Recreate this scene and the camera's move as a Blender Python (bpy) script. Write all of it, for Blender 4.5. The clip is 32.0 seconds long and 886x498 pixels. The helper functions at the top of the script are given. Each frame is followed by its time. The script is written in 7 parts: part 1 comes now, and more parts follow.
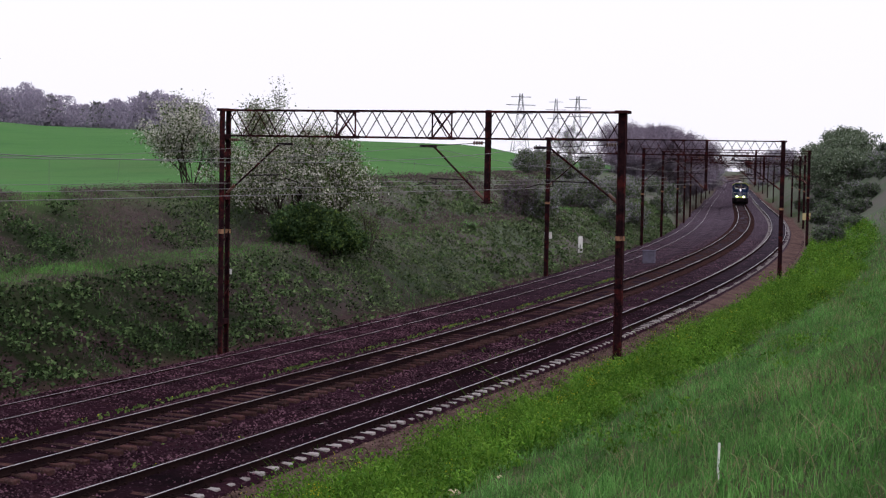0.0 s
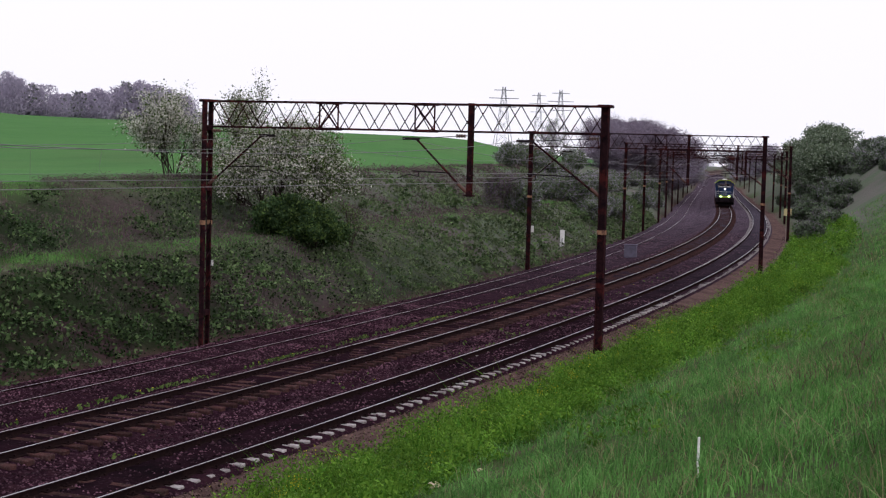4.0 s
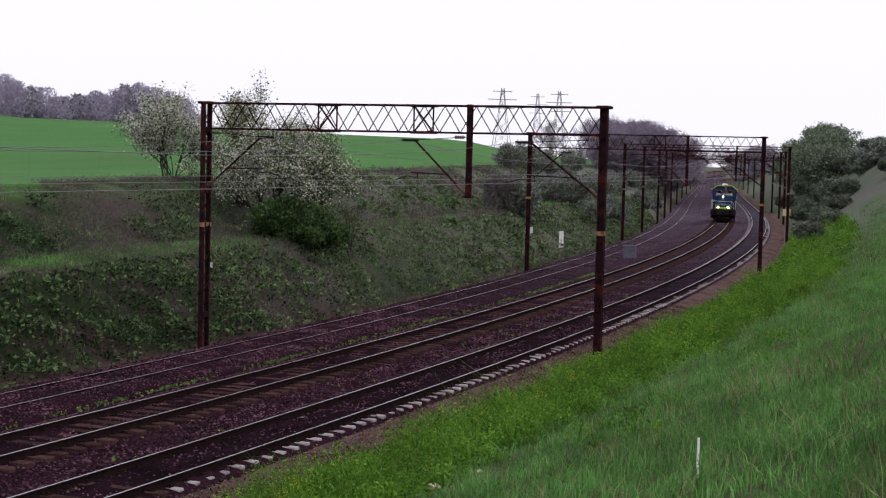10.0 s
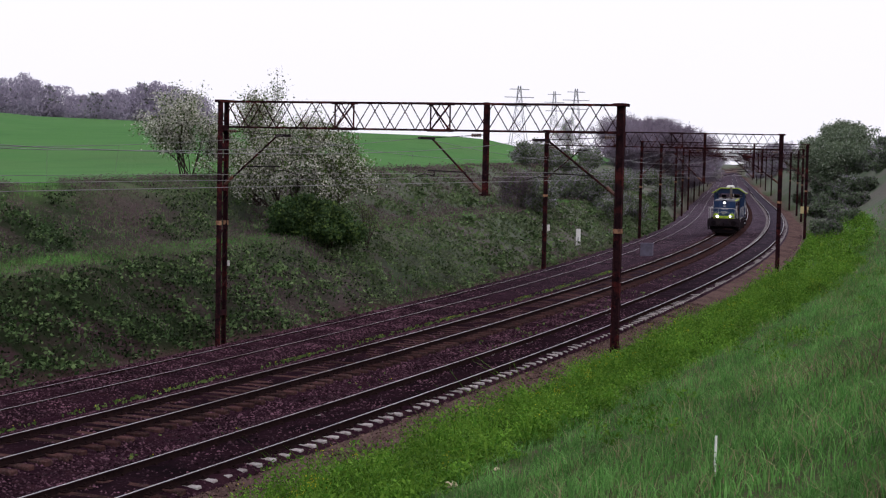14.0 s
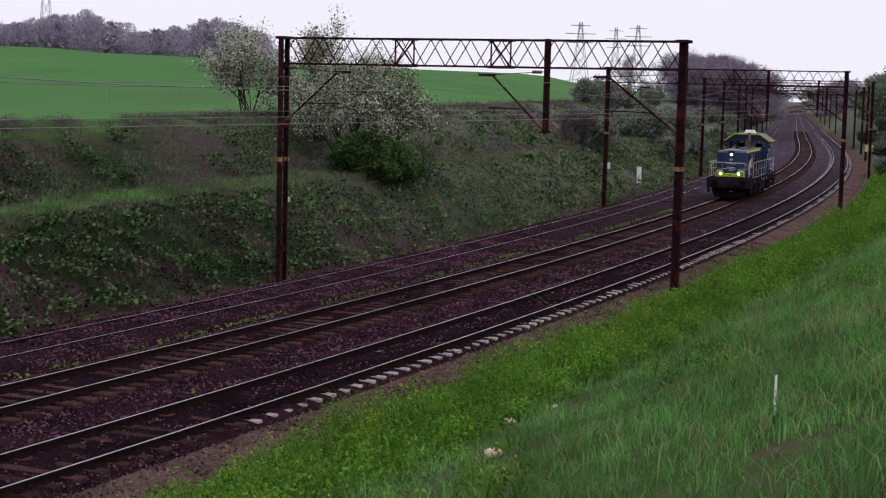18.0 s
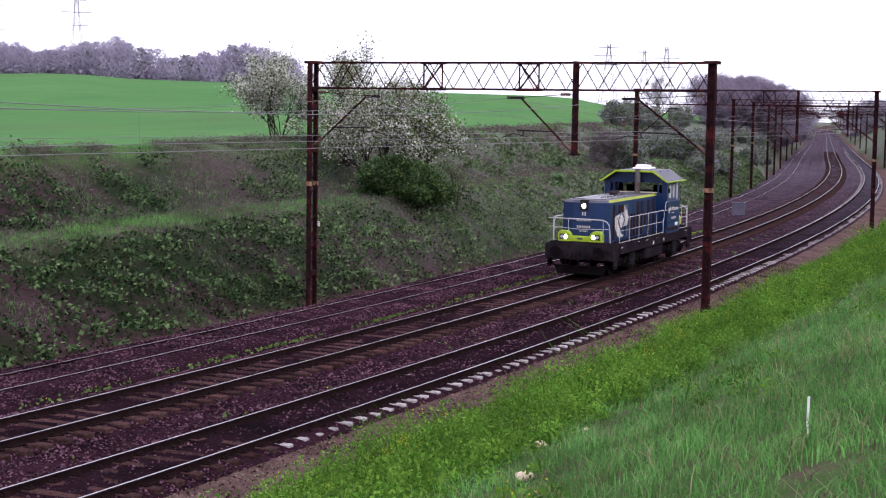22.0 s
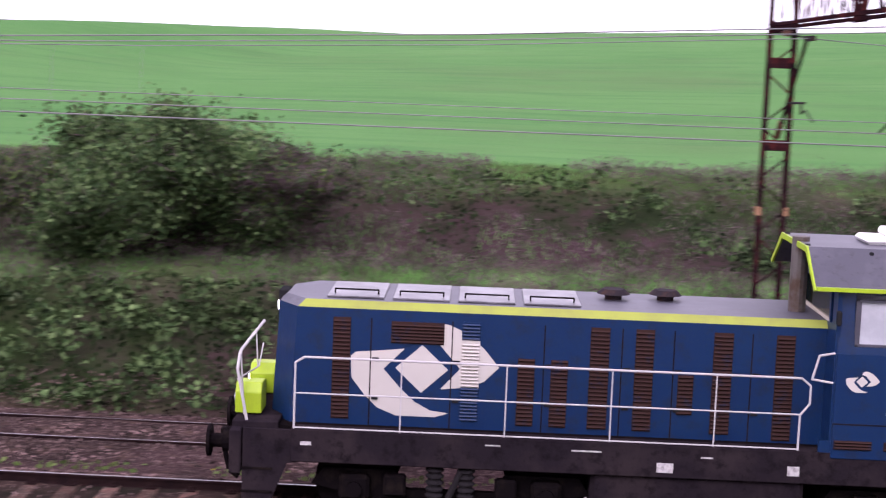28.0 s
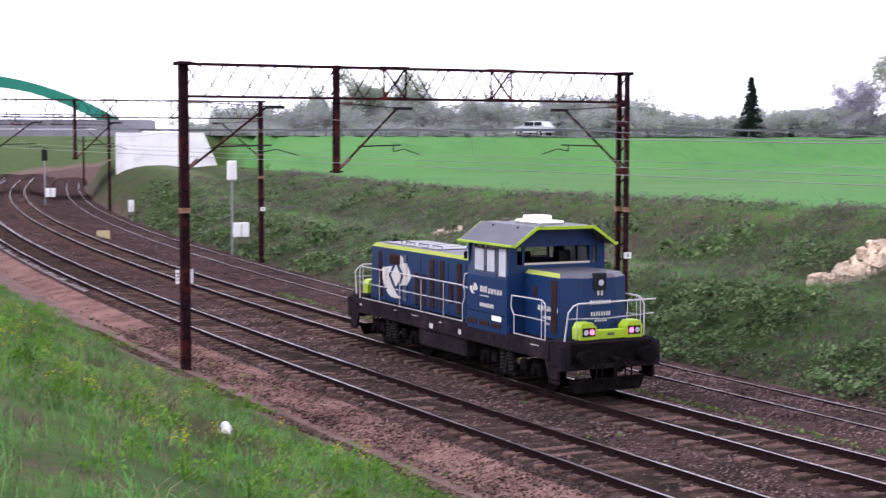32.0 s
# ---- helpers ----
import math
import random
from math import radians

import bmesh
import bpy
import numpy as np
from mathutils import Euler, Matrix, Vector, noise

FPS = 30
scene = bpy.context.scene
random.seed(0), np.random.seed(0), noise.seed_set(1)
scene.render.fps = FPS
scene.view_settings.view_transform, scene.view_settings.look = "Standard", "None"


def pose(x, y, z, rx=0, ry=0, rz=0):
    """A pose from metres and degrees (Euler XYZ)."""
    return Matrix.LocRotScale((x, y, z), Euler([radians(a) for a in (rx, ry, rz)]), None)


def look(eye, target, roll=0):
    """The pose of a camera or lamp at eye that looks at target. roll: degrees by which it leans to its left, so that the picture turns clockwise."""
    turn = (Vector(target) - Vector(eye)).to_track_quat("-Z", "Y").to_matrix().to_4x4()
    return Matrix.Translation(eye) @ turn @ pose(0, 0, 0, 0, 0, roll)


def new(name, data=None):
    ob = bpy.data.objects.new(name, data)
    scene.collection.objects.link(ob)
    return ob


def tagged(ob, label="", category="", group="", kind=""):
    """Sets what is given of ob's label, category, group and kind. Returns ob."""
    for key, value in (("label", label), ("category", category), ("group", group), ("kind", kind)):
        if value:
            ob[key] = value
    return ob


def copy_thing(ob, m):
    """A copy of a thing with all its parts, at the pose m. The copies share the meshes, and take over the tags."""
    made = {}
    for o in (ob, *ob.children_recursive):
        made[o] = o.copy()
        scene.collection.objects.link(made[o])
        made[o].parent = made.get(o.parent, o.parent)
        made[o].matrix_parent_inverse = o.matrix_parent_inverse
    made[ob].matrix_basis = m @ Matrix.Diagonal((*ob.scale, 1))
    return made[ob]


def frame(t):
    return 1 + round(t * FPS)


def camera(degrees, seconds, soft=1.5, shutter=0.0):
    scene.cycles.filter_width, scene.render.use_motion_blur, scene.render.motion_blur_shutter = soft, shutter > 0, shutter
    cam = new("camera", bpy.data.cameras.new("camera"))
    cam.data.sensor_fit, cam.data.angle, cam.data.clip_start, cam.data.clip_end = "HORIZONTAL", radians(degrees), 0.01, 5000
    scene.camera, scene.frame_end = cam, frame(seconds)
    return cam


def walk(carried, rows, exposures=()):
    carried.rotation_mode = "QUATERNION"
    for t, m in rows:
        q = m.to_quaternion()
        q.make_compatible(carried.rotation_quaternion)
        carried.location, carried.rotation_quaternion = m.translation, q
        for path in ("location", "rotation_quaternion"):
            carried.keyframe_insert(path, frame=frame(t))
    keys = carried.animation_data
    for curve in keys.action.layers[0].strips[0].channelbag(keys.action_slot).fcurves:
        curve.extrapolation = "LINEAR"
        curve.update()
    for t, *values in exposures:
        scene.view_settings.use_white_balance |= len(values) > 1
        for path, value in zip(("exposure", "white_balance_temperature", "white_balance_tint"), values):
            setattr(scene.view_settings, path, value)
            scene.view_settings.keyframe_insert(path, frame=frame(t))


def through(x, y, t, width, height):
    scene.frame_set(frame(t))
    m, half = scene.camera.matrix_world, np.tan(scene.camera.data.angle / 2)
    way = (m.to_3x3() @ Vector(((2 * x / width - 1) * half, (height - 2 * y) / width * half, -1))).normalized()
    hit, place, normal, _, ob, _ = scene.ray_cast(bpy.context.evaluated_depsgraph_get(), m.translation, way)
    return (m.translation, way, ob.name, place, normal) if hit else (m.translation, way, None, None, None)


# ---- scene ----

# ---------------------------------------------------------------- camera
LENS = 32.12
EYE = (0.0, 0.0, 6.327)
PATH = [
    (0, 64.814, -3.126, 1.092), (0.5, 64.999, -3.365, 1.296), (1, 64.936, -3.120, 1.481), (1.5, 65.076, -3.490, 1.425),
    (2, 65.489, -3.392, 1.571), (2.5, 65.497, -3.738, 1.413), (3, 65.502, -3.429, 1.318), (3.5, 65.498, -3.368, 1.569),
    (5.5, 65.529, -3.445, 1.441), (6, 65.581, -3.309, 1.321), (6.5, 65.621, -3.209, 1.359), (7, 65.693, -3.177, 1.603),
    (7.5, 65.728, -2.726, 1.837), (8, 65.671, -3.205, 1.567), (8.5, 65.562, -3.496, 1.170), (9, 65.612, -3.460, 1.232),
    (9.5, 65.615, -3.162, 1.494), (10, 65.526, -3.326, 1.403), (10.5, 65.465, -3.712, 1.119), (11, 65.494, -3.575, 1.123),
    (11.5, 65.369, -3.292, 1.520), (12, 65.395, -3.256, 1.302), (12.5, 65.167, -3.394, 0.919), (13, 64.983, -3.191, 1.274),
    (13.5, 64.950, -3.360, 1.366), (15.5, 64.811, -3.577, 1.017), (16, 64.631, -3.458, 1.403), (16.5, 64.371, -3.858, 1.010),
    (17, 65.071, -3.990, 1.184), (17.5, 63.769, -5.096, 1.373), (18, 62.727, -5.801, 1.386), (18.5, 62.567, -5.463, 1.381),
    (19, 62.226, -4.978, 1.127), (19.5, 62.233, -4.844, 1.260), (20, 62.314, -4.988, 1.164), (20.5, 62.219, -4.836, 1.227),
    (21, 62.502, -4.606, 1.191), (21.5, 62.195, -4.802, 1.180), (22, 61.603, -4.966, 0.911), (22.5, 60.514, -5.093, 0.983),
    (23, 59.830, -4.905, 1.088), (23.5, 59.397, -4.867, 1.317), (24, 57.625, -5.032, 1.118), (24.5, 54.557, -5.364, 1.032),
    (25, 50.351, -5.987, 1.055), (25.5, 45.05, -6.2, 1.199), (26, 37.93, -6.95, 0.329), (26.5, 31.62, -6.1, 0.592),
    (28.5, -11.900, -7.674, 1.487), (29, -20.248, -9.776, -0.101), (29.5, -30.471, -8.76, -0.569), (30, -38.579, -6.16, 0.205),
    (30.5, -42.749, -4.42, 0.220), (31, -48.691, -3.69, 0.809), (31.5, -54.348, -3.33, 0.532), (32, -59.506, -4.21, 0.134),
]

cam = camera(LENS, 32.0, soft=1.2, shutter=0.25)


def aim(yaw, pitch, roll):
    a, b = radians(yaw), radians(pitch)
    way = Vector((math.sin(a) * math.cos(b), math.cos(a) * math.cos(b), math.sin(b)))
    return look(EYE, Vector(EYE) + way * 10, roll)


EXPOSURE = [(0, 0.0, 6120, 15), (16.5, 0.0, 6120, 15), (18, -0.15, 6100, 15), (19, 0.4, 5820, 21), (20, 0.62, 5820, 21), (21, 0.64, 5820, 21), (23, 0.68, 5820, 22), (24, 0.62, 5800, 24), (25, 0.48, 5800, 26), (25.5, 0.72, 5830, 30), (26, 1.06, 5780, 36),
            (28.5, 1.04, 6070, 35), (29, 1.06, 6080, 35), (29.5, 1.3, 6000, 27), (30, 1.7, 5940, 28), (31, 1.48, 5880, 24), (32, 1.1, 5820, 20)]
walk(cam, [(t, aim(y, p, r)) for t, y, p, r in PATH], EXPOSURE)

# ---------------------------------------------------------------- world and sun
world = bpy.data.worlds.new("world")
scene.world = world
world.use_nodes = True
wn = world.node_tree
wn.nodes.clear()
w_out = wn.nodes.new("ShaderNodeOutputWorld")
w_bg = wn.nodes.new("ShaderNodeBackground")
w_sky = wn.nodes.new("ShaderNodeTexSky")
w_sky.sky_type = "NISHITA"
w_sky.sun_disc = False
w_sky.sun_elevation = radians(38)
w_sky.sun_rotation = radians(200)
w_sky.air_density, w_sky.dust_density, w_sky.ozone_density = 1.0, 6.0, 1.0
w_mix = wn.nodes.new("ShaderNodeMix")
w_mix.data_type = "RGBA"
w_mix.inputs[0].default_value = 0.85
w_mix.inputs[7].default_value = (13.0, 12.6, 13.0, 1)
wn.links.new(w_sky.outputs[0], w_mix.inputs[6])
wn.links.new(w_mix.outputs[2], w_bg.inputs[0])
w_bg.inputs[1].default_value = 0.09
wn.links.new(w_bg.outputs[0], w_out.inputs[0])
sun = new("sun", bpy.data.lights.new("sun", "SUN"))
sun.data.energy, sun.data.angle, sun.data.color = 0.8, radians(25), (1.0, 0.96, 0.9)
sun.matrix_basis = look((-20, -50, 60), (0, 20, 0))

# ---------------------------------------------------------------- line of the railway
RAD, NEAR = 597.0, 21.49      # curve radius and distance of the middle track
OFF_N, OFF_F = -4.11, 6.33    # offsets of the near and far tracks from the middle one
Z_F = -0.68                   # the far, disused track lies lower


def line(s, off=0.0, z=0.0):
    """A place s metres along the middle track, off metres to its far side."""
    c = max(-200.0, min(290.0, s))
    u = c / 100
    k = -0.174 if s > 0 else -0.2305
    q = RAD - off + 0.2904 * u ** 3 - k * u ** 4
    a = c / RAD
    p = Vector((q * math.sin(a), NEAR + RAD - q * math.cos(a), z))
    if c != s:
        d = 1.0 if s > c else -1.0
        h = 0.5
        e = c - d * h
        u2 = e / 100
        q2 = RAD - off + 0.2904 * u2 ** 3 - k * u2 ** 4
        p2 = Vector((q2 * math.sin(e / RAD), NEAR + RAD - q2 * math.cos(e / RAD), z))
        p += (p - p2) / h * abs(s - c)
    return p


def along(s, off=0.0):
    """The heading of the line at s: degrees from the x axis."""
    a, b = line(s - 0.5, off), line(s + 0.5, off)
    return math.degrees(math.atan2(b.y - a.y, b.x - a.x))


def on_line(s, off=0.0, z=0.0, turn=0.0):
    p = line(s, off, z)
    return pose(p.x, p.y, p.z, 0, 0, along(s, off) + turn)


def station(x, y):
    """Inverse of line(): metres along, offset."""
    a = np.arctan2(x, NEAR + RAD - y)
    s = RAD * a
    p0, p1 = line(289.5), line(290.0)
    tx, ty = (p1.x - p0.x) * 2, (p1.y - p0.y) * 2
    run = (x - p1.x) * tx + (y - p1.y) * ty
    aside = (y - p1.y) * tx - (x - p1.x) * ty
    beyond = (run > 0) & (x > 0)
    c = np.clip(s, -200.0, 290.0)
    u = c / 100
    k = np.where(c > 0, -0.174, -0.2305)
    slope = (-3 * 0.2904 * u ** 2 + 4 * k * u ** 3) / 100
    o = RAD - np.hypot(x, y - NEAR - RAD) + 0.2904 * u ** 3 - k * u ** 4 - slope * (s - c)
    return np.where(beyond, 290.0 + run, s), np.where(beyond, aside, o)


def smooth(a, b, v):
    t = np.clip((v - a) / (b - a), 0, 1)
    return t * t * (3 - 2 * t)


def crest(az):
    """Height of the skyline of the field by its bearing in degrees."""
    return np.interp(az, [-180, -75, -55, -40, -32, -22.6, -10, 10, 22, 32, 40, 46, 50, 54, 58, 62, 66.4, 68.5, 73, 80, 120, 180], [5, 5, 5.4, 5.6, 7.67, 8.43, 9.7, 13.46, 15.6, 17, 16.2, 12.75, 11.1, 10.8, 10.25, 9.8, 9.5, 8.1, 7, 7, 7, 6])


def height(x, y):
    """The height of the ground, without the track beds."""
    x, y = np.asarray(x, float), np.asarray(y, float)
    s, o = station(x, y)
    dist = np.hypot(x, y)
    az = np.degrees(np.arctan2(x, y))
    top = np.clip(3.95 + 0.012 * s, 2.9, 5.6) - 0.25 * smooth(-42, -25, s) * smooth(45, 28, s) - 0.15 * smooth(-38, -25, s) * smooth(4, -8, s) - 0.35 * smooth(-8, 6, s) * smooth(50, 36, s)
    # far bank in two steps with a bench between them
    z = -0.45 - 0.6 * smooth(0.8, 2.2, o)
    dip = 0.35 * smooth(30, 10, s)
    z = z + (0.45 * top + 0.95 - dip) * np.clip((o - 8.2) / 4.6, 0, 1) + 0.15 * smooth(12.6, 16, o)
    z = z + (0.55 * top - 0.05 + dip) * smooth(15.6, 22.3, o)
    z = z + 2.3 * smooth(8, 10.2, o) * (1 - smooth(13, 24, o)) * smooth(-112, -138, s)
    far = smooth(0.0, 1.0, (o - 24) / (236.0 - 120.0 * smooth(-20, -60, s)))
    far = np.maximum(far, smooth(80, 250, dist) * smooth(23, 44, o) * smooth(35, 50, az))
    z = z + (crest(az) - top - 0.0) * far
    z = z - 3.0 * smooth(300, 1500, o)
    # near bank up to where the camera stands
    n = np.clip(-o - 7.0, 0, None)
    bank = 4.9 * (1 - np.exp(-n / 9.0)) * 1.32
    bank = np.minimum(bank, 0.36 * n)
    east = smooth(110, 190, s)
    bank = bank + east * 4.0 * smooth(2, 15, n)
    west = smooth(-70, -130, s)
    bank = bank * (1 - 0.5 * west)
    z = z + bank
    # embankment of the road that leads to the bridge
    held = 1 - smooth(9, 15, np.hypot(x + 157.0, y - 56.0))
    ridge = 6.25 - np.clip(from_road(x, y) - 4.0, 0, None) * (0.42 + 3.0 * held)
    return np.where(o > 13.0, np.maximum(z, ridge), z)


ROAD = [(-172.0, 56.0), (-165.5, 68.0), (-150.0, 76.0), (-125.0, 84.0), (-112.5, 99.5), (-100.0, 124.0), (-84.0, 160.0), (-64.0, 205.0)]


def from_road(x, y):
    """Distance from the road's line."""
    best = np.full(np.shape(x), 1e9)
    for (ax, ay), (bx, by) in zip(ROAD[:-1], ROAD[1:]):
        dx, dy = bx - ax, by - ay
        k = np.clip(((x - ax) * dx + (y - ay) * dy) / (dx * dx + dy * dy), 0, 1)
        best = np.minimum(best, np.hypot(x - ax - k * dx, y - ay - k * dy))
    return best


def ground_z(x, y):
    return float(height(x, y))


# ---------------------------------------------------------------- materials
def material(name, base, rough=0.8, metal=0.0, spots=(), bump=0.0, bump_scale=20.0, island=0.0, object_random=0.0, spec=0.0):
    """A procedural surface. spots: rows of (noise scale, colour, from, to) laid over the base one after another."""
    m = bpy.data.materials.new(name)
    m.use_nodes = True
    t = m.node_tree
    b = t.nodes["Principled BSDF"]
    b.inputs["Roughness"].default_value = rough
    b.inputs["Metallic"].default_value = metal
    b.inputs["Specular IOR Level"].default_value = spec
    where = t.nodes.new("ShaderNodeTexCoord").outputs["Object"] if object_random == 0 else t.nodes.new("ShaderNodeNewGeometry").outputs["Position"]
    rgb = t.nodes.new("ShaderNodeRGB")
    rgb.outputs[0].default_value = (*base, 1)
    colour = rgb.outputs[0]
    for scale, tint, lo, hi in spots:
        n = t.nodes.new("ShaderNodeTexNoise")
        n.inputs["Scale"].default_value = scale
        n.inputs["Detail"].default_value = 6
        n.inputs["Roughness"].default_value = 0.65
        t.links.new(where, n.inputs["Vector"])
        r = t.nodes.new("ShaderNodeMapRange")
        r.inputs["From Min"].default_value, r.inputs["From Max"].default_value = lo, hi
        t.links.new(n.outputs["Fac"], r.inputs["Value"])
        x = t.nodes.new("ShaderNodeMix")
        x.data_type = "RGBA"
        t.links.new(r.outputs[0], x.inputs[0])
        t.links.new(colour, x.inputs[6])
        x.inputs[7].default_value = (*tint, 1)
        colour = x.outputs[2]
    if island or object_random:
        src = t.nodes.new("ShaderNodeNewGeometry").outputs["Random Per Island"] if island else t.nodes.new("ShaderNodeObjectInfo").outputs["Random"]
        amount = island or object_random
        r = t.nodes.new("ShaderNodeMapRange")
        r.inputs["To Min"].default_value, r.inputs["To Max"].default_value = 1 - amount, 1 + amount
        t.links.new(src, r.inputs["Value"])
        x = t.nodes.new("ShaderNodeVectorMath")
        x.operation = "SCALE"
        t.links.new(colour, x.inputs[0])
        t.links.new(r.outputs[0], x.inputs["Scale"])
        colour = x.outputs[0]
    t.links.new(colour, b.inputs["Base Color"])
    if bump:
        n = t.nodes.new("ShaderNodeTexNoise")
        n.inputs["Scale"].default_value = bump_scale
        n.inputs["Detail"].default_value = 5
        t.links.new(where, n.inputs["Vector"])
        u = t.nodes.new("ShaderNodeBump")
        u.inputs["Strength"].default_value = bump
        u.inputs["Distance"].default_value = 0.5 / bump_scale
        t.links.new(n.outputs["Fac"], u.inputs["Height"])
        t.links.new(u.outputs[0], b.inputs["Normal"])
    return m


def glow(name, colour, strength):
    m = bpy.data.materials.new(name)
    m.use_nodes = True
    b = m.node_tree.nodes["Principled BSDF"]
    b.inputs["Base Color"].default_value = (*colour, 1)
    b.inputs["Emission Color"].default_value = (*colour, 1)
    b.inputs["Emission Strength"].default_value = strength
    return m


def rust_and_haze(m, west, east):
    """Stone that is rustier towards the west and, far to the east, paled by haze put into the colour."""
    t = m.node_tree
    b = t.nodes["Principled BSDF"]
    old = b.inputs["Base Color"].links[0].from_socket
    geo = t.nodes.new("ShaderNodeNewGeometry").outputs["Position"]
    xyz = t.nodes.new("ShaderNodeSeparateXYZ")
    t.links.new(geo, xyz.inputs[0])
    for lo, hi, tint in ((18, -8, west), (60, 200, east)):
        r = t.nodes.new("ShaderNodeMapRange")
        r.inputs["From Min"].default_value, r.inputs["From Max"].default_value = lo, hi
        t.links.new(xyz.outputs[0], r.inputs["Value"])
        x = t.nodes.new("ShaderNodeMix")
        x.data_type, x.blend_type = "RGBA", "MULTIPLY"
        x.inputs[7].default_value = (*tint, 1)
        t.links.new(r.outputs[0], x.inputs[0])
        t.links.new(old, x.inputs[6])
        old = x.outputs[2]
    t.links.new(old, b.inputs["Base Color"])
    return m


BALLAST = rust_and_haze(material("ballast", (0.021, 0.0088, 0.014), 0.95, 0, [(0.5, (0.008, 0.004, 0.006), 0.4, 0.65), (11, (0.062, 0.031, 0.043), 0.53, 0.7), (2.5, (0.034, 0.015, 0.019), 0.52, 0.75)], 1.0, 12), (2.1, 3.1, 1.95), (3.7, 6.2, 5.4))
GRAVEL = rust_and_haze(material("pink_gravel", (0.1, 0.064, 0.058), 0.95, 0, [(0.6, (0.055, 0.034, 0.032), 0.42, 0.62), (9, (0.18, 0.125, 0.11), 0.55, 0.72), (3, (0.05, 0.034, 0.028), 0.6, 0.75)], 1.0, 14), (1.7, 1.55, 1.45), (1.2, 1.2, 1.2))
STONE = rust_and_haze(material("ballast_stone", (0.1, 0.05, 0.068), 0.9, 0, [(0.7, (0.022, 0.013, 0.017), 0.42, 0.62)], island=0.9), (1.3, 1.75, 1.2), (1.5, 1.9, 1.7))
GRAVEL_STONE = material("gravel_stone", (0.13, 0.085, 0.072), 0.9, 0, [(0.6, (0.07, 0.045, 0.04), 0.42, 0.6)], island=0.8)
RAIL_RUST = material("rail_rust", (0.02, 0.011, 0.011), 0.8, 0.0, [(6, (0.011, 0.007, 0.008), 0.4, 0.65)], 0.3, 60)
RAIL_TOP = material("rail_polished", (0.36, 0.34, 0.36), 0.32, 1.0, [(2, (0.35, 0.32, 0.32), 0.45, 0.7)], spec=0.5)
RAIL_DULL = material("rail_dull", (0.4, 0.37, 0.4), 0.4, 0.9, [(0.6, (0.22, 0.18, 0.18), 0.4, 0.65)], spec=0.4)
SLEEPER = rust_and_haze(material("sleeper_timber", (0.055, 0.025, 0.024), 0.9, 0, [(4, (0.028, 0.017, 0.017), 0.4, 0.6), (18, (0.08, 0.052, 0.047), 0.5, 0.7)], 0.5, 30, object_random=0.35), (1.7, 2.0, 1.75), (1.0, 1.0, 1.0))
CONCRETE = material("sleeper_concrete", (0.33, 0.31, 0.305), 0.9, 0, [(5, (0.2, 0.16, 0.16), 0.42, 0.65)], 0.3, 40, object_random=0.3)
MAST = material("mast_rust", (0.026, 0.011, 0.013), 0.8, 0.0, [(1.6, (0.085, 0.018, 0.016), 0.5, 0.66), (5, (0.01, 0.006, 0.008), 0.45, 0.62), (14, (0.13, 0.07, 0.06), 0.62, 0.78)], 0.4, 40)
STEEL_DARK = material("steel_dark", (0.025, 0.02, 0.024), 0.6, 0.2, [(6, (0.05, 0.03, 0.025), 0.5, 0.7)])
WIRE = material("wire", (0.2, 0.19, 0.2), 0.5, 0.6)
INSULATOR = material("insulator", (0.10, 0.04, 0.025), 0.3, spec=0.4)
WHITE = material("white_paint", (0.75, 0.74, 0.72), 0.6, 0, [(8, (0.55, 0.52, 0.48), 0.55, 0.75)], spec=0.3)
BLACK = material("black_paint", (0.02, 0.02, 0.022), 0.6)
ORANGE = material("orange_band", (0.3, 0.17, 0.1), 0.8, 0, [(6, (0.12, 0.06, 0.045), 0.42, 0.62)])
BLUE = material("loco_blue", (0.0045, 0.0205, 0.077), 0.34, 0, [(1.2, (0.005, 0.0235, 0.08), 0.42, 0.7), (4, (0.014, 0.017, 0.028), 0.52, 0.85), (22, (0.011, 0.027, 0.066), 0.52, 0.75)], 0.05, 6, spec=0.3)


# ---------------------------------------------------------------- mesh helpers
def box(bm, size, at=(0, 0, 0), turn=None, bevel=0.0):
    m = Matrix.LocRotScale(at, Euler([radians(a) for a in turn]) if turn else None, size)
    made = bmesh.ops.create_cube(bm, size=1.0, matrix=m)["verts"]
    if bevel:
        edges = list({e for v in made for e in v.link_edges})
        bmesh.ops.bevel(bm, geom=edges, offset=bevel, segments=1, affect="EDGES")
    return bm


def rod(bm, a, b, r, sides=6, r2=None):
    a, b = Vector(a), Vector(b)
    d = b - a
    q = d.to_track_quat("Z", "Y").to_matrix().to_4x4()
    bmesh.ops.create_cone(bm, cap_ends=True, segments=sides, radius1=r, radius2=r if r2 is None else r2, depth=d.length, matrix=Matrix.Translation((a + b) / 2) @ q)
    return bm


def beam(bm, a, b, w, h):
    """A square bar from a to b."""
    a, b = Vector(a), Vector(b)
    d = b - a
    q = d.to_track_quat("Z", "Y").to_matrix().to_4x4()
    bmesh.ops.create_cube(bm, size=1.0, matrix=Matrix.Translation((a + b) / 2) @ q @ Matrix.Diagonal((w, h, d.length, 1)))
    return bm


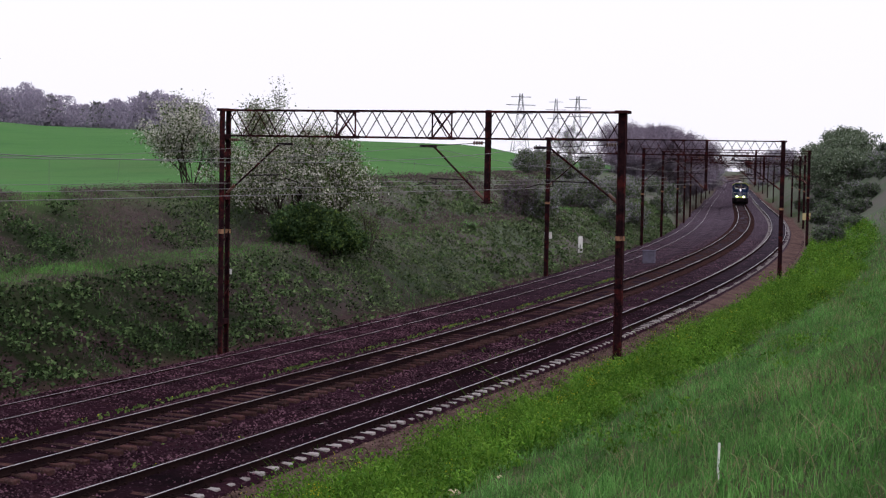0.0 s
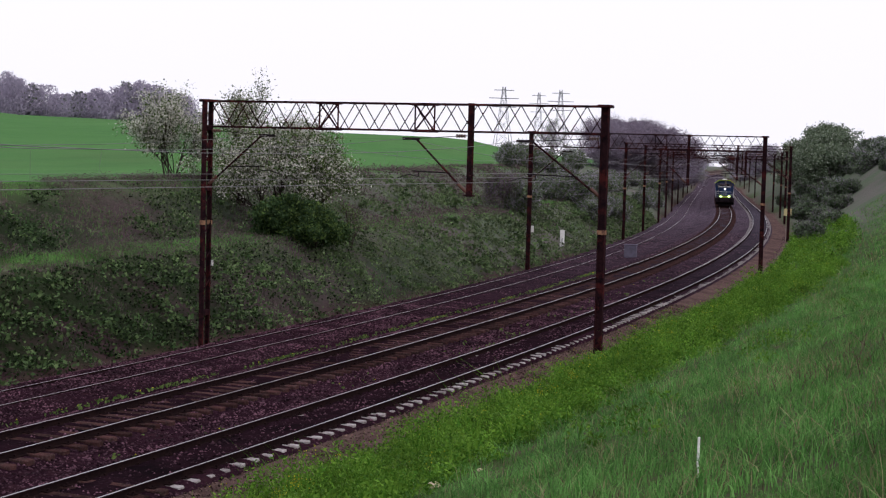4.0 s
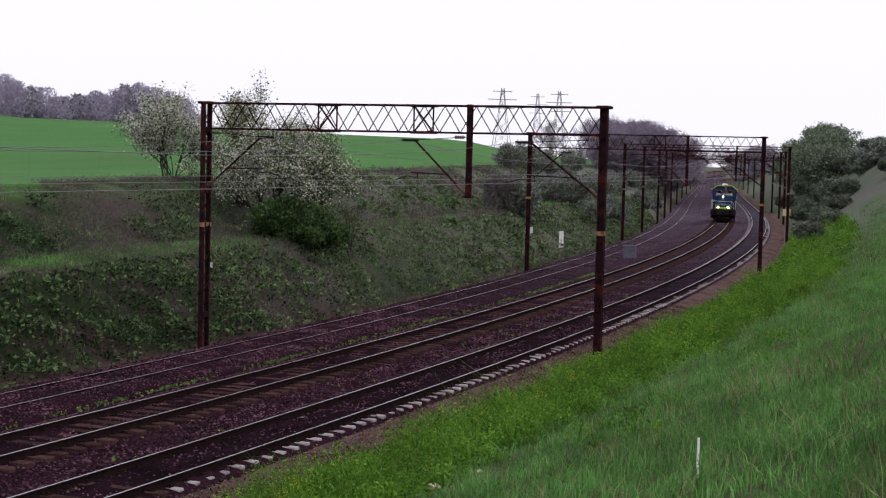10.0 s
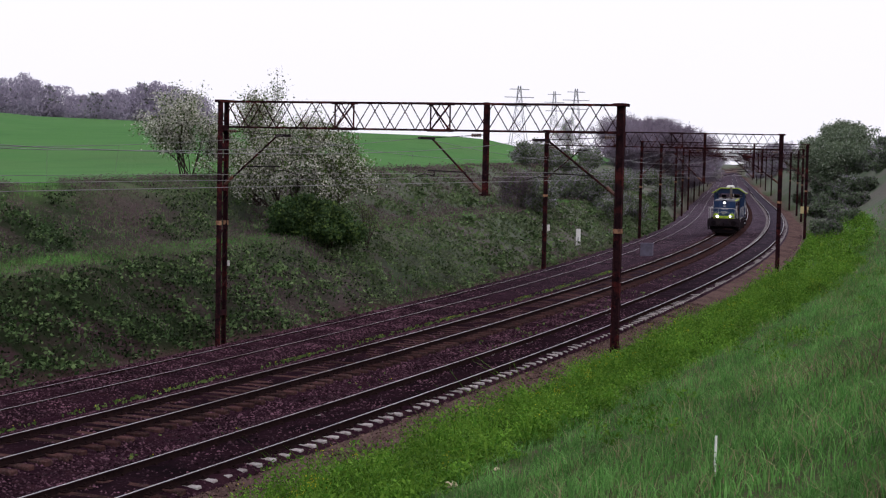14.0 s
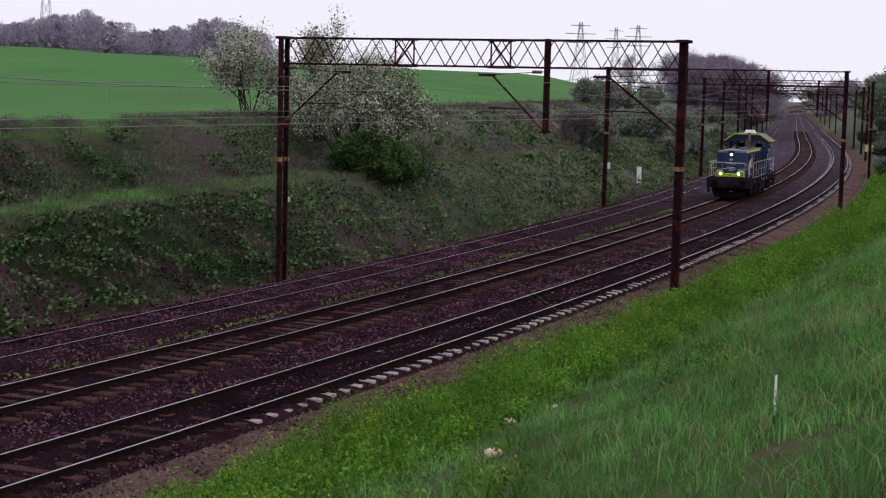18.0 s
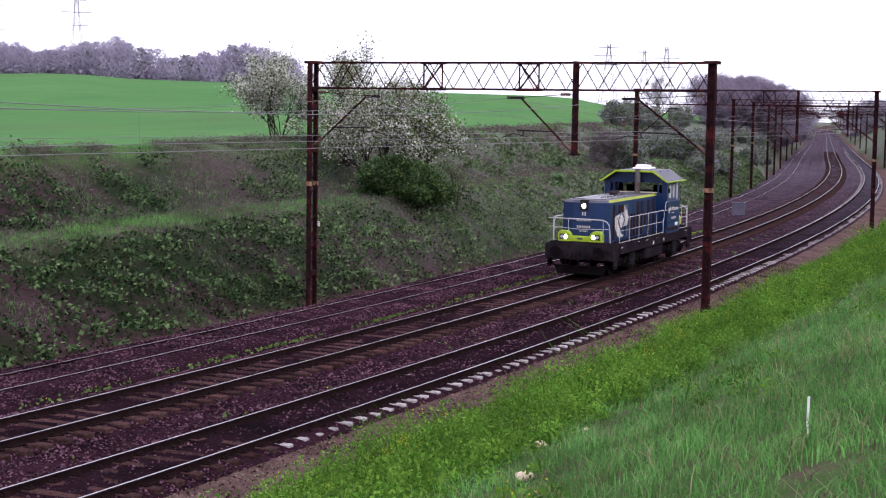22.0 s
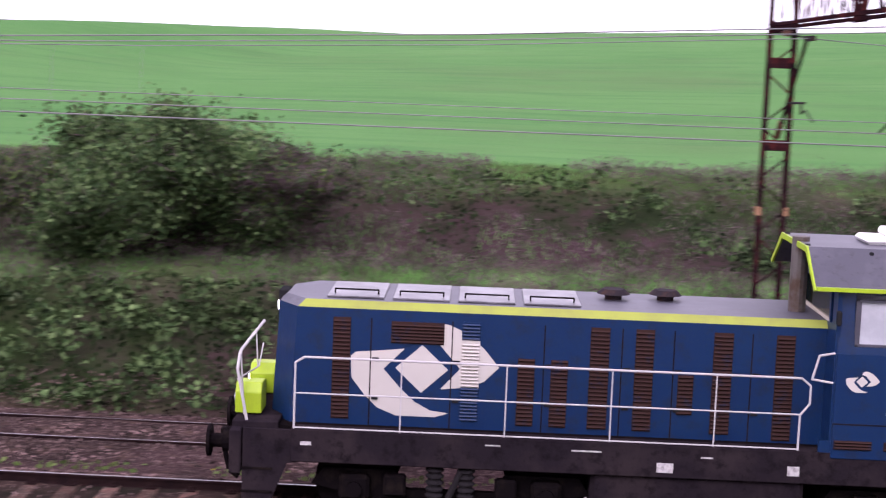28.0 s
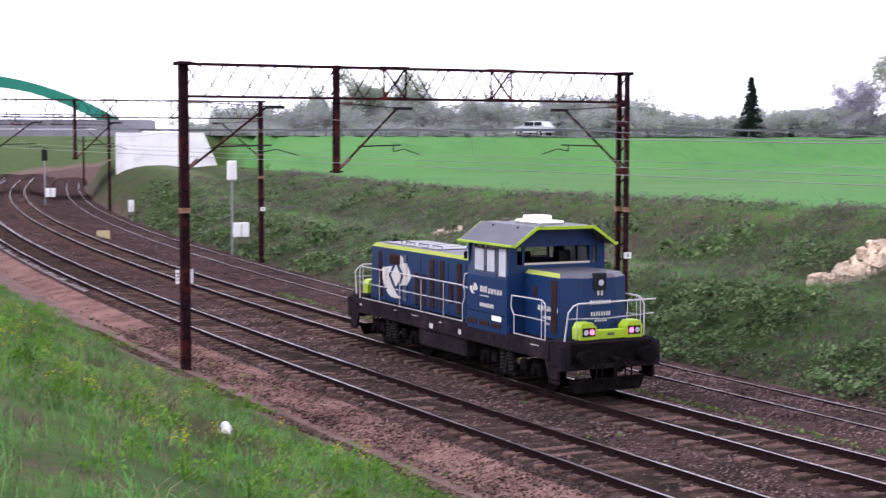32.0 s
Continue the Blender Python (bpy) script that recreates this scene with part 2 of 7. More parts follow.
def prism(bm, outline, length, axis="x", at=0.0):
    """A closed outline in the other two axes, drawn out along an axis."""
    rows = []
    for k in (at - length / 2, at + length / 2):
        rows.append([bm.verts.new({"x": (k, u, v), "y": (u, k, v), "z": (u, v, k)}[axis]) for u, v in outline])
    n = len(outline)
    bm.faces.new(rows[0])
    bm.faces.new(rows[1][::-1])
    for i in range(n):
        bm.faces.new((rows[0][i], rows[1][i], rows[1][(i + 1) % n], rows[0][(i + 1) % n]))
    bmesh.ops.recalc_face_normals(bm, faces=bm.faces[:])
    return bm


def finish(bm, name, mat, smooth_shade=False):
    me = bpy.data.meshes.new(name)
    bm.to_mesh(me)
    bm.free()
    for m in (mat if isinstance(mat, (list, tuple)) else [mat]):
        me.materials.append(m)
    if smooth_shade:
        me.shade_smooth()
    return me


def part(name, bm, mat, parent, label="", smooth_shade=False):
    """Links a bmesh as one mesh object under a thing or a part."""
    ob = new(name, finish(bm, name, mat, smooth_shade) if isinstance(bm, bmesh.types.BMesh) else bm)
    ob.parent = parent
    if label:
        ob["label"] = label
    return ob


def thing(name, m, label, category, group="", kind=""):
    ob = new(name)
    ob.matrix_basis = m
    ob.empty_display_size = 0.3
    return tagged(ob, label, category, group, kind)


def mesh_of(name, verts, faces, mat, smooth_shade=False):
    me = bpy.data.meshes.new(name)
    me.from_pydata([tuple(v) for v in verts], [], [tuple(f) for f in faces])
    for m in (mat if isinstance(mat, (list, tuple)) else [mat]):
        me.materials.append(m)
    if smooth_shade:
        me.shade_smooth()
    return me


# ---------------------------------------------------------------- ground
def ground_material():
    m = bpy.data.materials.new("ground")
    m.use_nodes = True
    t = m.node_tree
    b = t.nodes["Principled BSDF"]
    b.inputs["Roughness"].default_value = 0.95
    b.inputs["Specular IOR Level"].default_value = 0.03
    geo = t.nodes.new("ShaderNodeNewGeometry").outputs["Position"]

    def noise_mix(a, c, scale, lo, hi, stretch=None):
        n = t.nodes.new("ShaderNodeTexNoise")
        n.inputs["Scale"].default_value = scale
        n.inputs["Detail"].default_value = 7
        n.inputs["Roughness"].default_value = 0.7
        v = geo
        if stretch:
            k = t.nodes.new("ShaderNodeMapping")
            k.inputs["Scale"].default_value = stretch
            t.links.new(geo, k.inputs[0])
            v = k.outputs[0]
        t.links.new(v, n.inputs["Vector"])
        r = t.nodes.new("ShaderNodeMapRange")
        r.inputs["From Min"].default_value, r.inputs["From Max"].default_value = lo, hi
        t.links.new(n.outputs["Fac"], r.inputs["Value"])
        x = t.nodes.new("ShaderNodeMix")
        x.data_type = "RGBA"
        t.links.new(r.outputs[0], x.inputs[0])
        for socket, value in ((x.inputs[6], a), (x.inputs[7], c)):
            if isinstance(value, tuple):
                socket.default_value = (*value, 1)
            else:
                t.links.new(value, socket)
        return x.outputs[2]

    def layer(a, c, attribute):
        w = t.nodes.new("ShaderNodeAttribute")
        w.attribute_name = attribute
        x = t.nodes.new("ShaderNodeMix")
        x.data_type = "RGBA"
        t.links.new(w.outputs["Fac"], x.inputs[0])
        t.links.new(a, x.inputs[6])
        t.links.new(c, x.inputs[7])
        return x.outputs[2]

    scrub = noise_mix((0.016, 0.024, 0.01), (0.044, 0.026, 0.029), 0.16, 0.46, 0.56)
    scrub = noise_mix(scrub, (0.016, 0.021, 0.01), 2.2, 0.5, 0.7)
    grass = noise_mix((0.05, 0.09, 0.022), (0.035, 0.055, 0.02), 0.5, 0.4, 0.65)
    grass = noise_mix(grass, (0.075, 0.055, 0.04), 0.9, 0.52, 0.64)
    field = noise_mix((0.06, 0.158, 0.044), (0.084, 0.188, 0.058), 0.03, 0.35, 0.65)
    field = noise_mix(field, (0.075, 0.145, 0.05), 0.012, 0.5, 0.62)
    field = noise_mix(field, (0.042, 0.12, 0.038), 0.4, 0.5, 0.8, (0.2, 1.0, 1.0))
    dirt = noise_mix((0.06, 0.036, 0.032), (0.12, 0.08, 0.066), 1.5, 0.45, 0.7)
    c = layer(scrub, grass, "grass")
    shelf = noise_mix((0.066, 0.095, 0.036), (0.1, 0.08, 0.066), 0.3, 0.42, 0.58)
    c = layer(c, shelf, "bench")
    c = layer(c, field, "field")
    c = layer(c, dirt, "dirt")
    pink = noise_mix((0.14, 0.09, 0.08), (0.075, 0.05, 0.043), 1.1, 0.42, 0.65)
    pink = noise_mix(pink, (0.17, 0.12, 0.105), 9.0, 0.56, 0.72)
    c = layer(c, pink, "gravel")
    # Bank far along the line: haze put into the ground colour.
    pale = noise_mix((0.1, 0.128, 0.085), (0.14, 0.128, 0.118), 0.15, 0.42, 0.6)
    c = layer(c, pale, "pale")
    sand = noise_mix((0.36, 0.25, 0.19), (0.2, 0.1, 0.075), 0.5, 0.42, 0.62)
    c = layer(c, sand, "sand")
    t.links.new(c, b.inputs["Base Color"])
    n = t.nodes.new("ShaderNodeTexNoise")
    n.inputs["Scale"].default_value = 5
    n.inputs["Detail"].default_value = 6
    t.links.new(geo, n.inputs["Vector"])
    u = t.nodes.new("ShaderNodeBump")
    u.inputs["Strength"].default_value = 0.7
    u.inputs["Distance"].default_value = 0.12
    t.links.new(n.outputs["Fac"], u.inputs["Height"])
    t.links.new(u.outputs[0], b.inputs["Normal"])
    return m


def build_ground():
    az = np.concatenate([np.arange(-92, 100, 0.4), np.arange(100, 268, 4.0)])
    rad = [0.0]
    r = 0.8
    while r < 4400:
        rad.append(r)
        r *= 1.022 if 15 < r < 130 else 1.016 if 130 <= r < 230 else 1.05
    rad = np.array(rad[1:])
    a, d = np.meshgrid(np.radians(az), rad)
    x, y = d * np.sin(a), d * np.cos(a)
    z = height(x, y)
    s, o = station(x, y)
    n = np.array([noise.fractal(Vector((px * 0.35, py * 0.35, 0)), 0.9, 2.0, 4) for px, py in zip(x.ravel(), y.ravel())]).reshape(x.shape)
    rough = smooth(8.5, 11, o) * (1 - smooth(22, 26, o)) * 0.22 + smooth(7.5, 10, -o) * 0.12 * (1 - smooth(60, 100, -o))
    z = z + n * rough
    na, nr = len(az), len(rad)
    verts = [(0, 0, float(height(0, 0)))] + list(zip(x.ravel(), y.ravel(), z.ravel()))
    faces = [(0, 1 + (j + 1) % na, 1 + j) for j in range(na)]
    for i in range(nr - 1):
        for j in range(na):
            k = (j + 1) % na
            faces.append((1 + i * na + j, 1 + i * na + k, 1 + (i + 1) * na + k, 1 + (i + 1) * na + j))
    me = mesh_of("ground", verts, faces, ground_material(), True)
    bench = np.exp(-((o - 14.3) / 1.2) ** 2)
    edge = 1.5 * smooth(8, -12, s)
    weights = {
        "bench": bench,
        "grass": np.clip(smooth(6.5, 7.5, -o) + 0.75 * bench + 0.7 * smooth(19.0, 21, o) + 0.45 * smooth(5, -25, s), 0, 1),
        "field": smooth(22.6, 23.2, o + 0.8 * n) * (1 - smooth(1200, 2000, o)),
        "dirt": smooth(8.9, 8.2, o) * smooth(-5.6, -4.9, o),
        # painted haze, growing with distance along the cutting
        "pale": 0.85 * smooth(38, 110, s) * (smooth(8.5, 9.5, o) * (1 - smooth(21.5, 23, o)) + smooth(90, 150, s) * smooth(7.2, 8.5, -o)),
        "sand": smooth(1.0, 0.35, np.hypot((s - 150 - 0.9 * (o + 20)) / 10.0, (o + 20.0) / 3.2) + 0.3 * n),
        "gravel": smooth(-5.0, -5.4, o) * smooth(-7.4 - edge, -6.8 - edge, o + 0.5 * n),
    }
    for key, w in weights.items():
        at = me.attributes.new(key, "FLOAT", "POINT")
        at.data.foreach_set("value", np.concatenate([[w.ravel()[0]], w.ravel()]).astype(np.float32))
    return tagged(new("ground", me), "grassy railway cutting with scrub banks and a green field", "ground", kind="structure")


ground = build_ground()


# ---------------------------------------------------------------- track beds
def strip(name, outline, s0, s1, step, mat, wobble=0.0, off=0.0, z=0.0):
    """A cross-section drawn out along the line."""
    count = int((s1 - s0) / step) + 1
    verts, faces = [], []
    m = len(outline)
    for i in range(count):
        s = s0 + i * step
        for j, (o, h) in enumerate(outline):
            w = wobble * noise.noise(Vector((s * 0.8, o * 1.7, 3.0))) if wobble else 0
            verts.append(line(s, off + o, z + h + w))
    for i in range(count - 1):
        for j in range(m - 1):
            a = i * m + j
            faces.append((a, a + m, a + m + 1, a + 1))
    return mesh_of(name, verts, faces, mat, False)


BED = [(-5.6, -0.4), (-5.35, -0.25), (-5.2, -0.19), (-5.05, -0.168), (-4.8, -0.15), (-4.5, -0.13), (-3.7, -0.13), (-3.4, -0.16), (-3.2, -0.18), (-2.9, -0.2), (-2.3, -0.3), (-1.9, -0.27), (-1.35, -0.25), (-0.95, -0.21), (-0.55, -0.165), (0.55, -0.165), (0.9, -0.18), (1.3, -0.2), (1.8, -0.26), (2.6, -0.5), (3.6, -0.6)]
BED_FAR = [(-3.4, -0.35), (-2.6, -0.12), (-1.4, -0.05), (-0.85, -0.045), (0.85, -0.045), (1.4, -0.06), (2.0, -0.2), (3.0, -0.75)]
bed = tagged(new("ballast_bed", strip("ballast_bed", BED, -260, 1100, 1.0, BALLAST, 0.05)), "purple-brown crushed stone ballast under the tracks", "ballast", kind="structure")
OILY = rust_and_haze(material("oily_ballast", (0.015, 0.0072, 0.0105), 0.95, 0, [(9, (0.048, 0.025, 0.034), 0.55, 0.72), (0.8, (0.007, 0.0045, 0.006), 0.45, 0.65)], 1.0, 12), (2.3, 3.1, 1.9), (4.6, 7.6, 6.9))
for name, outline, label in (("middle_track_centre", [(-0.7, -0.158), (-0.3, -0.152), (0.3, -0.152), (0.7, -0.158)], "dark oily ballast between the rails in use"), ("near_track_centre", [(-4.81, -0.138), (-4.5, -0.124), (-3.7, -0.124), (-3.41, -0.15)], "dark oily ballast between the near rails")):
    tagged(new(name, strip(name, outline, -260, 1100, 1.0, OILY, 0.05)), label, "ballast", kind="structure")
SHOULDER = [(-7.5, -0.62), (-6.9, -0.47), (-6.3, -0.36), (-5.9, -0.31), (-5.5, -0.255), (-5.3, -0.29)]
shoulder = tagged(new("gravel_shoulder", strip("gravel_shoulder", SHOULDER, -260, 1100, 1.0, GRAVEL, 0.04)), "pale pinkish gravel shoulder beside the ballast", "gravel", kind="structure")
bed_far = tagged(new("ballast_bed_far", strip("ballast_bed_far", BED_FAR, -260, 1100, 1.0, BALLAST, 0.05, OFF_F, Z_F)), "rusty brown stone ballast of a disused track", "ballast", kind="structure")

RAIL = [(-0.065, -0.17), (-0.065, -0.155), (-0.012, -0.14), (-0.012, -0.045), (-0.036, -0.035), (-0.036, -0.004), (-0.022, 0.0)]


def rail_mesh(off, z, side, top_mat, s0=-230, s1=1090):
    half = RAIL + [(-o, h) for o, h in RAIL[::-1]]
    me = strip("rail", half, s0, s1, 2.0, [RAIL_RUST, top_mat], 0.0, off + side * 0.7535, z)
    m = len(half)
    per = m - 1
    flat = [1 if i % per == len(RAIL) - 1 else 0 for i in range(len(me.polygons))]
    me.polygons.foreach_set("material_index", flat)
    return me


for name, off, z, top, label in (("near_track", OFF_N, 0.0, RAIL_TOP, "curved railway track on pale concrete sleepers"), ("middle_track", 0.0, 0.0, RAIL_TOP, "curved railway track on dark timber sleepers, in use"), ("far_track", OFF_F, Z_F, RAIL_DULL, "rusty disused railway track sunk in ballast")):
    t = thing(name, pose(0, 0, 0), label, "railway track")
    t["kind"] = "structure"
    for side in (-1, 1):
        part("rail", rail_mesh(off, z, side, top), None, t)


# ---------------------------------------------------------------- sleepers
def sleeper_mesh(mat, length, w, h, bevel):
    bm = bmesh.new()
    box(bm, (w, length, h), (0, 0, -h / 2), bevel=bevel)
    return finish(bm, "sleeper", mat)


def chair_mesh():
    bm = bmesh.new()
    for side in (-1, 1):
        box(bm, (0.16, 0.34, 0.03), (0, side * 0.7535, 0.012))
        for d in (-0.12, 0.12):
            box(bm, (0.05, 0.05, 0.06), (0, side * 0.7535 + d, 0.04))
    return finish(bm, "fastening", RAIL_RUST)


TRACKS = {o.name: o for o in bpy.data.objects if o.name.endswith("_track")}
rnd = random.Random(4)


def lay_sleepers(track, off, z, mat, length, spacing, near, proud, jitter):
    """Those by the camera are pieces of their own, the rest one mesh."""
    me = sleeper_mesh(mat, length, 0.2 if mat is CONCRETE else 0.25, 0.16, 0.02)
    old = sleeper_mesh(SLEEPER, length, 0.25, 0.16, 0.02)
    iron = chair_mesh()
    rest = bmesh.new()
    s = -225.0
    while s < 330:
        d = rnd.uniform(-jitter, jitter)
        m = on_line(s, off + d, z - 0.172 + proud + rnd.uniform(-0.012, 0.012), rnd.uniform(-1.2, 1.2))
        if track == "near_track" and -62 < s < 75:
            m = m @ Matrix.Translation((0, 0, 0.05 if s < 24 else 0.014))
        if near[0] < s < near[1]:
            ob = new("sleeper", old if s < 24 else me)
            ob.matrix_basis = m
            ob.parent = TRACKS[track]
            if -35 < s < 45 and track != "far_track":
                f = new("fastening", iron)
                f.parent = ob
        else:
            bmesh.ops.create_cube(rest, size=1.0, matrix=m @ Matrix.Translation((0, 0, -0.08)) @ Matrix.Diagonal((0.25, length, 0.16, 1)))
        s += spacing
    ob = part("distant_sleepers", rest, mat, TRACKS[track])
    ob["kind"] = "stuff"


lay_sleepers("middle_track", 0.0, 0.0, SLEEPER, 2.6, 0.6, (-62, 75), 0.028, 0.04)
lay_sleepers("near_track", OFF_N, 0.0, CONCRETE, 2.3, 0.6, (-62, 75), 0.0, 0.015)
lay_sleepers("far_track", OFF_F, Z_F, SLEEPER, 2.5, 0.65, (-1, 0), -0.06, 0.03)


def stones():
    """Loose ballast stones, thickest beside the rails."""
    rg = np.random.default_rng(11)
    n = 230000
    s = np.where(rg.random(n) < 0.75, rg.uniform(-55, 70, n), rg.uniform(-120, 150, n))
    o = rg.uniform(-6.7, 9.6, n)
    keep = ~((np.abs(np.abs(o) - 0.7535) < 0.06) | (np.abs(np.abs(o - OFF_N) - 0.7535) < 0.06) | (np.abs(np.abs(o - OFF_F) - 0.7535) < 0.06))
    inside = (np.abs(o) < 0.74) | (np.abs(o - OFF_N) < 0.74)
    keep &= ~inside | (rg.random(n) < 0.4)
    keep &= ~((s > 23) & (o < -4.9) & (o > -5.4)) | (rg.random(n) < 0.12)
    s, o = s[keep], o[keep]
    n = len(s)
    prof_o = [p[0] for p in BED[:-1]] + [p[0] + OFF_F for p in BED_FAR[1:]]
    prof_z = [p[1] for p in BED[:-1]] + [p[1] + Z_F for p in BED_FAR[1:]]
    z = np.interp(o, prof_o, prof_z)
    z = np.maximum(z, np.where(o > 8.0, -1.03 + 0.53 * (o - 8.2), -9.0))
    size = rg.uniform(0.018, 0.05, n) * np.where(rg.random(n) < 0.02, 1.5, 1.0)
    base = np.array([(1, 0, 0), (-1, 0, 0), (0, 1, 0), (0, -1, 0), (0, 0, 0.8), (0, 0, -0.6)], float)
    tri = np.array([(0, 2, 4), (2, 1, 4), (1, 3, 4), (3, 0, 4), (2, 0, 5), (1, 2, 5), (3, 1, 5), (0, 3, 5)])
    centre = np.array([line(a, b, c) for a, b, c in zip(s, o, z)])
    ang = rg.uniform(0, 6.283, n)
    ca, sa = np.cos(ang), np.sin(ang)
    v = base[None] * rg.uniform(0.6, 1.25, (n, 6, 3)) * size[:, None, None]
    x = v[..., 0] * ca[:, None] - v[..., 1] * sa[:, None]
    y = v[..., 0] * sa[:, None] + v[..., 1] * ca[:, None]
    v = np.stack([x, y, v[..., 2]], -1) + centre[:, None]
    return cloud("loose_stones", v.reshape(-1, 3), (tri[None] + 6 * np.arange(n)[:, None, None]).reshape(-1, 3), STONE)


def cloud(name, verts, tris, mat, index=None):
    """A mesh of many small triangles."""
    me = bpy.data.meshes.new(name)
    me.vertices.add(len(verts))
    me.vertices.foreach_set("co", np.asarray(verts, np.float32).ravel())
    me.loops.add(len(tris) * 3)
    me.loops.foreach_set("vertex_index", np.asarray(tris, np.int32).ravel())
    me.polygons.add(len(tris))
    me.polygons.foreach_set("loop_start", np.arange(len(tris), dtype=np.int32) * 3)
    for m in (mat if isinstance(mat, (list, tuple)) else [mat]):
        me.materials.append(m)
    if index is not None:
        me.polygons.foreach_set("material_index", np.asarray(index, np.int32))
    me.update()
    me.validate()
    return me


def shoulder_stones():
    """Small pinkish stones lying on the gravel shoulder."""
    rg = np.random.default_rng(12)
    n = 42000
    s = np.where(rg.random(n) < 0.7, rg.uniform(-50, -8, n), rg.uniform(14, 70, n))
    o = np.where(s < 0, rg.uniform(-8.4, -5.35, n), rg.uniform(-7.2, -5.35, n))
    z = np.interp(o, [p[0] for p in SHOULDER], [p[1] for p in SHOULDER])
    c = np.array([line(a, b, h) for a, b, h in zip(s, o, z)])
    low = o < -7.3
    c[low, 2] = height(c[low, 0], c[low, 1])
    v, t = quads(c + [0, 0, 0.008], rg.uniform(0.03, 0.075, n), rg, 1.2, 0.0)
    return cloud("gravel_stones", v, t, GRAVEL_STONE)


tagged(new("loose_stones", stones()), "loose purple-grey ballast stones between the rails", "ballast stones", kind="stuff")


# ---------------------------------------------------------------- gantries over the line
G_TOP = 8.2
G_NEAR, G_FAR = -7.0, 7.85
LO, HI = G_TOP - 0.95, G_TOP - 0.03


def lattice_mast(parent, x):
    """Two channels with a zigzag of bars between them, at x across the line."""
    for dy in (-0.26, 0.26):
        d = -1 if dy > 0 else 1
        channel = [(-0.087, -0.008), (0.087, -0.008), (0.087, 0.07), (0.073, 0.07), (0.073, 0.008), (-0.073, 0.008), (-0.073, 0.07), (-0.087, 0.07)]
        part("post", prism(bmesh.new(), [(x + u, dy + v * d) for u, v in channel], G_TOP + 1.3, "z", G_TOP / 2 - 0.65), MAST, parent)
    z, side = 0.75, 1
    while z < G_TOP - 1.2:
        part("lattice_bar", beam(bmesh.new(), (x + 0.07 * side, -0.25 * side, z), (x + 0.07 * side, 0.25 * side, z + 0.42), 0.03, 0.03), MAST, parent)
        side, z = -side, z + 0.52
    for z in (0.45, 5.0, 6.55, 7.2):
        part("batten_plate", box(bmesh.new(), (0.2, 0.5, 0.2), (x, 0, z), bevel=0.01), MAST, parent)
    for dy in (-0.26, 0.26):
        part("orange_band", box(bmesh.new(), (0.19, 0.09, 0.16), (x, dy, 3.75)), ORANGE, parent, "faded orange paint band")


def solid_mast(parent, x, plate=False):
    section = [(-0.125, -0.12), (-0.095, -0.12), (-0.095, -0.065), (0.095, -0.065), (0.095, -0.12), (0.125, -0.12), (0.125, 0.12), (0.095, 0.12), (0.095, 0.065), (-0.095, 0.065), (-0.095, 0.12), (-0.125, 0.12)]
    part("post", prism(bmesh.new(), [(x + u, v) for u, v in section], G_TOP + 1.3, "z", G_TOP / 2 - 0.65), MAST, parent)
    part("orange_band", box(bmesh.new(), (0.27, 0.26, 0.15), (x, 0, 4.0)), ORANGE, parent, "faded orange paint band")


def name_plate(parent, x, y, z, w, h):
    p = part("number_plate", box(bmesh.new(), (w, 0.02, h), (x, y, z)), WHITE, parent, "small white enamel plate")
    for i, dz in enumerate((0.22, 0.0, -0.22)):
        part("bar", box(bmesh.new(), (w * (0.35 if i else 0.5), 0.008, h * 0.13), (x, y - 0.012, z + dz * h), None), BLACK, p)


def cantilever(parent, x, reach, z_low=5.15, short=False):
    """A strut, tie and steady arm reaching across from a post at x."""
    d = 1 if reach > 0 else -1
    a = part("cantilever", rod(bmesh.new(), (x + 0.1 * d, 0, z_low), (x + reach * 0.84, 0, 6.95), 0.035), MAST, parent)
    part("strut_insulator", rod(bmesh.new(), (x + 0.1 * d, 0, z_low + 0.02), (x + 0.42 * d, 0, z_low + 0.3), 0.06, 8), INSULATOR, a)
    part("tie", rod(bmesh.new(), (x, 0, 7.12), (x + reach * 0.86, 0, 6.98), 0.014, 5), STEEL_DARK, a)
    bm = bmesh.new()
    for i in range(4):
        rod(bm, (x + (0.2 + 0.09 * i) * d, 0, 7.1), (x + (0.25 + 0.09 * i) * d, 0, 7.1), 0.06, 8)
    part("tie_insulator", bm, INSULATOR, a)
    part("clamp", box(bmesh.new(), (0.62, 0.08, 0.09), (x + reach * 0.93, 0, 6.97)), STEEL_DARK, a)
    part("registration_arm", rod(bmesh.new(), (x + reach * 0.3, 0, 5.82), (x + reach * 0.9, 0, 5.86), 0.022), STEEL_DARK, a)
    bm = bmesh.new()
    rod(bm, (x + reach * 0.8, 0, 5.84), (x + reach * 0.8, 0, 5.66), 0.02)
    rod(bm, (x + reach * 0.8, 0, 5.66), (x + reach * 0.95, 0, 5.74), 0.015)
    rod(bm, (x + reach * 0.95, 0, 5.74), (x + reach * 1.18, 0, 5.56), 0.015)
    part("steady_arm", bm, STEEL_DARK, a)


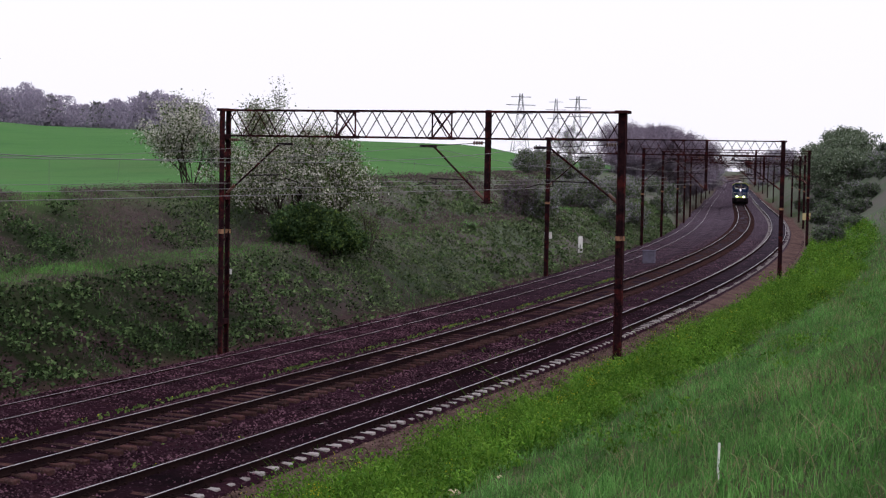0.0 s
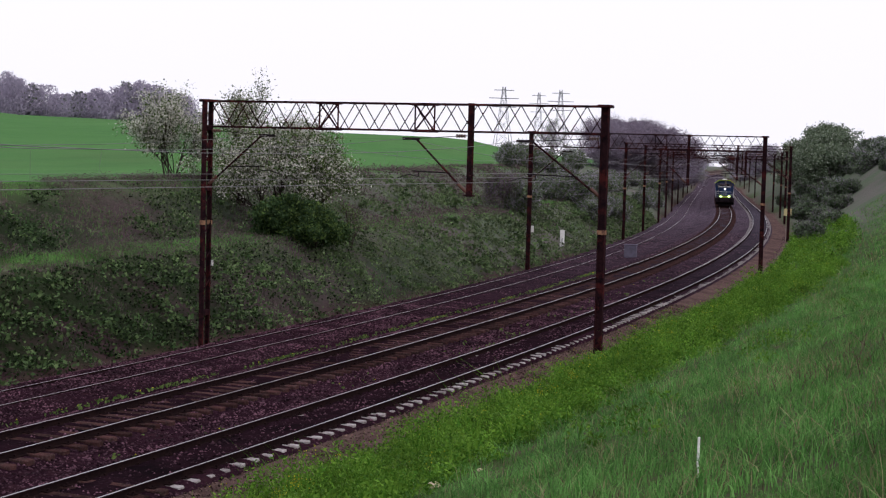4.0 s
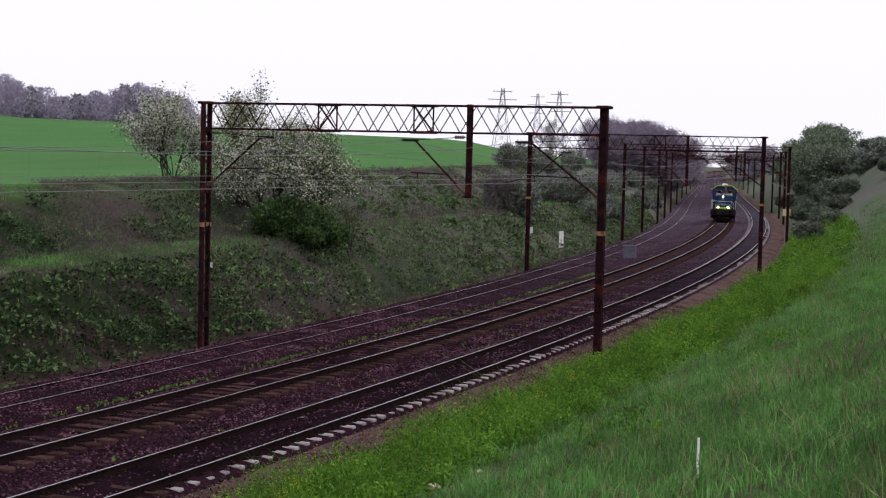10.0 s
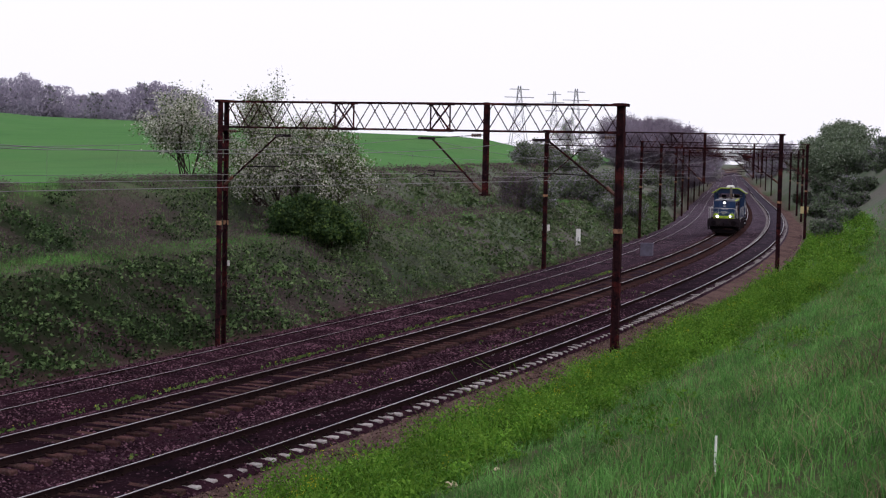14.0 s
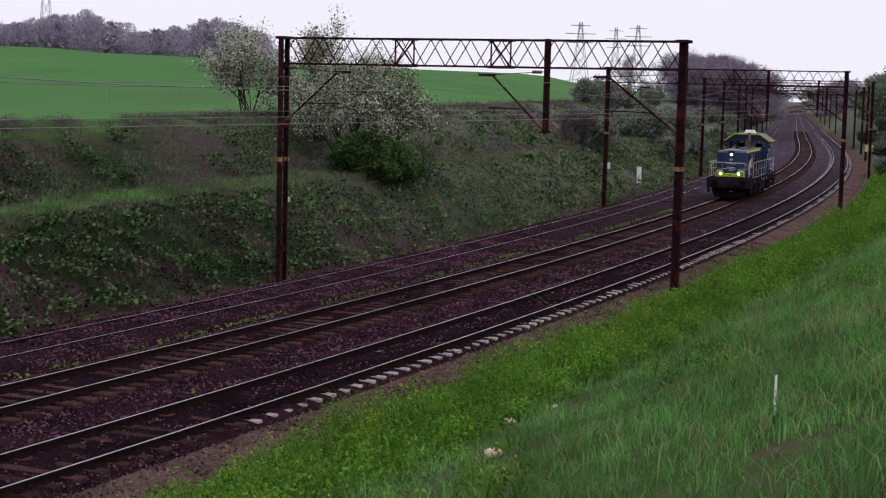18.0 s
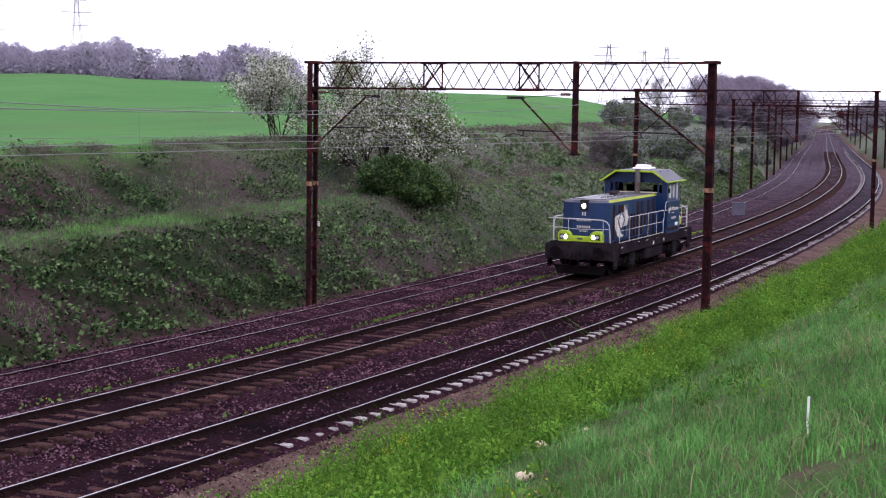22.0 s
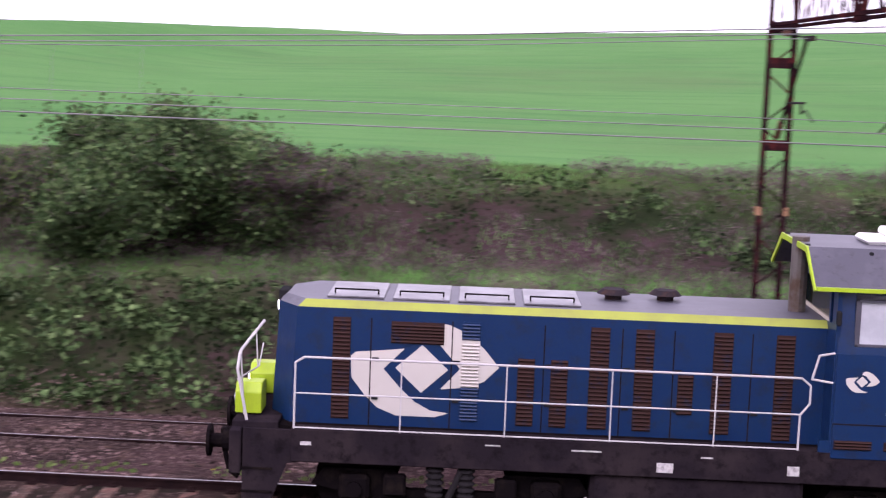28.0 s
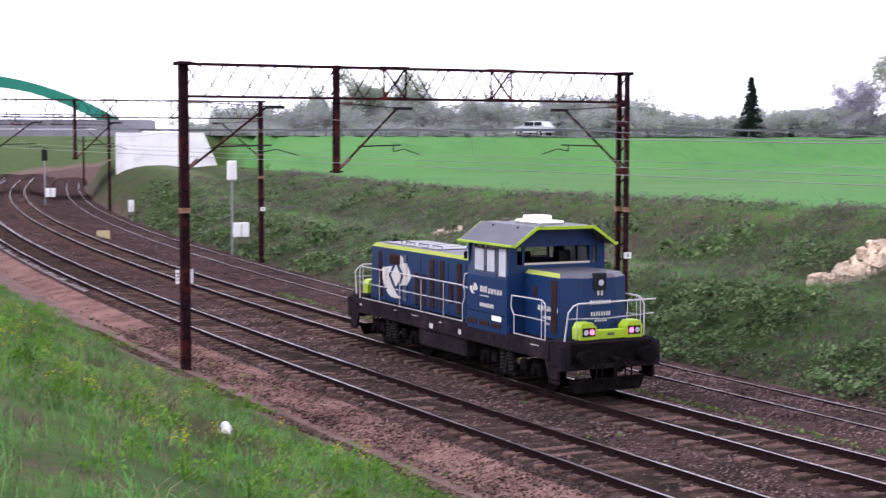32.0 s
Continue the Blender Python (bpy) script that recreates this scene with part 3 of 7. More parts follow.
def gantry(s, near_mast="solid", far_mast="lattice", hang=True, plates=0, full=True, lift=0.0):
    """Local x runs across the line, from the near mast to the far one."""
    p = line(s)
    g = thing("overhead_gantry", pose(p.x, p.y, lift, 0, 0, along(s) + 90), "rusty steel gantry carrying the overhead wires across three tracks", "gantry", "gantries along the railway")
    (lattice_mast if near_mast == "lattice" else solid_mast)(g, G_NEAR)
    (lattice_mast if far_mast == "lattice" else solid_mast)(g, G_FAR)
    for z in (LO, HI):
        for dy in (-0.25, 0.25):
            part("boom", beam(bmesh.new(), (G_NEAR, dy, z), (G_FAR, dy, z), 0.07, 0.06), MAST, g)
    n = 26
    w = (G_FAR - G_NEAR) / n
    bars = bmesh.new()
    for i in range(n):
        for dy, k in ((-0.25, 0), (0.25, 1)):
            x = G_NEAR + i * w
            a, b = (LO, HI) if (i + k) % 2 else (HI, LO)
            if full:
                part("truss_bar", beam(bmesh.new(), (x, dy, a), (x + w, dy, b), 0.028, 0.028), MAST, g)
            else:
                beam(bars, (x, dy, a), (x + w, dy, b), 0.028, 0.028)
    if full:
        bars.free()
    else:
        part("truss_lattice", bars, MAST, g)["kind"] = "stuff"
    for x in (G_NEAR + 6.5, G_NEAR + 10.15):
        for d in (-0.36, 0.36):
            part("upright_brace", beam(bmesh.new(), (x + d, -0.27, LO), (x + d, -0.27, HI), 0.045, 0.045), MAST, g)
            part("cross_brace", beam(bmesh.new(), (x + d, -0.27, LO), (x - d, -0.27, HI), 0.05, 0.05), MAST, g)
        for z in (LO, HI):
            part("splice_plate", box(bmesh.new(), (1.0, 0.03, 0.1), (x, -0.29, z)), MAST, g)
    for x in (G_NEAR, G_FAR):
        part("corner_plate", box(bmesh.new(), (0.42, 0.62, 0.1), (x, 0, G_TOP - 0.02), bevel=0.01), MAST, g)
    if hang:
        x = -2.3
        bm = bmesh.new()
        for dy in (-0.1, 0.1):
            box(bm, (0.16, 0.02, G_TOP - 5.0), (x, dy, (G_TOP + 5.05) / 2))
        z = 5.2
        while z < G_TOP:
            box(bm, (0.14, 0.2, 0.05), (x, 0, z))
            z += 0.3
        h = part("hanging_post", bm, MAST, g)
        part("foot_plate", box(bmesh.new(), (0.3, 0.32, 0.05), (x, 0, 5.07)), MAST, h)
        cantilever(g, x, 2.35)
    cantilever(g, G_NEAR, 2.95)
    cantilever(g, G_FAR, -2.6)
    if plates & 1:
        name_plate(g, G_FAR, -0.36, 2.25, 0.26, 0.2)
    if plates & 2:
        name_plate(g, G_NEAR + 0.12, 0.16 if s < 0 else -0.16, 2.1, 0.34, 0.4)
        name_plate(g, G_NEAR - 0.22, 0.0, 2.1, 0.1, 0.4)
    if plates & 4:
        name_plate(g, G_FAR - 0.05, -0.16, 1.9, 0.5, 0.42)
    return g


GANTRIES = [-215.0, -141.9, -80.2, -41.2, 5.5, 48.2, 94.5, 138.8, 158.3, 183.2, 202.1, 229.0, 275.0, 320.0, 372.0, 430.0, 500.0, 590.0, 700.0]
gantry(5.5, "lattice", "lattice", plates=0)
gantry(48.2, "solid", "lattice", plates=1)
gantry(-41.2, "solid", "lattice", plates=3, lift=0.18)
gantry(-80.2, "solid", "solid", plates=1)
gantry(94.5, "solid", "solid", plates=4)
for s in (-215.0, -141.9, 138.8, 158.3, 183.2, 202.1, 229.0, 275.0, 320.0, 372.0, 430.0, 500.0, 590.0):
    gantry(s, "solid", "solid", hang=s > 0 and s != 158.3, full=False)


def tube(points, r, sides=4):
    """One bent wire through points."""
    verts, faces = [], []
    n = len(points)
    for i, p in enumerate(points):
        d = (points[min(n - 1, i + 1)] - points[max(0, i - 1)]).normalized()
        u = d.cross(Vector((0, 0, 1))).normalized()
        w = u.cross(d)
        for k in range(sides):
            t = 2 * math.pi * k / sides
            verts.append(p + (u * math.cos(t) + w * math.sin(t)) * r)
    for i in range(n - 1):
        for k in range(sides):
            j = (k + 1) % sides
            faces.append((i * sides + k, i * sides + j, (i + 1) * sides + j, (i + 1) * sides + k))
    return mesh_of("wire", verts, faces, WIRE, True)


def wires():
    """Messenger and contact wire over each track, with droppers."""
    for off, label in ((OFF_N + 0.1, "overhead wires above the near track"), (0.1, "overhead wires above the middle track"), (OFF_F - 0.9, "overhead wires above the disused track")):
        t = thing("overhead_wire", pose(0, 0, 0), "thin grey copper " + label, "wire", "overhead wires")
        low, high = [], []
        for n, (a, b) in enumerate(zip(GANTRIES[:-1], GANTRIES[1:])):
            for i in range(8):
                f = i / 8
                zig = 0.22 * (1 - 2 * f) * (1 if n % 2 else -1)
                s = a + (b - a) * f
                low.append(line(s, off + zig, 5.58))
                high.append(line(s, off, 6.97 - 0.75 * 4 * f * (1 - f) * min(1, ((b - a) / 45) ** 2)))
                if i in (2, 4, 6) and -90 < s < 140:
                    part("dropper", tube([low[-1], high[-1] + Vector((0.001, 0, 0))], 0.004, 3), None, t)
        part("contact_wire", tube(low, 0.008), None, t)
        part("carrier_wire", tube(high, 0.008), None, t)


wires()


# ---------------------------------------------------------------- locomotive
LIME = material("loco_lime", (0.3, 0.43, 0.012), 0.45, 0, [(3, (0.24, 0.33, 0.02), 0.5, 0.75)], spec=0.35)
YELLOW_EDGE = material("loco_edge", (0.29, 0.33, 0.07), 0.6, 0, [(2, (0.24, 0.25, 0.08), 0.45, 0.75)])
ROOF = material("loco_roof", (0.06, 0.058, 0.077), 0.5, 0, [(1.5, (0.085, 0.083, 0.105), 0.45, 0.7), (9, (0.04, 0.036, 0.045), 0.55, 0.75)], spec=0.3)
LOUVRE = material("loco_louvre", (0.04, 0.022, 0.02), 0.75, 0, [(5, (0.015, 0.024, 0.05), 0.55, 0.75)])
FRAME = material("loco_frame", (0.017, 0.013, 0.017), 0.75, 0.0, [(1.3, (0.028, 0.021, 0.024), 0.45, 0.65), (6, (0.009, 0.007, 0.009), 0.5, 0.7)], 0.2, 20)
# Darker than its dirt: deep shade below the frame put into the colour.
GRIME = material("loco_underframe", (0.007, 0.0055, 0.0065), 0.85, 0.0, [(4, (0.016, 0.012, 0.011), 0.5, 0.7)], 0.3, 30)
RAILING = material("railing_white", (0.44, 0.42, 0.43), 0.5, 0, [(6, (0.5, 0.45, 0.42), 0.62, 0.75)])
PLATE = material("plate_white", (0.5, 0.48, 0.48), 0.6, 0, [(20, (0.25, 0.23, 0.24), 0.45, 0.65)])
DECAL = material("decal_white", (0.5, 0.47, 0.44), 0.5, 0, [(5, (0.48, 0.45, 0.4), 0.55, 0.8)])
PANE = material("cab_glass", (0.4, 0.41, 0.46), 0.08, 0, [(1.5, (0.5, 0.51, 0.56), 0.4, 0.6)], spec=0.8)
CLEAR = bpy.data.materials.new("clear_glass")
CLEAR.use_nodes = True
CLEAR.node_tree.nodes["Principled BSDF"].inputs["Transmission Weight"].default_value = 1.0
CLEAR.node_tree.nodes["Principled BSDF"].inputs["Roughness"].default_value = 0.02
CLEAR.node_tree.nodes["Principled BSDF"].inputs["IOR"].default_value = 1.02
# Spring grey lowered as well, underframe shade put into it.
COIL = material("coil_grey", (0.02, 0.018, 0.02), 0.7)
EXHAUST = material("exhaust_steel", (0.14, 0.125, 0.12), 0.5, 0.5, [(3, (0.09, 0.06, 0.045), 0.45, 0.65)])
BARE_ROOF = material("bare_roof_sheet", (0.16, 0.155, 0.17), 0.35, 0.4, [(2, (0.07, 0.065, 0.075), 0.4, 0.6)], spec=0.4)
LAMP_WHITE = glow("lamp_white", (1.0, 0.97, 0.9), 140.0)
LAMP_TOP = glow("lamp_top", (1.0, 0.95, 0.88), 60.0)
LAMP_RED = glow("lamp_red", (1.0, 0.05, 0.12), 4.0)
LAMP_OFF = material("lamp_off", (0.55, 0.55, 0.58), 0.2, 0.3)
CREAM = material("cab_lining", (0.5, 0.45, 0.36), 0.7)


def hood(t, x0, x1, top, nose):
    """A hood from x0 to x1 with chamfered nose corners at its end on the side of nose."""
    d = 1 if nose > 0 else -1
    tip, back = (x1, x0) if d > 0 else (x0, x1)
    plan = [(back, -0.95), (tip - 0.3 * d, -0.95), (tip, -0.47), (tip, 0.47), (tip - 0.3 * d, 0.95), (back, 0.95)]
    bm = bmesh.new()
    rings = []
    for z, grow in ((1.34, 0.1), (top - 0.1, 0.02), (top, 0.0)):
        ring = []
        for x, y in plan:
            px = x + (grow * d if abs(x - back) > 0.01 and z < 3.2 else 0)
            k = 0.91 if z == top else 1.0
            ring.append(bm.verts.new((px - (0.08 * d if z == top and abs(x - back) > 0.01 else 0), y * k, z)))
        rings.append(ring)
    n = len(plan)
    for lower, upper, m in ((rings[0], rings[1], 0), (rings[1], rings[2], 1)):
        for i in range(n):
            j = (i + 1) % n
            f = bm.faces.new((lower[i], lower[j], upper[j], upper[i]))
            f.material_index = (3 if i in (1, 2, 3) else 1) if m else 0
    f = bm.faces.new(rings[2])
    f.material_index = 2
    bmesh.ops.recalc_face_normals(bm, faces=bm.faces[:])
    return part("hood", bm, [BLUE, YELLOW_EDGE, ROOF, ROOF], t)


def louvre(parent, x0, x1, z0, z1, y=-0.95, mat=None, step=0.055):
    d = -1 if y < 0 else 1
    bm = bmesh.new()
    box(bm, (x1 - x0, 0.012, z1 - z0), ((x0 + x1) / 2, y + d * 0.006, (z0 + z1) / 2))
    z = z0 + step / 2
    while z < z1 - step / 3:
        box(bm, (x1 - x0 - 0.02, 0.03, step * 0.45), ((x0 + x1) / 2, y + d * 0.022, z), (d * 35, 0, 0))
        z += step
    return part("louvre", bm, mat or LOUVRE, parent)


def flat_shape(points, y, depth=0.004):
    """A thin plate in the side's plane."""
    bm = bmesh.new()
    prism(bm, points, depth, "y", y)
    return bm


def emblem(parent, cx, cz, size, y):
    """Two curved swooshes round a diamond."""
    d = -1 if y < 0 else 1
    left = [(-0.97, 0.14), (-0.9, 0.2), (-0.49, 0.24), (-0.24, 0.27), (-0.52, -0.02), (-0.28, -0.28), (-0.08, -0.46), (0.13, -0.57), (0.38, -0.6), (0.2, -0.66), (-0.33, -0.66), (-0.59, -0.56), (-0.76, -0.4), (-0.95, -0.16)]
    right = [(-0.02, 0.44), (0.05, 0.6), (0.2, 0.64), (0.36, 0.62), (0.59, 0.52), (0.85, 0.3), (1.05, 0.06), (0.85, -0.14), (0.64, -0.23), (0.26, -0.27), (0.52, 0.02), (0.22, 0.36)]
    for pts in (left, right):
        part("emblem_swoosh", flat_shape([(cx + x * size, cz + z * size) for x, z in pts], y + d * 0.004), DECAL, parent, "white painted emblem")
    part("emblem_diamond", flat_shape([(cx - 0.36 * size, cz), (cx, cz - 0.33 * size), (cx + 0.36 * size, cz), (cx, cz + 0.33 * size)], y + d * 0.004), DECAL, parent, "white painted emblem")


def bars(parent, x0, x1, z0, z1, count, y):
    """Lettering as plain bars."""
    d = -1 if y < 0 else 1
    w = (x1 - x0) / count
    bm = bmesh.new()
    h = z1 - z0
    for i in range(count):
        for k in (-1, 1):
            box(bm, (w * 0.24, 0.004, h), (x0 + w * (i + 0.5 + 0.24 * k), y + d * 0.004, (z0 + z1) / 2))
        box(bm, (w * 0.5, 0.004, h * 0.24), (x0 + w * (i + 0.5), y + d * 0.0045, z0 + h * (0.16, 0.5, 0.84)[i % 3]))
    return part("lettering", bm, DECAL, parent, "white lettering bars")


def pipe(points, r=0.021, sides=6):
    bm = bmesh.new()
    for a, b in zip(points[:-1], points[1:]):
        rod(bm, a, b, r, sides)
    for p in points[1:-1]:
        bmesh.ops.create_icosphere(bm, subdivisions=1, radius=r, matrix=Matrix.Translation(p))
    return bm


def bogie(t, x):
    """Sole bars with axle boxes, coil springs, and two wheelsets that roll."""
    b = new("bogie")
    b.parent = t
    b.location = (x, 0, 0)
    for y in (-1.0, 1.0):
        bm = bmesh.new()
        prism(bm, [(-1.9, 0.55), (-1.75, 0.78), (-0.75, 0.78), (-0.6, 0.52), (0.6, 0.52), (0.75, 0.78), (1.75, 0.78), (1.9, 0.55), (1.0, 0.36), (-1.0, 0.36)], 0.12, "y", y)
        part("sole_bar", bm, GRIME, b)
        d = -1 if y < 0 else 1
        for ax in (-1.3, 1.3):
            bm = bmesh.new()
            box(bm, (0.42, 0.3, 0.36), (ax, y + 0.1 * d, 0.56), bevel=0.05)
            rod(bm, (ax, y + 0.2 * d, 0.55), (ax, y + 0.32 * d, 0.55), 0.11, 10)
            part("axle_box", bm, GRIME, b)
            bm = bmesh.new()
            box(bm, (0.3, 0.16, 0.3), (ax + 0.55 * (1 if ax < 0 else -1), y + 0.2 * d, 0.62), bevel=0.03)
            part("brake_gear", bm, GRIME, b)
        for sx in (-0.21, 0.21):
            ring = [[(sx + r * math.cos(k * 0.6283), y + 0.26 * d + r * math.sin(k * 0.6283), 0.4 + 0.022 * i) for k in range(10)] for i, r in enumerate([0.09, 0.125, 0.125, 0.09] * 6)]
            faces = [(i * 10 + k, i * 10 + (k + 1) % 10, i * 10 + 10 + (k + 1) % 10, i * 10 + 10 + k) for i in range(23) for k in range(10)]
            part("coil_spring", mesh_of("coil_spring", [v for r in ring for v in r], faces, COIL), None, b)
        bm = bmesh.new()
        rod(bm, (-0.1, y + 0.32 * d, 0.3), (0.14, y + 0.32 * d, 0.88), 0.045, 8)
        part("damper", bm, COIL, b, "grey damper")
        box_bm = bmesh.new()
        box(box_bm, (1.0, 0.28, 0.1), (0, y + 0.2 * d, 0.34), bevel=0.02)
        part("spring_plank", box_bm, GRIME, b)
    sets = []
    for ax in (-1.3, 1.3):
        bm = bmesh.new()
        rod(bm, (0, -0.95, 0), (0, 0.95, 0), 0.08, 10)
        for y in (-0.7535, 0.7535):
            rod(bm, (0, y - 0.06, 0), (0, y + 0.06, 0), 0.55, 24)
            rod(bm, (0, y * 0.93 - 0.015, 0), (0, y * 0.93 + 0.015, 0), 0.575, 24)
            for k in range(6):
                a = k * math.pi / 3
                box(bm, (0.1, 0.02, 0.1), (0.3 * math.cos(a), y + (0.065 if y > 0 else -0.065), 0.3 * math.sin(a)))
        w = part("wheelset", bm, GRIME, b)
        w.location = (ax, 0, 0.55)
        sets.append(w)
    return b, sets


def end_gear(t, d, lit):
    """Buffer beam, buffers, coupling, lamps, plough and end railings at the end towards d."""
    x = 6.12 if d > 0 else -6.4
    bm = bmesh.new()
    box(bm, (0.16, 2.85, 0.62), (x, 0, 1.04), bevel=0.02)
    beam_part = part("buffer_beam", bm, FRAME, t)
    for y in (-0.875, 0.875):
        bm = bmesh.new()
        rod(bm, (x, y, 1.05), (x + 0.24 * d, y, 1.05), 0.15, 12)
        b = part("buffer", bm, GRIME, t)
        bm = bmesh.new()
        rod(bm, (x + 0.41 * d, y, 1.05), (x + 0.45 * d, y, 1.05), 0.225, 18, 0.2 if d > 0 else None)
        rod(bm, (x + 0.2 * d, y, 1.05), (x + 0.42 * d, y, 1.05), 0.1, 10)
        part("buffer_head", bm, GRIME, b)
    bm = bmesh.new()
    rod(bm, (x, 0, 1.02), (x + 0.3 * d, 0, 0.98), 0.06, 8)
    box(bm, (0.12, 0.12, 0.3), (x + 0.36 * d, 0, 0.88), bevel=0.02)
    rod(bm, (x + 0.36 * d, -0.06, 0.75), (x + 0.3 * d, 0.0, 0.42), 0.04, 6)
    part("coupling", bm, GRIME, t)
    for y in (-0.45, -0.3, 0.32, 0.48):
        part("air_hose", pipe([(x + 0.05 * d, y, 0.95), (x + 0.2 * d, y * 1.05, 0.8), (x + 0.18 * d, y * 1.1, 0.5), (x + 0.1 * d, y * 1.02, 0.42)], 0.024), GRIME, t)
    bm = bmesh.new()
    prism(bm, [(-0.95, 0.16), (0.95, 0.16), (1.1, 0.5), (-1.1, 0.5)], 0.04, "x", x - 0.1 * d)
    part("rail_guard", bm, GRIME, t)
    bm = bmesh.new()
    box(bm, (0.62, 2.5, 0.1), (x - 0.24 * d, 0, 1.38), bevel=0.012)
    part("end_deck", bm, FRAME, t)
    # lamp housings and the strip between them
    bm = bmesh.new()
    box(bm, (0.2, 0.84, 0.22), (x - 0.05 * d, 0, 1.56), bevel=0.015)
    part("lamp_strip", bm, LIME, t)
    part("badge", box(bmesh.new(), (0.01, 0.2, 0.06), (x + 0.06 * d, 0, 1.57)), ROOF, t)
    for side in (-1, 1):
        y = 0.65 * side
        bm = bmesh.new()
        prism(bm, [(y + u * side, z) for u, z in ((-0.24, 1.45), (0.25, 1.45), (0.25, 1.74), (0.17, 1.87), (-0.1, 1.87), (-0.24, 1.74))], 0.36, "x", x - 0.09 * d)
        bmesh.ops.bevel(bm, geom=bm.edges[:], offset=0.012, segments=1, affect="EDGES")
        hs = part("lamp_housing", bm, LIME, t)
        part("lamp_bezel", box(bmesh.new(), (0.012, 0.36, 0.21), (x + 0.096 * d, y, 1.64), bevel=0.004), BLACK, hs)
        for k, dy in enumerate((-0.085, 0.085)):
            outer = (dy > 0) == (side > 0)
            mat = (LAMP_WHITE if lit == "white" and not outer else LAMP_OFF) if lit == "white" else (LAMP_RED if not outer else LAMP_OFF)
            bm = bmesh.new()
            rod(bm, (x + 0.1 * d, y + dy, 1.64), (x + 0.115 * d, y + dy, 1.64), 0.064, 16)
            part("headlamp" if mat is not LAMP_RED else "tail_lamp", bm, mat, hs)
    e = x + 0.02 * d
    # railings: each corner post bends over into a bar across the end
    part("end_railing", pipe([(x - 0.12 * d, -1.2, 1.42), (e, -1.19, 2.12), (e, -1.05, 2.28), (e, -0.9, 2.33), (e, 1.32, 2.36)], 0.021), RAILING, t)
    part("end_railing", pipe([(x - 0.3 * d, 1.2, 1.42), (x - 0.3 * d, 1.2, 2.2), (x - 0.38 * d, 1.15, 2.38), (x - 0.62 * d, 0.98, 2.42)], 0.021), RAILING, t)
    part("end_railing", pipe([(e, -1.18, 1.98), (x - 0.1 * d, 0, 1.93), (e, 1.28, 2.02)], 0.011), RAILING, t)
    for y in (-0.93, 0.5):
        part("stanchion", pipe([(e - 0.06 * d, y, 1.44), (e, y, 2.33)], 0.011), RAILING, t)
    # shaped end of the frame side with a step
    for y in (-1.36, 1.36):
        bm = bmesh.new()
        prism(bm, [(x - 0.95 * d, 0.95), (x - 0.95 * d, 1.36), (x - 0.1 * d, 1.36), (x - 0.1 * d, 0.4), (x - 0.5 * d, 0.4), (x - 0.7 * d, 0.9)], 0.06, "y", y)
        bmesh.ops.recalc_face_normals(bm, faces=bm.faces[:])
        part("end_plate", bm, FRAME, t)
        for z in (0.5, 0.82):
            part("step", box(bmesh.new(), (0.42, 0.2, 0.03), (x - 0.3 * d, y * 0.96, z)), GRIME, t)
    return beam_part


def side_railing(t, x0, x1, posts, y, open_end):
    part("handrail", pipe([(x0, y, 1.38), (x0, y, 2.28), (x0 + 0.12, y, 2.36), (x1, y, 2.36), (x1 + 0.12, y, 2.26), (x1 + 0.12, y, 2.02), (x1, y, 1.86), (x1, y, 1.38)] if open_end > 0 else [(x0 + 0.16, y, 1.38), (x0 + 0.16, y, 1.84), (x0, y, 2.06), (x0 + 0.04, y, 2.34), (x1 - 0.16, y, 2.36), (x1, y, 2.26), (x1, y, 1.38)], 0.0155), RAILING, t)
    lo, hi = (x0, x1) if open_end > 0 else (x0 + 0.16, x1)
    for z in (1.4, 1.87):
        part("handrail", pipe([(lo, y, z), (hi, y, z)], 0.011), RAILING, t)
    for x in posts:
        part("stanchion", pipe([(x, y, 1.38), (x, y, 2.36)], 0.011), RAILING, t)


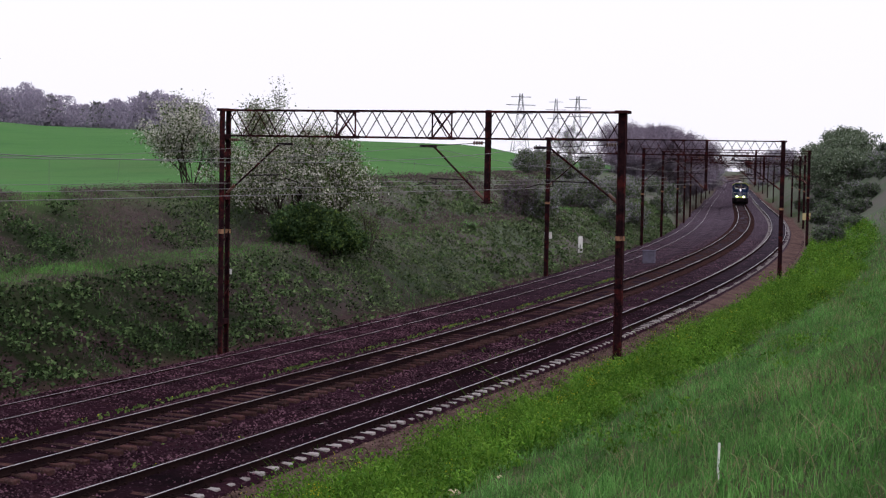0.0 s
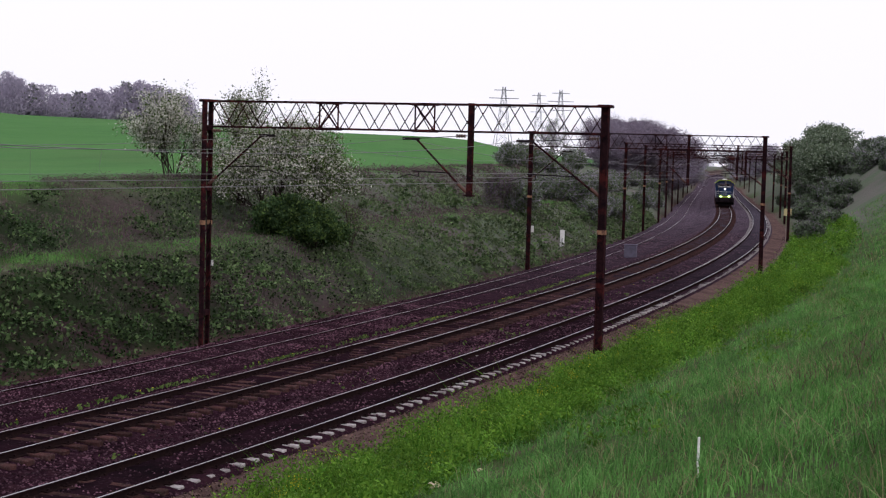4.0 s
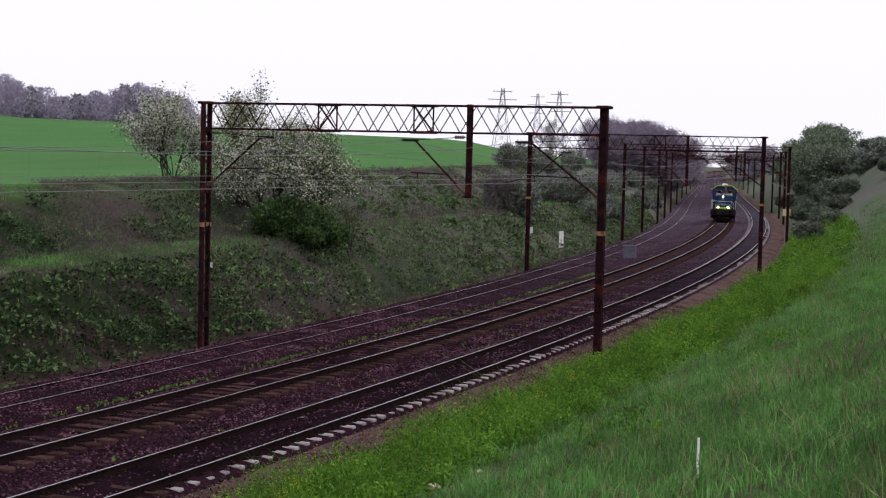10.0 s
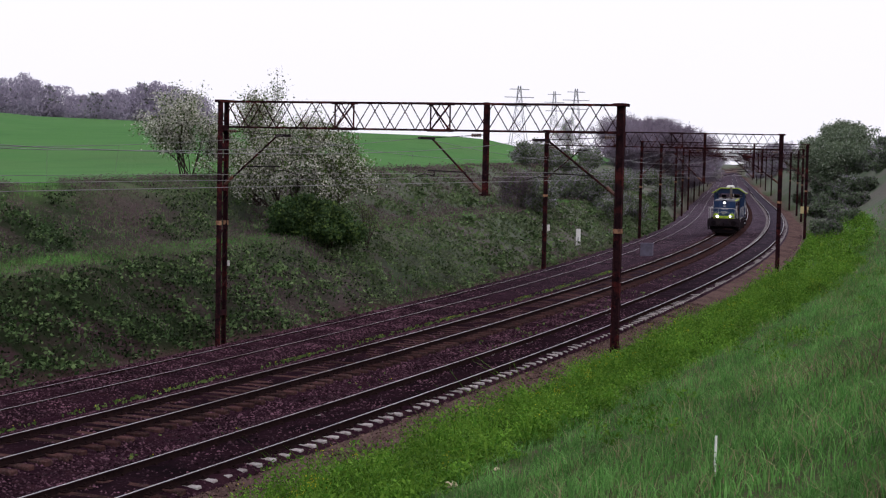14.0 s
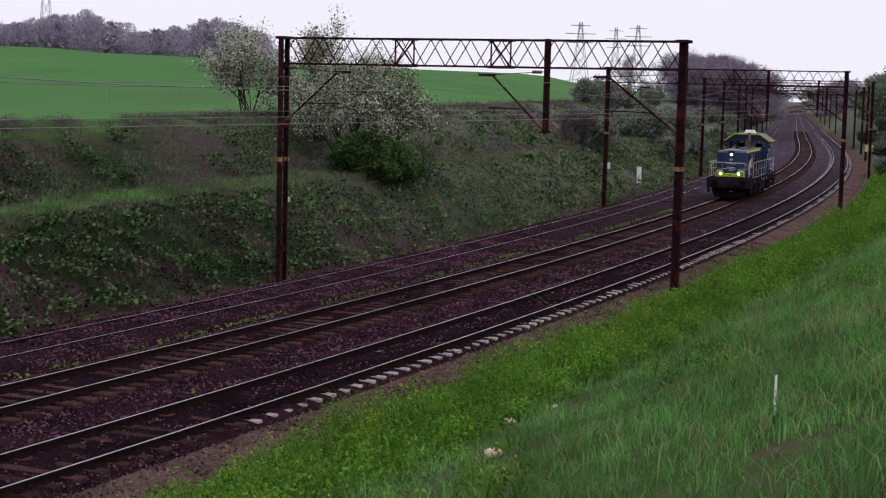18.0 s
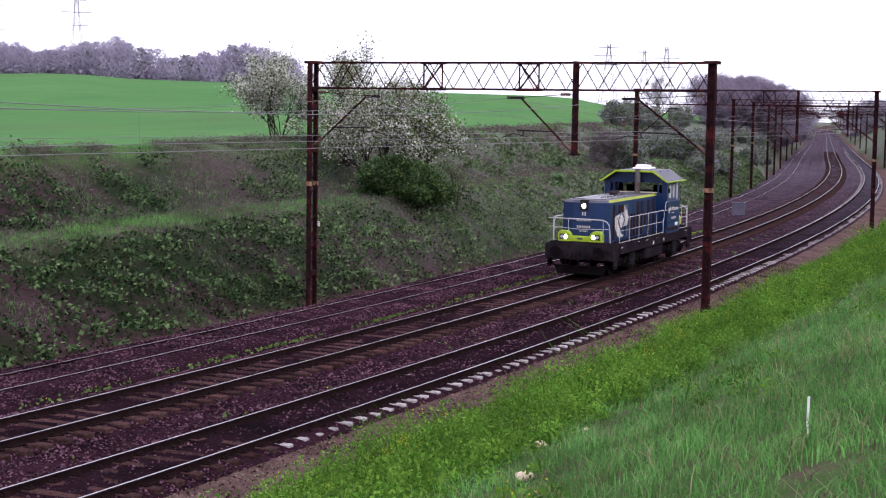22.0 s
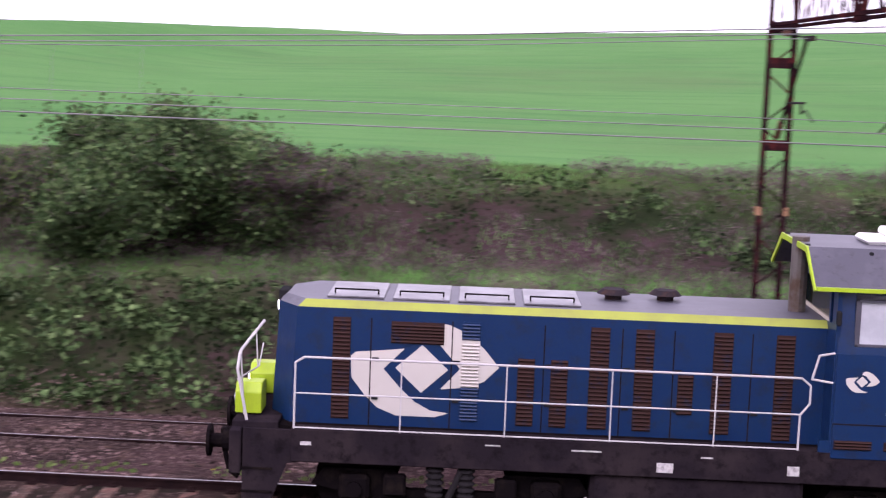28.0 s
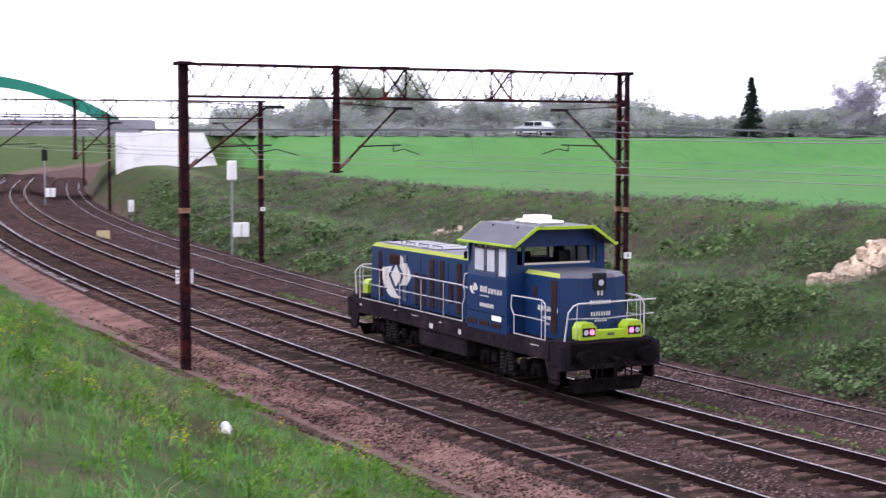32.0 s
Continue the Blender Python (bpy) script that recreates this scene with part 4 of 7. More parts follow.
def cab(t):
    x0, x1 = 1.52, 3.64
    for side in (-1, 1):
        y = 1.42 * side
        low = part("cab_side", box(bmesh.new(), (x1 - x0, 0.06, 1.42), ((x0 + x1) / 2, y, 2.02), bevel=0.01), BLUE, t)
        # upper part leans in a little
        bm = bmesh.new()
        tilt = lambda z: y - side * (z - 2.73) * 0.12
        for a, b, z0, z1 in ((x0, x0 + 0.22, 2.73, 3.62), (2.96, 3.05, 2.73, 3.62), (3.54, x1, 2.73, 3.62), (x0 + 0.22, 3.54, 3.5, 3.62), (x0 + 0.22, 2.96, 2.73, 2.82), (2.38, 2.42, 2.82, 3.5)):
            vs = [bm.verts.new((x, tilt(z) + o * side, z)) for o in (0.025, -0.025) for x, z in ((a, z0), (b, z0), (b, z1), (a, z1))]
            for q in ((0, 1, 2, 3), (7, 6, 5, 4), (0, 4, 5, 1), (1, 5, 6, 2), (2, 6, 7, 3), (3, 7, 4, 0)):
                bm.faces.new([vs[i] for i in q])
        bmesh.ops.recalc_face_normals(bm, faces=bm.faces[:])
        part("cab_upper_side", bm, BLUE, t)
        for a, b, z0, z1 in ((1.77, 2.37, 2.84, 3.43), (2.43, 2.94, 2.84, 3.43), (3.06, 3.53, 2.76, 3.49)):
            w = part("cab_window", prism(bmesh.new(), [(a, z0), (b, z0), (b, z1), (a, z1)], 0.016, "y", 0.0), PANE, t, "pale side window of the cab")
            w.location = (0, tilt((z0 + z1) / 2) + 0.012 * side, 0)
            bm = bmesh.new()
            for p, q in (((a, z0), (b, z0)), ((b, z0), (b, z1)), ((b, z1), (a, z1)), ((a, z1), (a, z0))):
                beam(bm, (p[0], 0.016 * side, p[1]), (q[0], 0.016 * side, q[1]), 0.07, 0.03)
            part("window_frame", bm, ROOF, w)
        # numbers, emblem, plate and grilles low on the side
        yo = y + 0.03 * side
        emblem(low, 1.87, 2.36, 0.22, yo)
        bars(low, 2.2, 2.62, 2.3, 2.46, 3, yo)
        bars(low, 2.64, 3.4, 2.29, 2.42, 5, yo)
        bars(low, 2.2, 2.7, 2.19, 2.22, 8, yo)
        bars(low, 2.2, 2.95, 1.92, 2.02, 9, yo)
        part("notice_plate", box(bmesh.new(), (0.5, 0.006, 0.13), (3.1, yo + 0.003 * side, 1.68)), WHITE, low, "white notice plate")
        part("panel_seam", box(bmesh.new(), (x1 - x0, 0.006, 0.018), ((x0 + x1) / 2, yo + 0.003 * side, 1.78)), FRAME, low)
        for gx in (1.8, 2.46, 3.1):
            louvre(low, gx - 0.25, gx + 0.25, 1.44, 1.56, yo, LOUVRE, 0.04)
        part("step_rail", pipe([(x0 - 0.02, y, 2.72), (x0 - 0.22, y, 2.68), (x0 - 0.3, y, 2.36), (x0 - 0.02, y, 2.32)], 0.016), RAILING, t)
        part("mirror", box(bmesh.new(), (0.06, 0.1, 0.2), (x0 - 0.02, y + 0.08 * side, 3.2), bevel=0.02), BLACK, t)
        # shallow skirt under the cab
        part("cab_skirt", box(bmesh.new(), (2.36, 0.06, 0.28), (2.54, y * 0.985, 1.4)), BLUE, t)
    for x, d in ((x0, -1), (x1, 1)):
        for y in (-1.3, 1.3):
            part("cab_corner_post", box(bmesh.new(), (0.06, 0.24, 2.3), (x, y, 2.46)), BLUE, t)
        part("cab_end_top", prism(bmesh.new(), [(-1.18, 3.53), (1.18, 3.53), (1.12, 3.74), (0.84, 3.96), (-0.84, 3.96), (-1.12, 3.74)], 0.06, "x", x), BLUE, t)
        part("cab_end_wall", box(bmesh.new(), (0.06, 2.36, 1.75), (x, 0, 2.2)), BLUE, t)
        for y in (-1.0, 1.0):
            part("window_post", box(bmesh.new(), (0.06, 0.07, 0.46), (x, y, 3.3)), BLUE, t)
        for y, w in ((0.0, 1.9), (-1.12, 0.2), (1.12, 0.2)):
            g = part("end_window", box(bmesh.new(), (0.014, w, 0.5), (x, y, 3.3)), CLEAR, t, "clear end window of the cab")
            g.visible_shadow = False
        part("window_frame", box(bmesh.new(), (0.03, 1.95, 0.05), (x + 0.02 * d, 0, 3.1)), CREAM, t)
    part("cab_floor", box(bmesh.new(), (2.0, 2.7, 0.08), (2.58, 0, 1.9)), FRAME, t)
    part("control_desk", box(bmesh.new(), (0.5, 1.1, 0.9), (2.0, 0.5, 2.5), bevel=0.05), CREAM, t)
    for y in (-0.6, 0.6):
        bm = bmesh.new()
        box(bm, (0.45, 0.45, 0.12), (2.75, y, 2.6), bevel=0.03)
        box(bm, (0.1, 0.42, 0.75), (2.98, y, 3.0), bevel=0.04)
        part("cab_seat", bm, BLACK, t)
    # roof: sloping sides, flat top, overhanging both ends
    outer = [(-1.55, 3.58), (-0.86, 4.06), (0.86, 4.06), (1.55, 3.58)]
    inner = [(1.5, 3.56), (0.83, 4.0), (-0.83, 4.0), (-1.5, 3.56)]
    bm = bmesh.new()
    prism(bm, outer + inner, 2.9, "x", 2.62)
    roof = part("cab_roof", bm, ROOF, t, "dull grey sloping cab roof")
    for x in (2.62 - 1.46, 2.62 + 1.46):
        bm = bmesh.new()
        prism(bm, [(-1.553, 3.57), (-0.862, 4.063), (0.862, 4.063), (1.553, 3.57), (1.49, 3.54), (0.83, 3.985), (-0.83, 3.985), (-1.49, 3.54)], 0.03, "x", x)
        part("roof_trim", bm, LIME, roof, "lime green edge")
    for side in (-1, 1):
        part("roof_trim", beam(bmesh.new(), (1.17, 1.555 * side, 3.585), (4.07, 1.555 * side, 3.585), 0.06, 0.05), LIME, roof, "lime green edge")
        for x in (2.0, 3.3):
            part("lifting_eye", rod(bmesh.new(), (x, 0.93 * side, 4.0), (x, 0.97 * side, 4.0), 0.03, 8), BLACK, roof)
    for x in (1.2, 4.05):
        for y in (-0.7, 0.7):
            part("roof_lamp", rod(bmesh.new(), (x - 0.03, y, 4.02), (x + 0.03, y, 4.02), 0.06, 10), BLACK, roof)
    bm = bmesh.new()
    box(bm, (1.35, 0.75, 0.1), (2.75, 0, 4.11), bevel=0.045)
    ac = part("air_conditioner", bm, WHITE, t, "white rooftop air conditioner")
    part("air_conditioner_lid", box(bmesh.new(), (0.55, 0.6, 0.12), (2.65, 0, 4.215), bevel=0.035), WHITE, ac)


def locomotive():
    t = thing("locomotive", on_line(10), "blue diesel shunting locomotive with lime green trim and white railings", "locomotive")
    long_hood = hood(t, -5.94, 1.5, 3.07, -1)
    short_hood = hood(t, 3.66, 5.62, 2.98, 1)
    for y in (-1.4, 1.4):
        bm = bmesh.new()
        box(bm, (11.3, 0.07, 0.43), (0, y, 1.155), bevel=0.012)
        part("side_sill", bm, FRAME, t)
        part("walkway_edge", box(bmesh.new(), (11.3, 0.3, 0.025), (0, y * 0.92, 1.372)), FRAME, t)
    part("underframe", box(bmesh.new(), (12.4, 2.3, 0.5), (0, 0, 1.12)), GRIME, t)
    bm = bmesh.new()
    box(bm, (2.85, 2.72, 0.55), (-0.2, 0, 0.7), bevel=0.06)
    part("fuel_tank", bm, FRAME, t)
    # louvres down both sides of the long hood
    for y in (-0.95, 0.95):
        for x0, x1, z0, z1 in ((-5.17, -4.93, 1.45, 2.85), (-2.65, -2.42, 1.45, 2.38), (-2.2, -1.97, 1.45, 2.38), (-1.68, -1.42, 1.45, 2.85), (-1.07, -0.82, 1.45, 2.85), (-0.48, -0.27, 1.7, 2.25), (-0.02, 0.24, 1.45, 2.85), (0.82, 1.07, 1.4, 2.85)):
            louvre(long_hood, x0, x1, z0, z1, y)
        for z0, z1, paint in ((1.48, 1.95, BLUE), (1.95, 2.6, DECAL), (2.6, 2.85, BLUE)):
            louvre(long_hood, -3.42, -3.17, z0, z1, y, paint, 0.047)
        louvre(long_hood, -4.38, -3.66, 2.52, 2.82, y, LOUVRE, 0.045)
        louvre(short_hood, 4.1, 4.3, 2.35, 2.6, y, LOUVRE, 0.05)
        louvre(short_hood, 4.98, 5.24, 1.5, 2.8, y, LOUVRE, 0.05)
        emblem(long_hood, -3.95, 2.18, 1.0, y)
        d = -1 if y < 0 else 1
        for x in (-4.65, -3.55, -2.3, -1.25, -0.55, 0.5):
            part("door_seam", box(bmesh.new(), (0.016, 0.008, 1.5), (x, y + d * 0.004, 2.1)), FRAME, long_hood)
            for z in (1.75, 2.3):
                part("latch", box(bmesh.new(), (0.09, 0.03, 0.03), (x + 0.07, y + d * 0.015, z)), BLACK, long_hood)
        bars(short_hood, 4.3, 5.3, 2.02, 2.14, 7, y)
        bars(short_hood, 4.55, 4.95, 1.82, 1.9, 5, y)
        bars(short_hood, 4.65, 4.9, 1.68, 1.74, 4, y)
    # noses: lamp box, emblem and lettering
    for h, d, x in ((long_hood, -1, -5.96), (short_hood, 1, 5.66)):
        b = part("lamp_box", box(bmesh.new(), (0.16, 0.34, 0.42), (x - 0.02 * d, 0, 2.87 if d < 0 else 2.79), bevel=0.02), BLACK, h)
        z = 2.84 if d < 0 else 2.77
        bm = bmesh.new()
        rod(bm, (x + 0.06 * d, 0, z), (x + 0.075 * d, 0, z), 0.075, 16)
        part("top_headlamp", bm, LAMP_TOP if d < 0 else LAMP_OFF, b)
        for z0, z1, w, lean, count in ((2.46, 2.6, 0.2, 0.02, 2), (2.24, 2.34, 0.62, 0.035, 8), (1.96, 2.06, 0.58, 0.05, 8), (1.82, 1.87, 0.36, 0.06, 7)):
            bm = bmesh.new()
            for i in range(count):
                box(bm, (0.02, w / count * 0.5, z1 - z0), (x + lean * d, w * ((i + 0.5) / count - 0.5), (z0 + z1) / 2))
            part("nose_lettering", bm, DECAL, h, "pale lettering bars")
    # roof fittings
    for x, y in ((-1.3, 0.25), (-0.55, 0.35)):
        bm = bmesh.new()
        rod(bm, (x, y, 3.06), (x, y, 3.15), 0.12, 12)
        rod(bm, (x, y, 3.15), (x, y, 3.22), 0.24, 14, 0.16)
        part("roof_vent", bm, STEEL_DARK, long_hood)
    for x in (-4.9, -4.0, -3.1, -2.2):
        part("roof_hatch", box(bmesh.new(), (0.78, 1.4, 0.03), (x, 0, 3.085), bevel=0.008), BARE_ROOF, long_hood)
        part("roof_grab_rail", pipe([(x - 0.3, -0.45, 3.09), (x - 0.3, -0.45, 3.16), (x + 0.3, -0.45, 3.16), (x + 0.3, -0.45, 3.09)], 0.012), GRIME, long_hood)
    part("exhaust_pipe", rod(bmesh.new(), (1.22, -0.15, 3.0), (1.22, -0.15, 4.12), 0.12, 14), EXHAUST, t, "dull grey exhaust pipe with rust")
    cab(t)
    side_railing(t, -5.62, 1.1, (-4.2, -2.8, -1.4, -0.02), -1.38, 1)
    side_railing(t, -5.62, 1.1, (-4.2, -2.8, -1.4, -0.02), 1.38, 1)
    side_railing(t, 3.72, 5.4, (5.22,), -1.38, -1)
    side_railing(t, 3.72, 5.4, (5.22,), 1.38, -1)
    end_gear(t, -1, "white")
    end_gear(t, 1, "red")
    for x, z, w, h in ((-0.65, 1.0, 0.22, 0.13), (1.05, 1.03, 0.16, 0.13), (-5.45, 1.12, 0.15, 0.05), (-1.7, 1.18, 0.4, 0.02), (-2.95, 1.2, 0.2, 0.018), (-0.1, 1.16, 0.16, 0.02), (5.0, 1.16, 0.4, 0.02)):
        part("data_plate", box(bmesh.new(), (w, 0.006, h), (x, -1.438, z + 0.08)), PLATE, t)
    sets = []
    for x in (-3.5, 3.4):
        sets += bogie(t, x)[1]
    return t, sets


loco, wheelsets = locomotive()


def loco_station(t):
    """Where the middle of the locomotive is along the line."""
    return 22.87 - 9.818 * (t - 26) + 0.00645 * (t - 26) ** 2 - 0.11 * float(smooth(26, 28.6, t))




# ---------------------------------------------------------------- plants
def leaf_material(name, a, b, spread=0.45, rough=0.6, through=0.25):
    """Leaves differ from one another between two colours."""
    m = bpy.data.materials.new(name)
    m.use_nodes = True
    t = m.node_tree
    p = t.nodes["Principled BSDF"]
    p.inputs["Roughness"].default_value = rough
    p.inputs["Specular IOR Level"].default_value = 0.04
    g = t.nodes.new("ShaderNodeNewGeometry")
    x = t.nodes.new("ShaderNodeMix")
    x.data_type = "RGBA"
    t.links.new(g.outputs["Random Per Island"], x.inputs[0])
    x.inputs[6].default_value, x.inputs[7].default_value = (*a, 1), (*b, 1)
    n = t.nodes.new("ShaderNodeTexNoise")
    n.inputs["Scale"].default_value = 0.8
    t.links.new(g.outputs["Position"], n.inputs["Vector"])
    r = t.nodes.new("ShaderNodeMapRange")
    r.inputs["From Min"].default_value, r.inputs["From Max"].default_value = 0.3, 0.7
    r.inputs["To Min"].default_value, r.inputs["To Max"].default_value = 1 - spread, 1 + spread
    t.links.new(n.outputs["Fac"], r.inputs["Value"])
    s = t.nodes.new("ShaderNodeVectorMath")
    s.operation = "SCALE"
    t.links.new(x.outputs[2], s.inputs[0])
    t.links.new(r.outputs[0], s.inputs["Scale"])
    t.links.new(s.outputs[0], p.inputs["Base Color"])
    q = t.nodes.new("ShaderNodeBsdfTranslucent")
    t.links.new(s.outputs[0], q.inputs["Color"])
    k = t.nodes.new("ShaderNodeMixShader")
    k.inputs[0].default_value = through
    t.links.new(p.outputs[0], k.inputs[1])
    t.links.new(q.outputs[0], k.inputs[2])
    t.links.new(k.outputs[0], t.nodes["Material Output"].inputs["Surface"])
    return m


# Bank brambles: dark gaps and lit tops put into separate leaf colours.
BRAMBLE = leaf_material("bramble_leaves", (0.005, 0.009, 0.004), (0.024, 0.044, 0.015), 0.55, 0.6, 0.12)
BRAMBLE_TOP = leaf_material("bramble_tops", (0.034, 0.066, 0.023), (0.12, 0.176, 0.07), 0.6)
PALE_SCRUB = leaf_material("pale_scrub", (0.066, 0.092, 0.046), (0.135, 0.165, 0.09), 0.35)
# Distance haze put into the leaf colour.
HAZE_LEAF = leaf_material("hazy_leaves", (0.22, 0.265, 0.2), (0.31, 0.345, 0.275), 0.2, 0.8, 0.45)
THORN = leaf_material("thorn_leaves", (0.12, 0.125, 0.045), (0.22, 0.2, 0.085), 0.25)
# Bark of far trees, paled by haze in its base colour.
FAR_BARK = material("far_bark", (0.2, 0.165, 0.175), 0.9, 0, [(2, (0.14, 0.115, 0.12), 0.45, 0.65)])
WEED = leaf_material("weed_leaves", (0.045, 0.13, 0.012), (0.14, 0.255, 0.032), 0.5)
PALE_STRAW = leaf_material("pale_straw", (0.16, 0.15, 0.075), (0.3, 0.27, 0.15), 0.3)
GRASS = leaf_material("grass_blades", (0.05, 0.155, 0.03), (0.15, 0.31, 0.085), 0.5)
STRAW = leaf_material("dry_stems", (0.065, 0.042, 0.032), (0.13, 0.095, 0.07), 0.4)
TWIG = leaf_material("twigs", (0.07, 0.05, 0.053), (0.155, 0.113, 0.118), 0.3, 0.8)
FLOWER = leaf_material("yellow_flowers", (0.3, 0.3, 0.01), (0.45, 0.42, 0.03), 0.2)
BLOSSOM = leaf_material("blossom", (0.38, 0.38, 0.32), (0.62, 0.61, 0.55), 0.2)
SPRING = leaf_material("spring_leaves", (0.045, 0.085, 0.018), (0.12, 0.17, 0.05), 0.35)
SHRUB = leaf_material("shrub_leaves", (0.02, 0.04, 0.015), (0.058, 0.1, 0.04), 0.4)
NEEDLE = leaf_material("spruce_needles", (0.008, 0.016, 0.012), (0.018, 0.03, 0.02), 0.3)
BARK = material("bark", (0.035, 0.025, 0.023), 0.9, 0, [(4, (0.065, 0.05, 0.046), 0.45, 0.65)], 0.6, 12)
# Far twigs, poplars and leaves: haze mixed into their base colours.
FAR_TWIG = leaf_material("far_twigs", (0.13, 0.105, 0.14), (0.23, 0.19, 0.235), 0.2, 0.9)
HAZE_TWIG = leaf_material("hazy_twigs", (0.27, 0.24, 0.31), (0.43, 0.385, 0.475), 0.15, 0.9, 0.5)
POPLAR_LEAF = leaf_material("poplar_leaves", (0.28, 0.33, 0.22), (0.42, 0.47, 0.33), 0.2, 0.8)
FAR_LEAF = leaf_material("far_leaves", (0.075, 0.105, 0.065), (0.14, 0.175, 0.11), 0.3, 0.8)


def quads(centre, size, rg, tall=1.6, up=0.0):
    """Rhombic leaves in random directions: vertices and triangles."""
    n = len(centre)
    a = rg.normal(size=(n, 3))
    a[:, 2] = a[:, 2] * (1 - up) + up * 2.2
    a /= np.linalg.norm(a, axis=1)[:, None]
    if up < 0:
        a[:, 2] *= 0.3
        a /= np.linalg.norm(a, axis=1)[:, None]
        b = np.cross(a, rg.normal(size=(n, 3)) * 0.35 + [0, 0, 1])
    else:
        b = np.cross(a, rg.normal(size=(n, 3)))
    b /= np.linalg.norm(b, axis=1)[:, None] + 1e-9
    size = np.broadcast_to(size, n)[:, None]
    v = np.stack([centre - a * size * tall / 2, centre + b * size / 2, centre + a * size * tall / 2, centre - b * size / 2], 1).reshape(-1, 3)
    k = 4 * np.arange(n)[:, None]
    return v, np.concatenate([k + np.array([[0, 1, 2]]), k + np.array([[0, 2, 3]])], 1).reshape(-1, 3)


def blades(foot, height_m, width, rg, lean=0.35):
    """Grass blades: bent slivers."""
    n = len(foot)
    ang = rg.uniform(0, 6.283, n)
    side = np.stack([np.cos(ang), np.sin(ang), np.zeros(n)], 1) * np.broadcast_to(width, n)[:, None] / 2
    tilt = rg.normal(size=(n, 3)) * lean
    tilt[:, 2] = 1
    h = np.broadcast_to(height_m, n)[:, None]
    mid = foot + tilt * np.array([0.5, 0.5, 1.0]) * h * 0.55
    tip = foot + tilt * np.array([1.3, 1.3, 0.95]) * h
    v = np.stack([foot - side, foot + side, mid + side * 0.8, mid - side * 0.8, tip], 1).reshape(-1, 3)
    k = 5 * np.arange(n)[:, None]
    return v, np.concatenate([k + np.array([[0, 1, 2]]), k + np.array([[0, 2, 3]]), k + np.array([[3, 2, 4]])], 1).reshape(-1, 3)


tagged(new("gravel_stones", shoulder_stones()), "small pinkish stones on the gravel shoulder", "gravel stones", kind="stuff")


def merge(*groups):
    """Groups of (verts, tris, material index) as one cloud."""
    vs, ts, ms, k = [], [], [], 0
    for v, t, m in groups:
        vs.append(v)
        ts.append(t + k)
        ms.append(np.broadcast_to(m, len(t)))
        k += len(v)
    return np.concatenate(vs), np.concatenate(ts), np.concatenate(ms)


def scatter(rg, n, s0, s1, o0, o1):
    """Places on the ground between two stations and offsets."""
    s, o = rg.uniform(s0, s1, n), rg.uniform(o0, o1, n)
    p = np.array([line(a, b) for a, b in zip(s, o)])
    p[:, 2] = height(p[:, 0], p[:, 1])
    return p, s, o


def patch(p, scale, seed=0.0):
    return np.array([noise.noise(Vector((x * scale + seed, y * scale, seed))) for x, y in p[:, :2]])


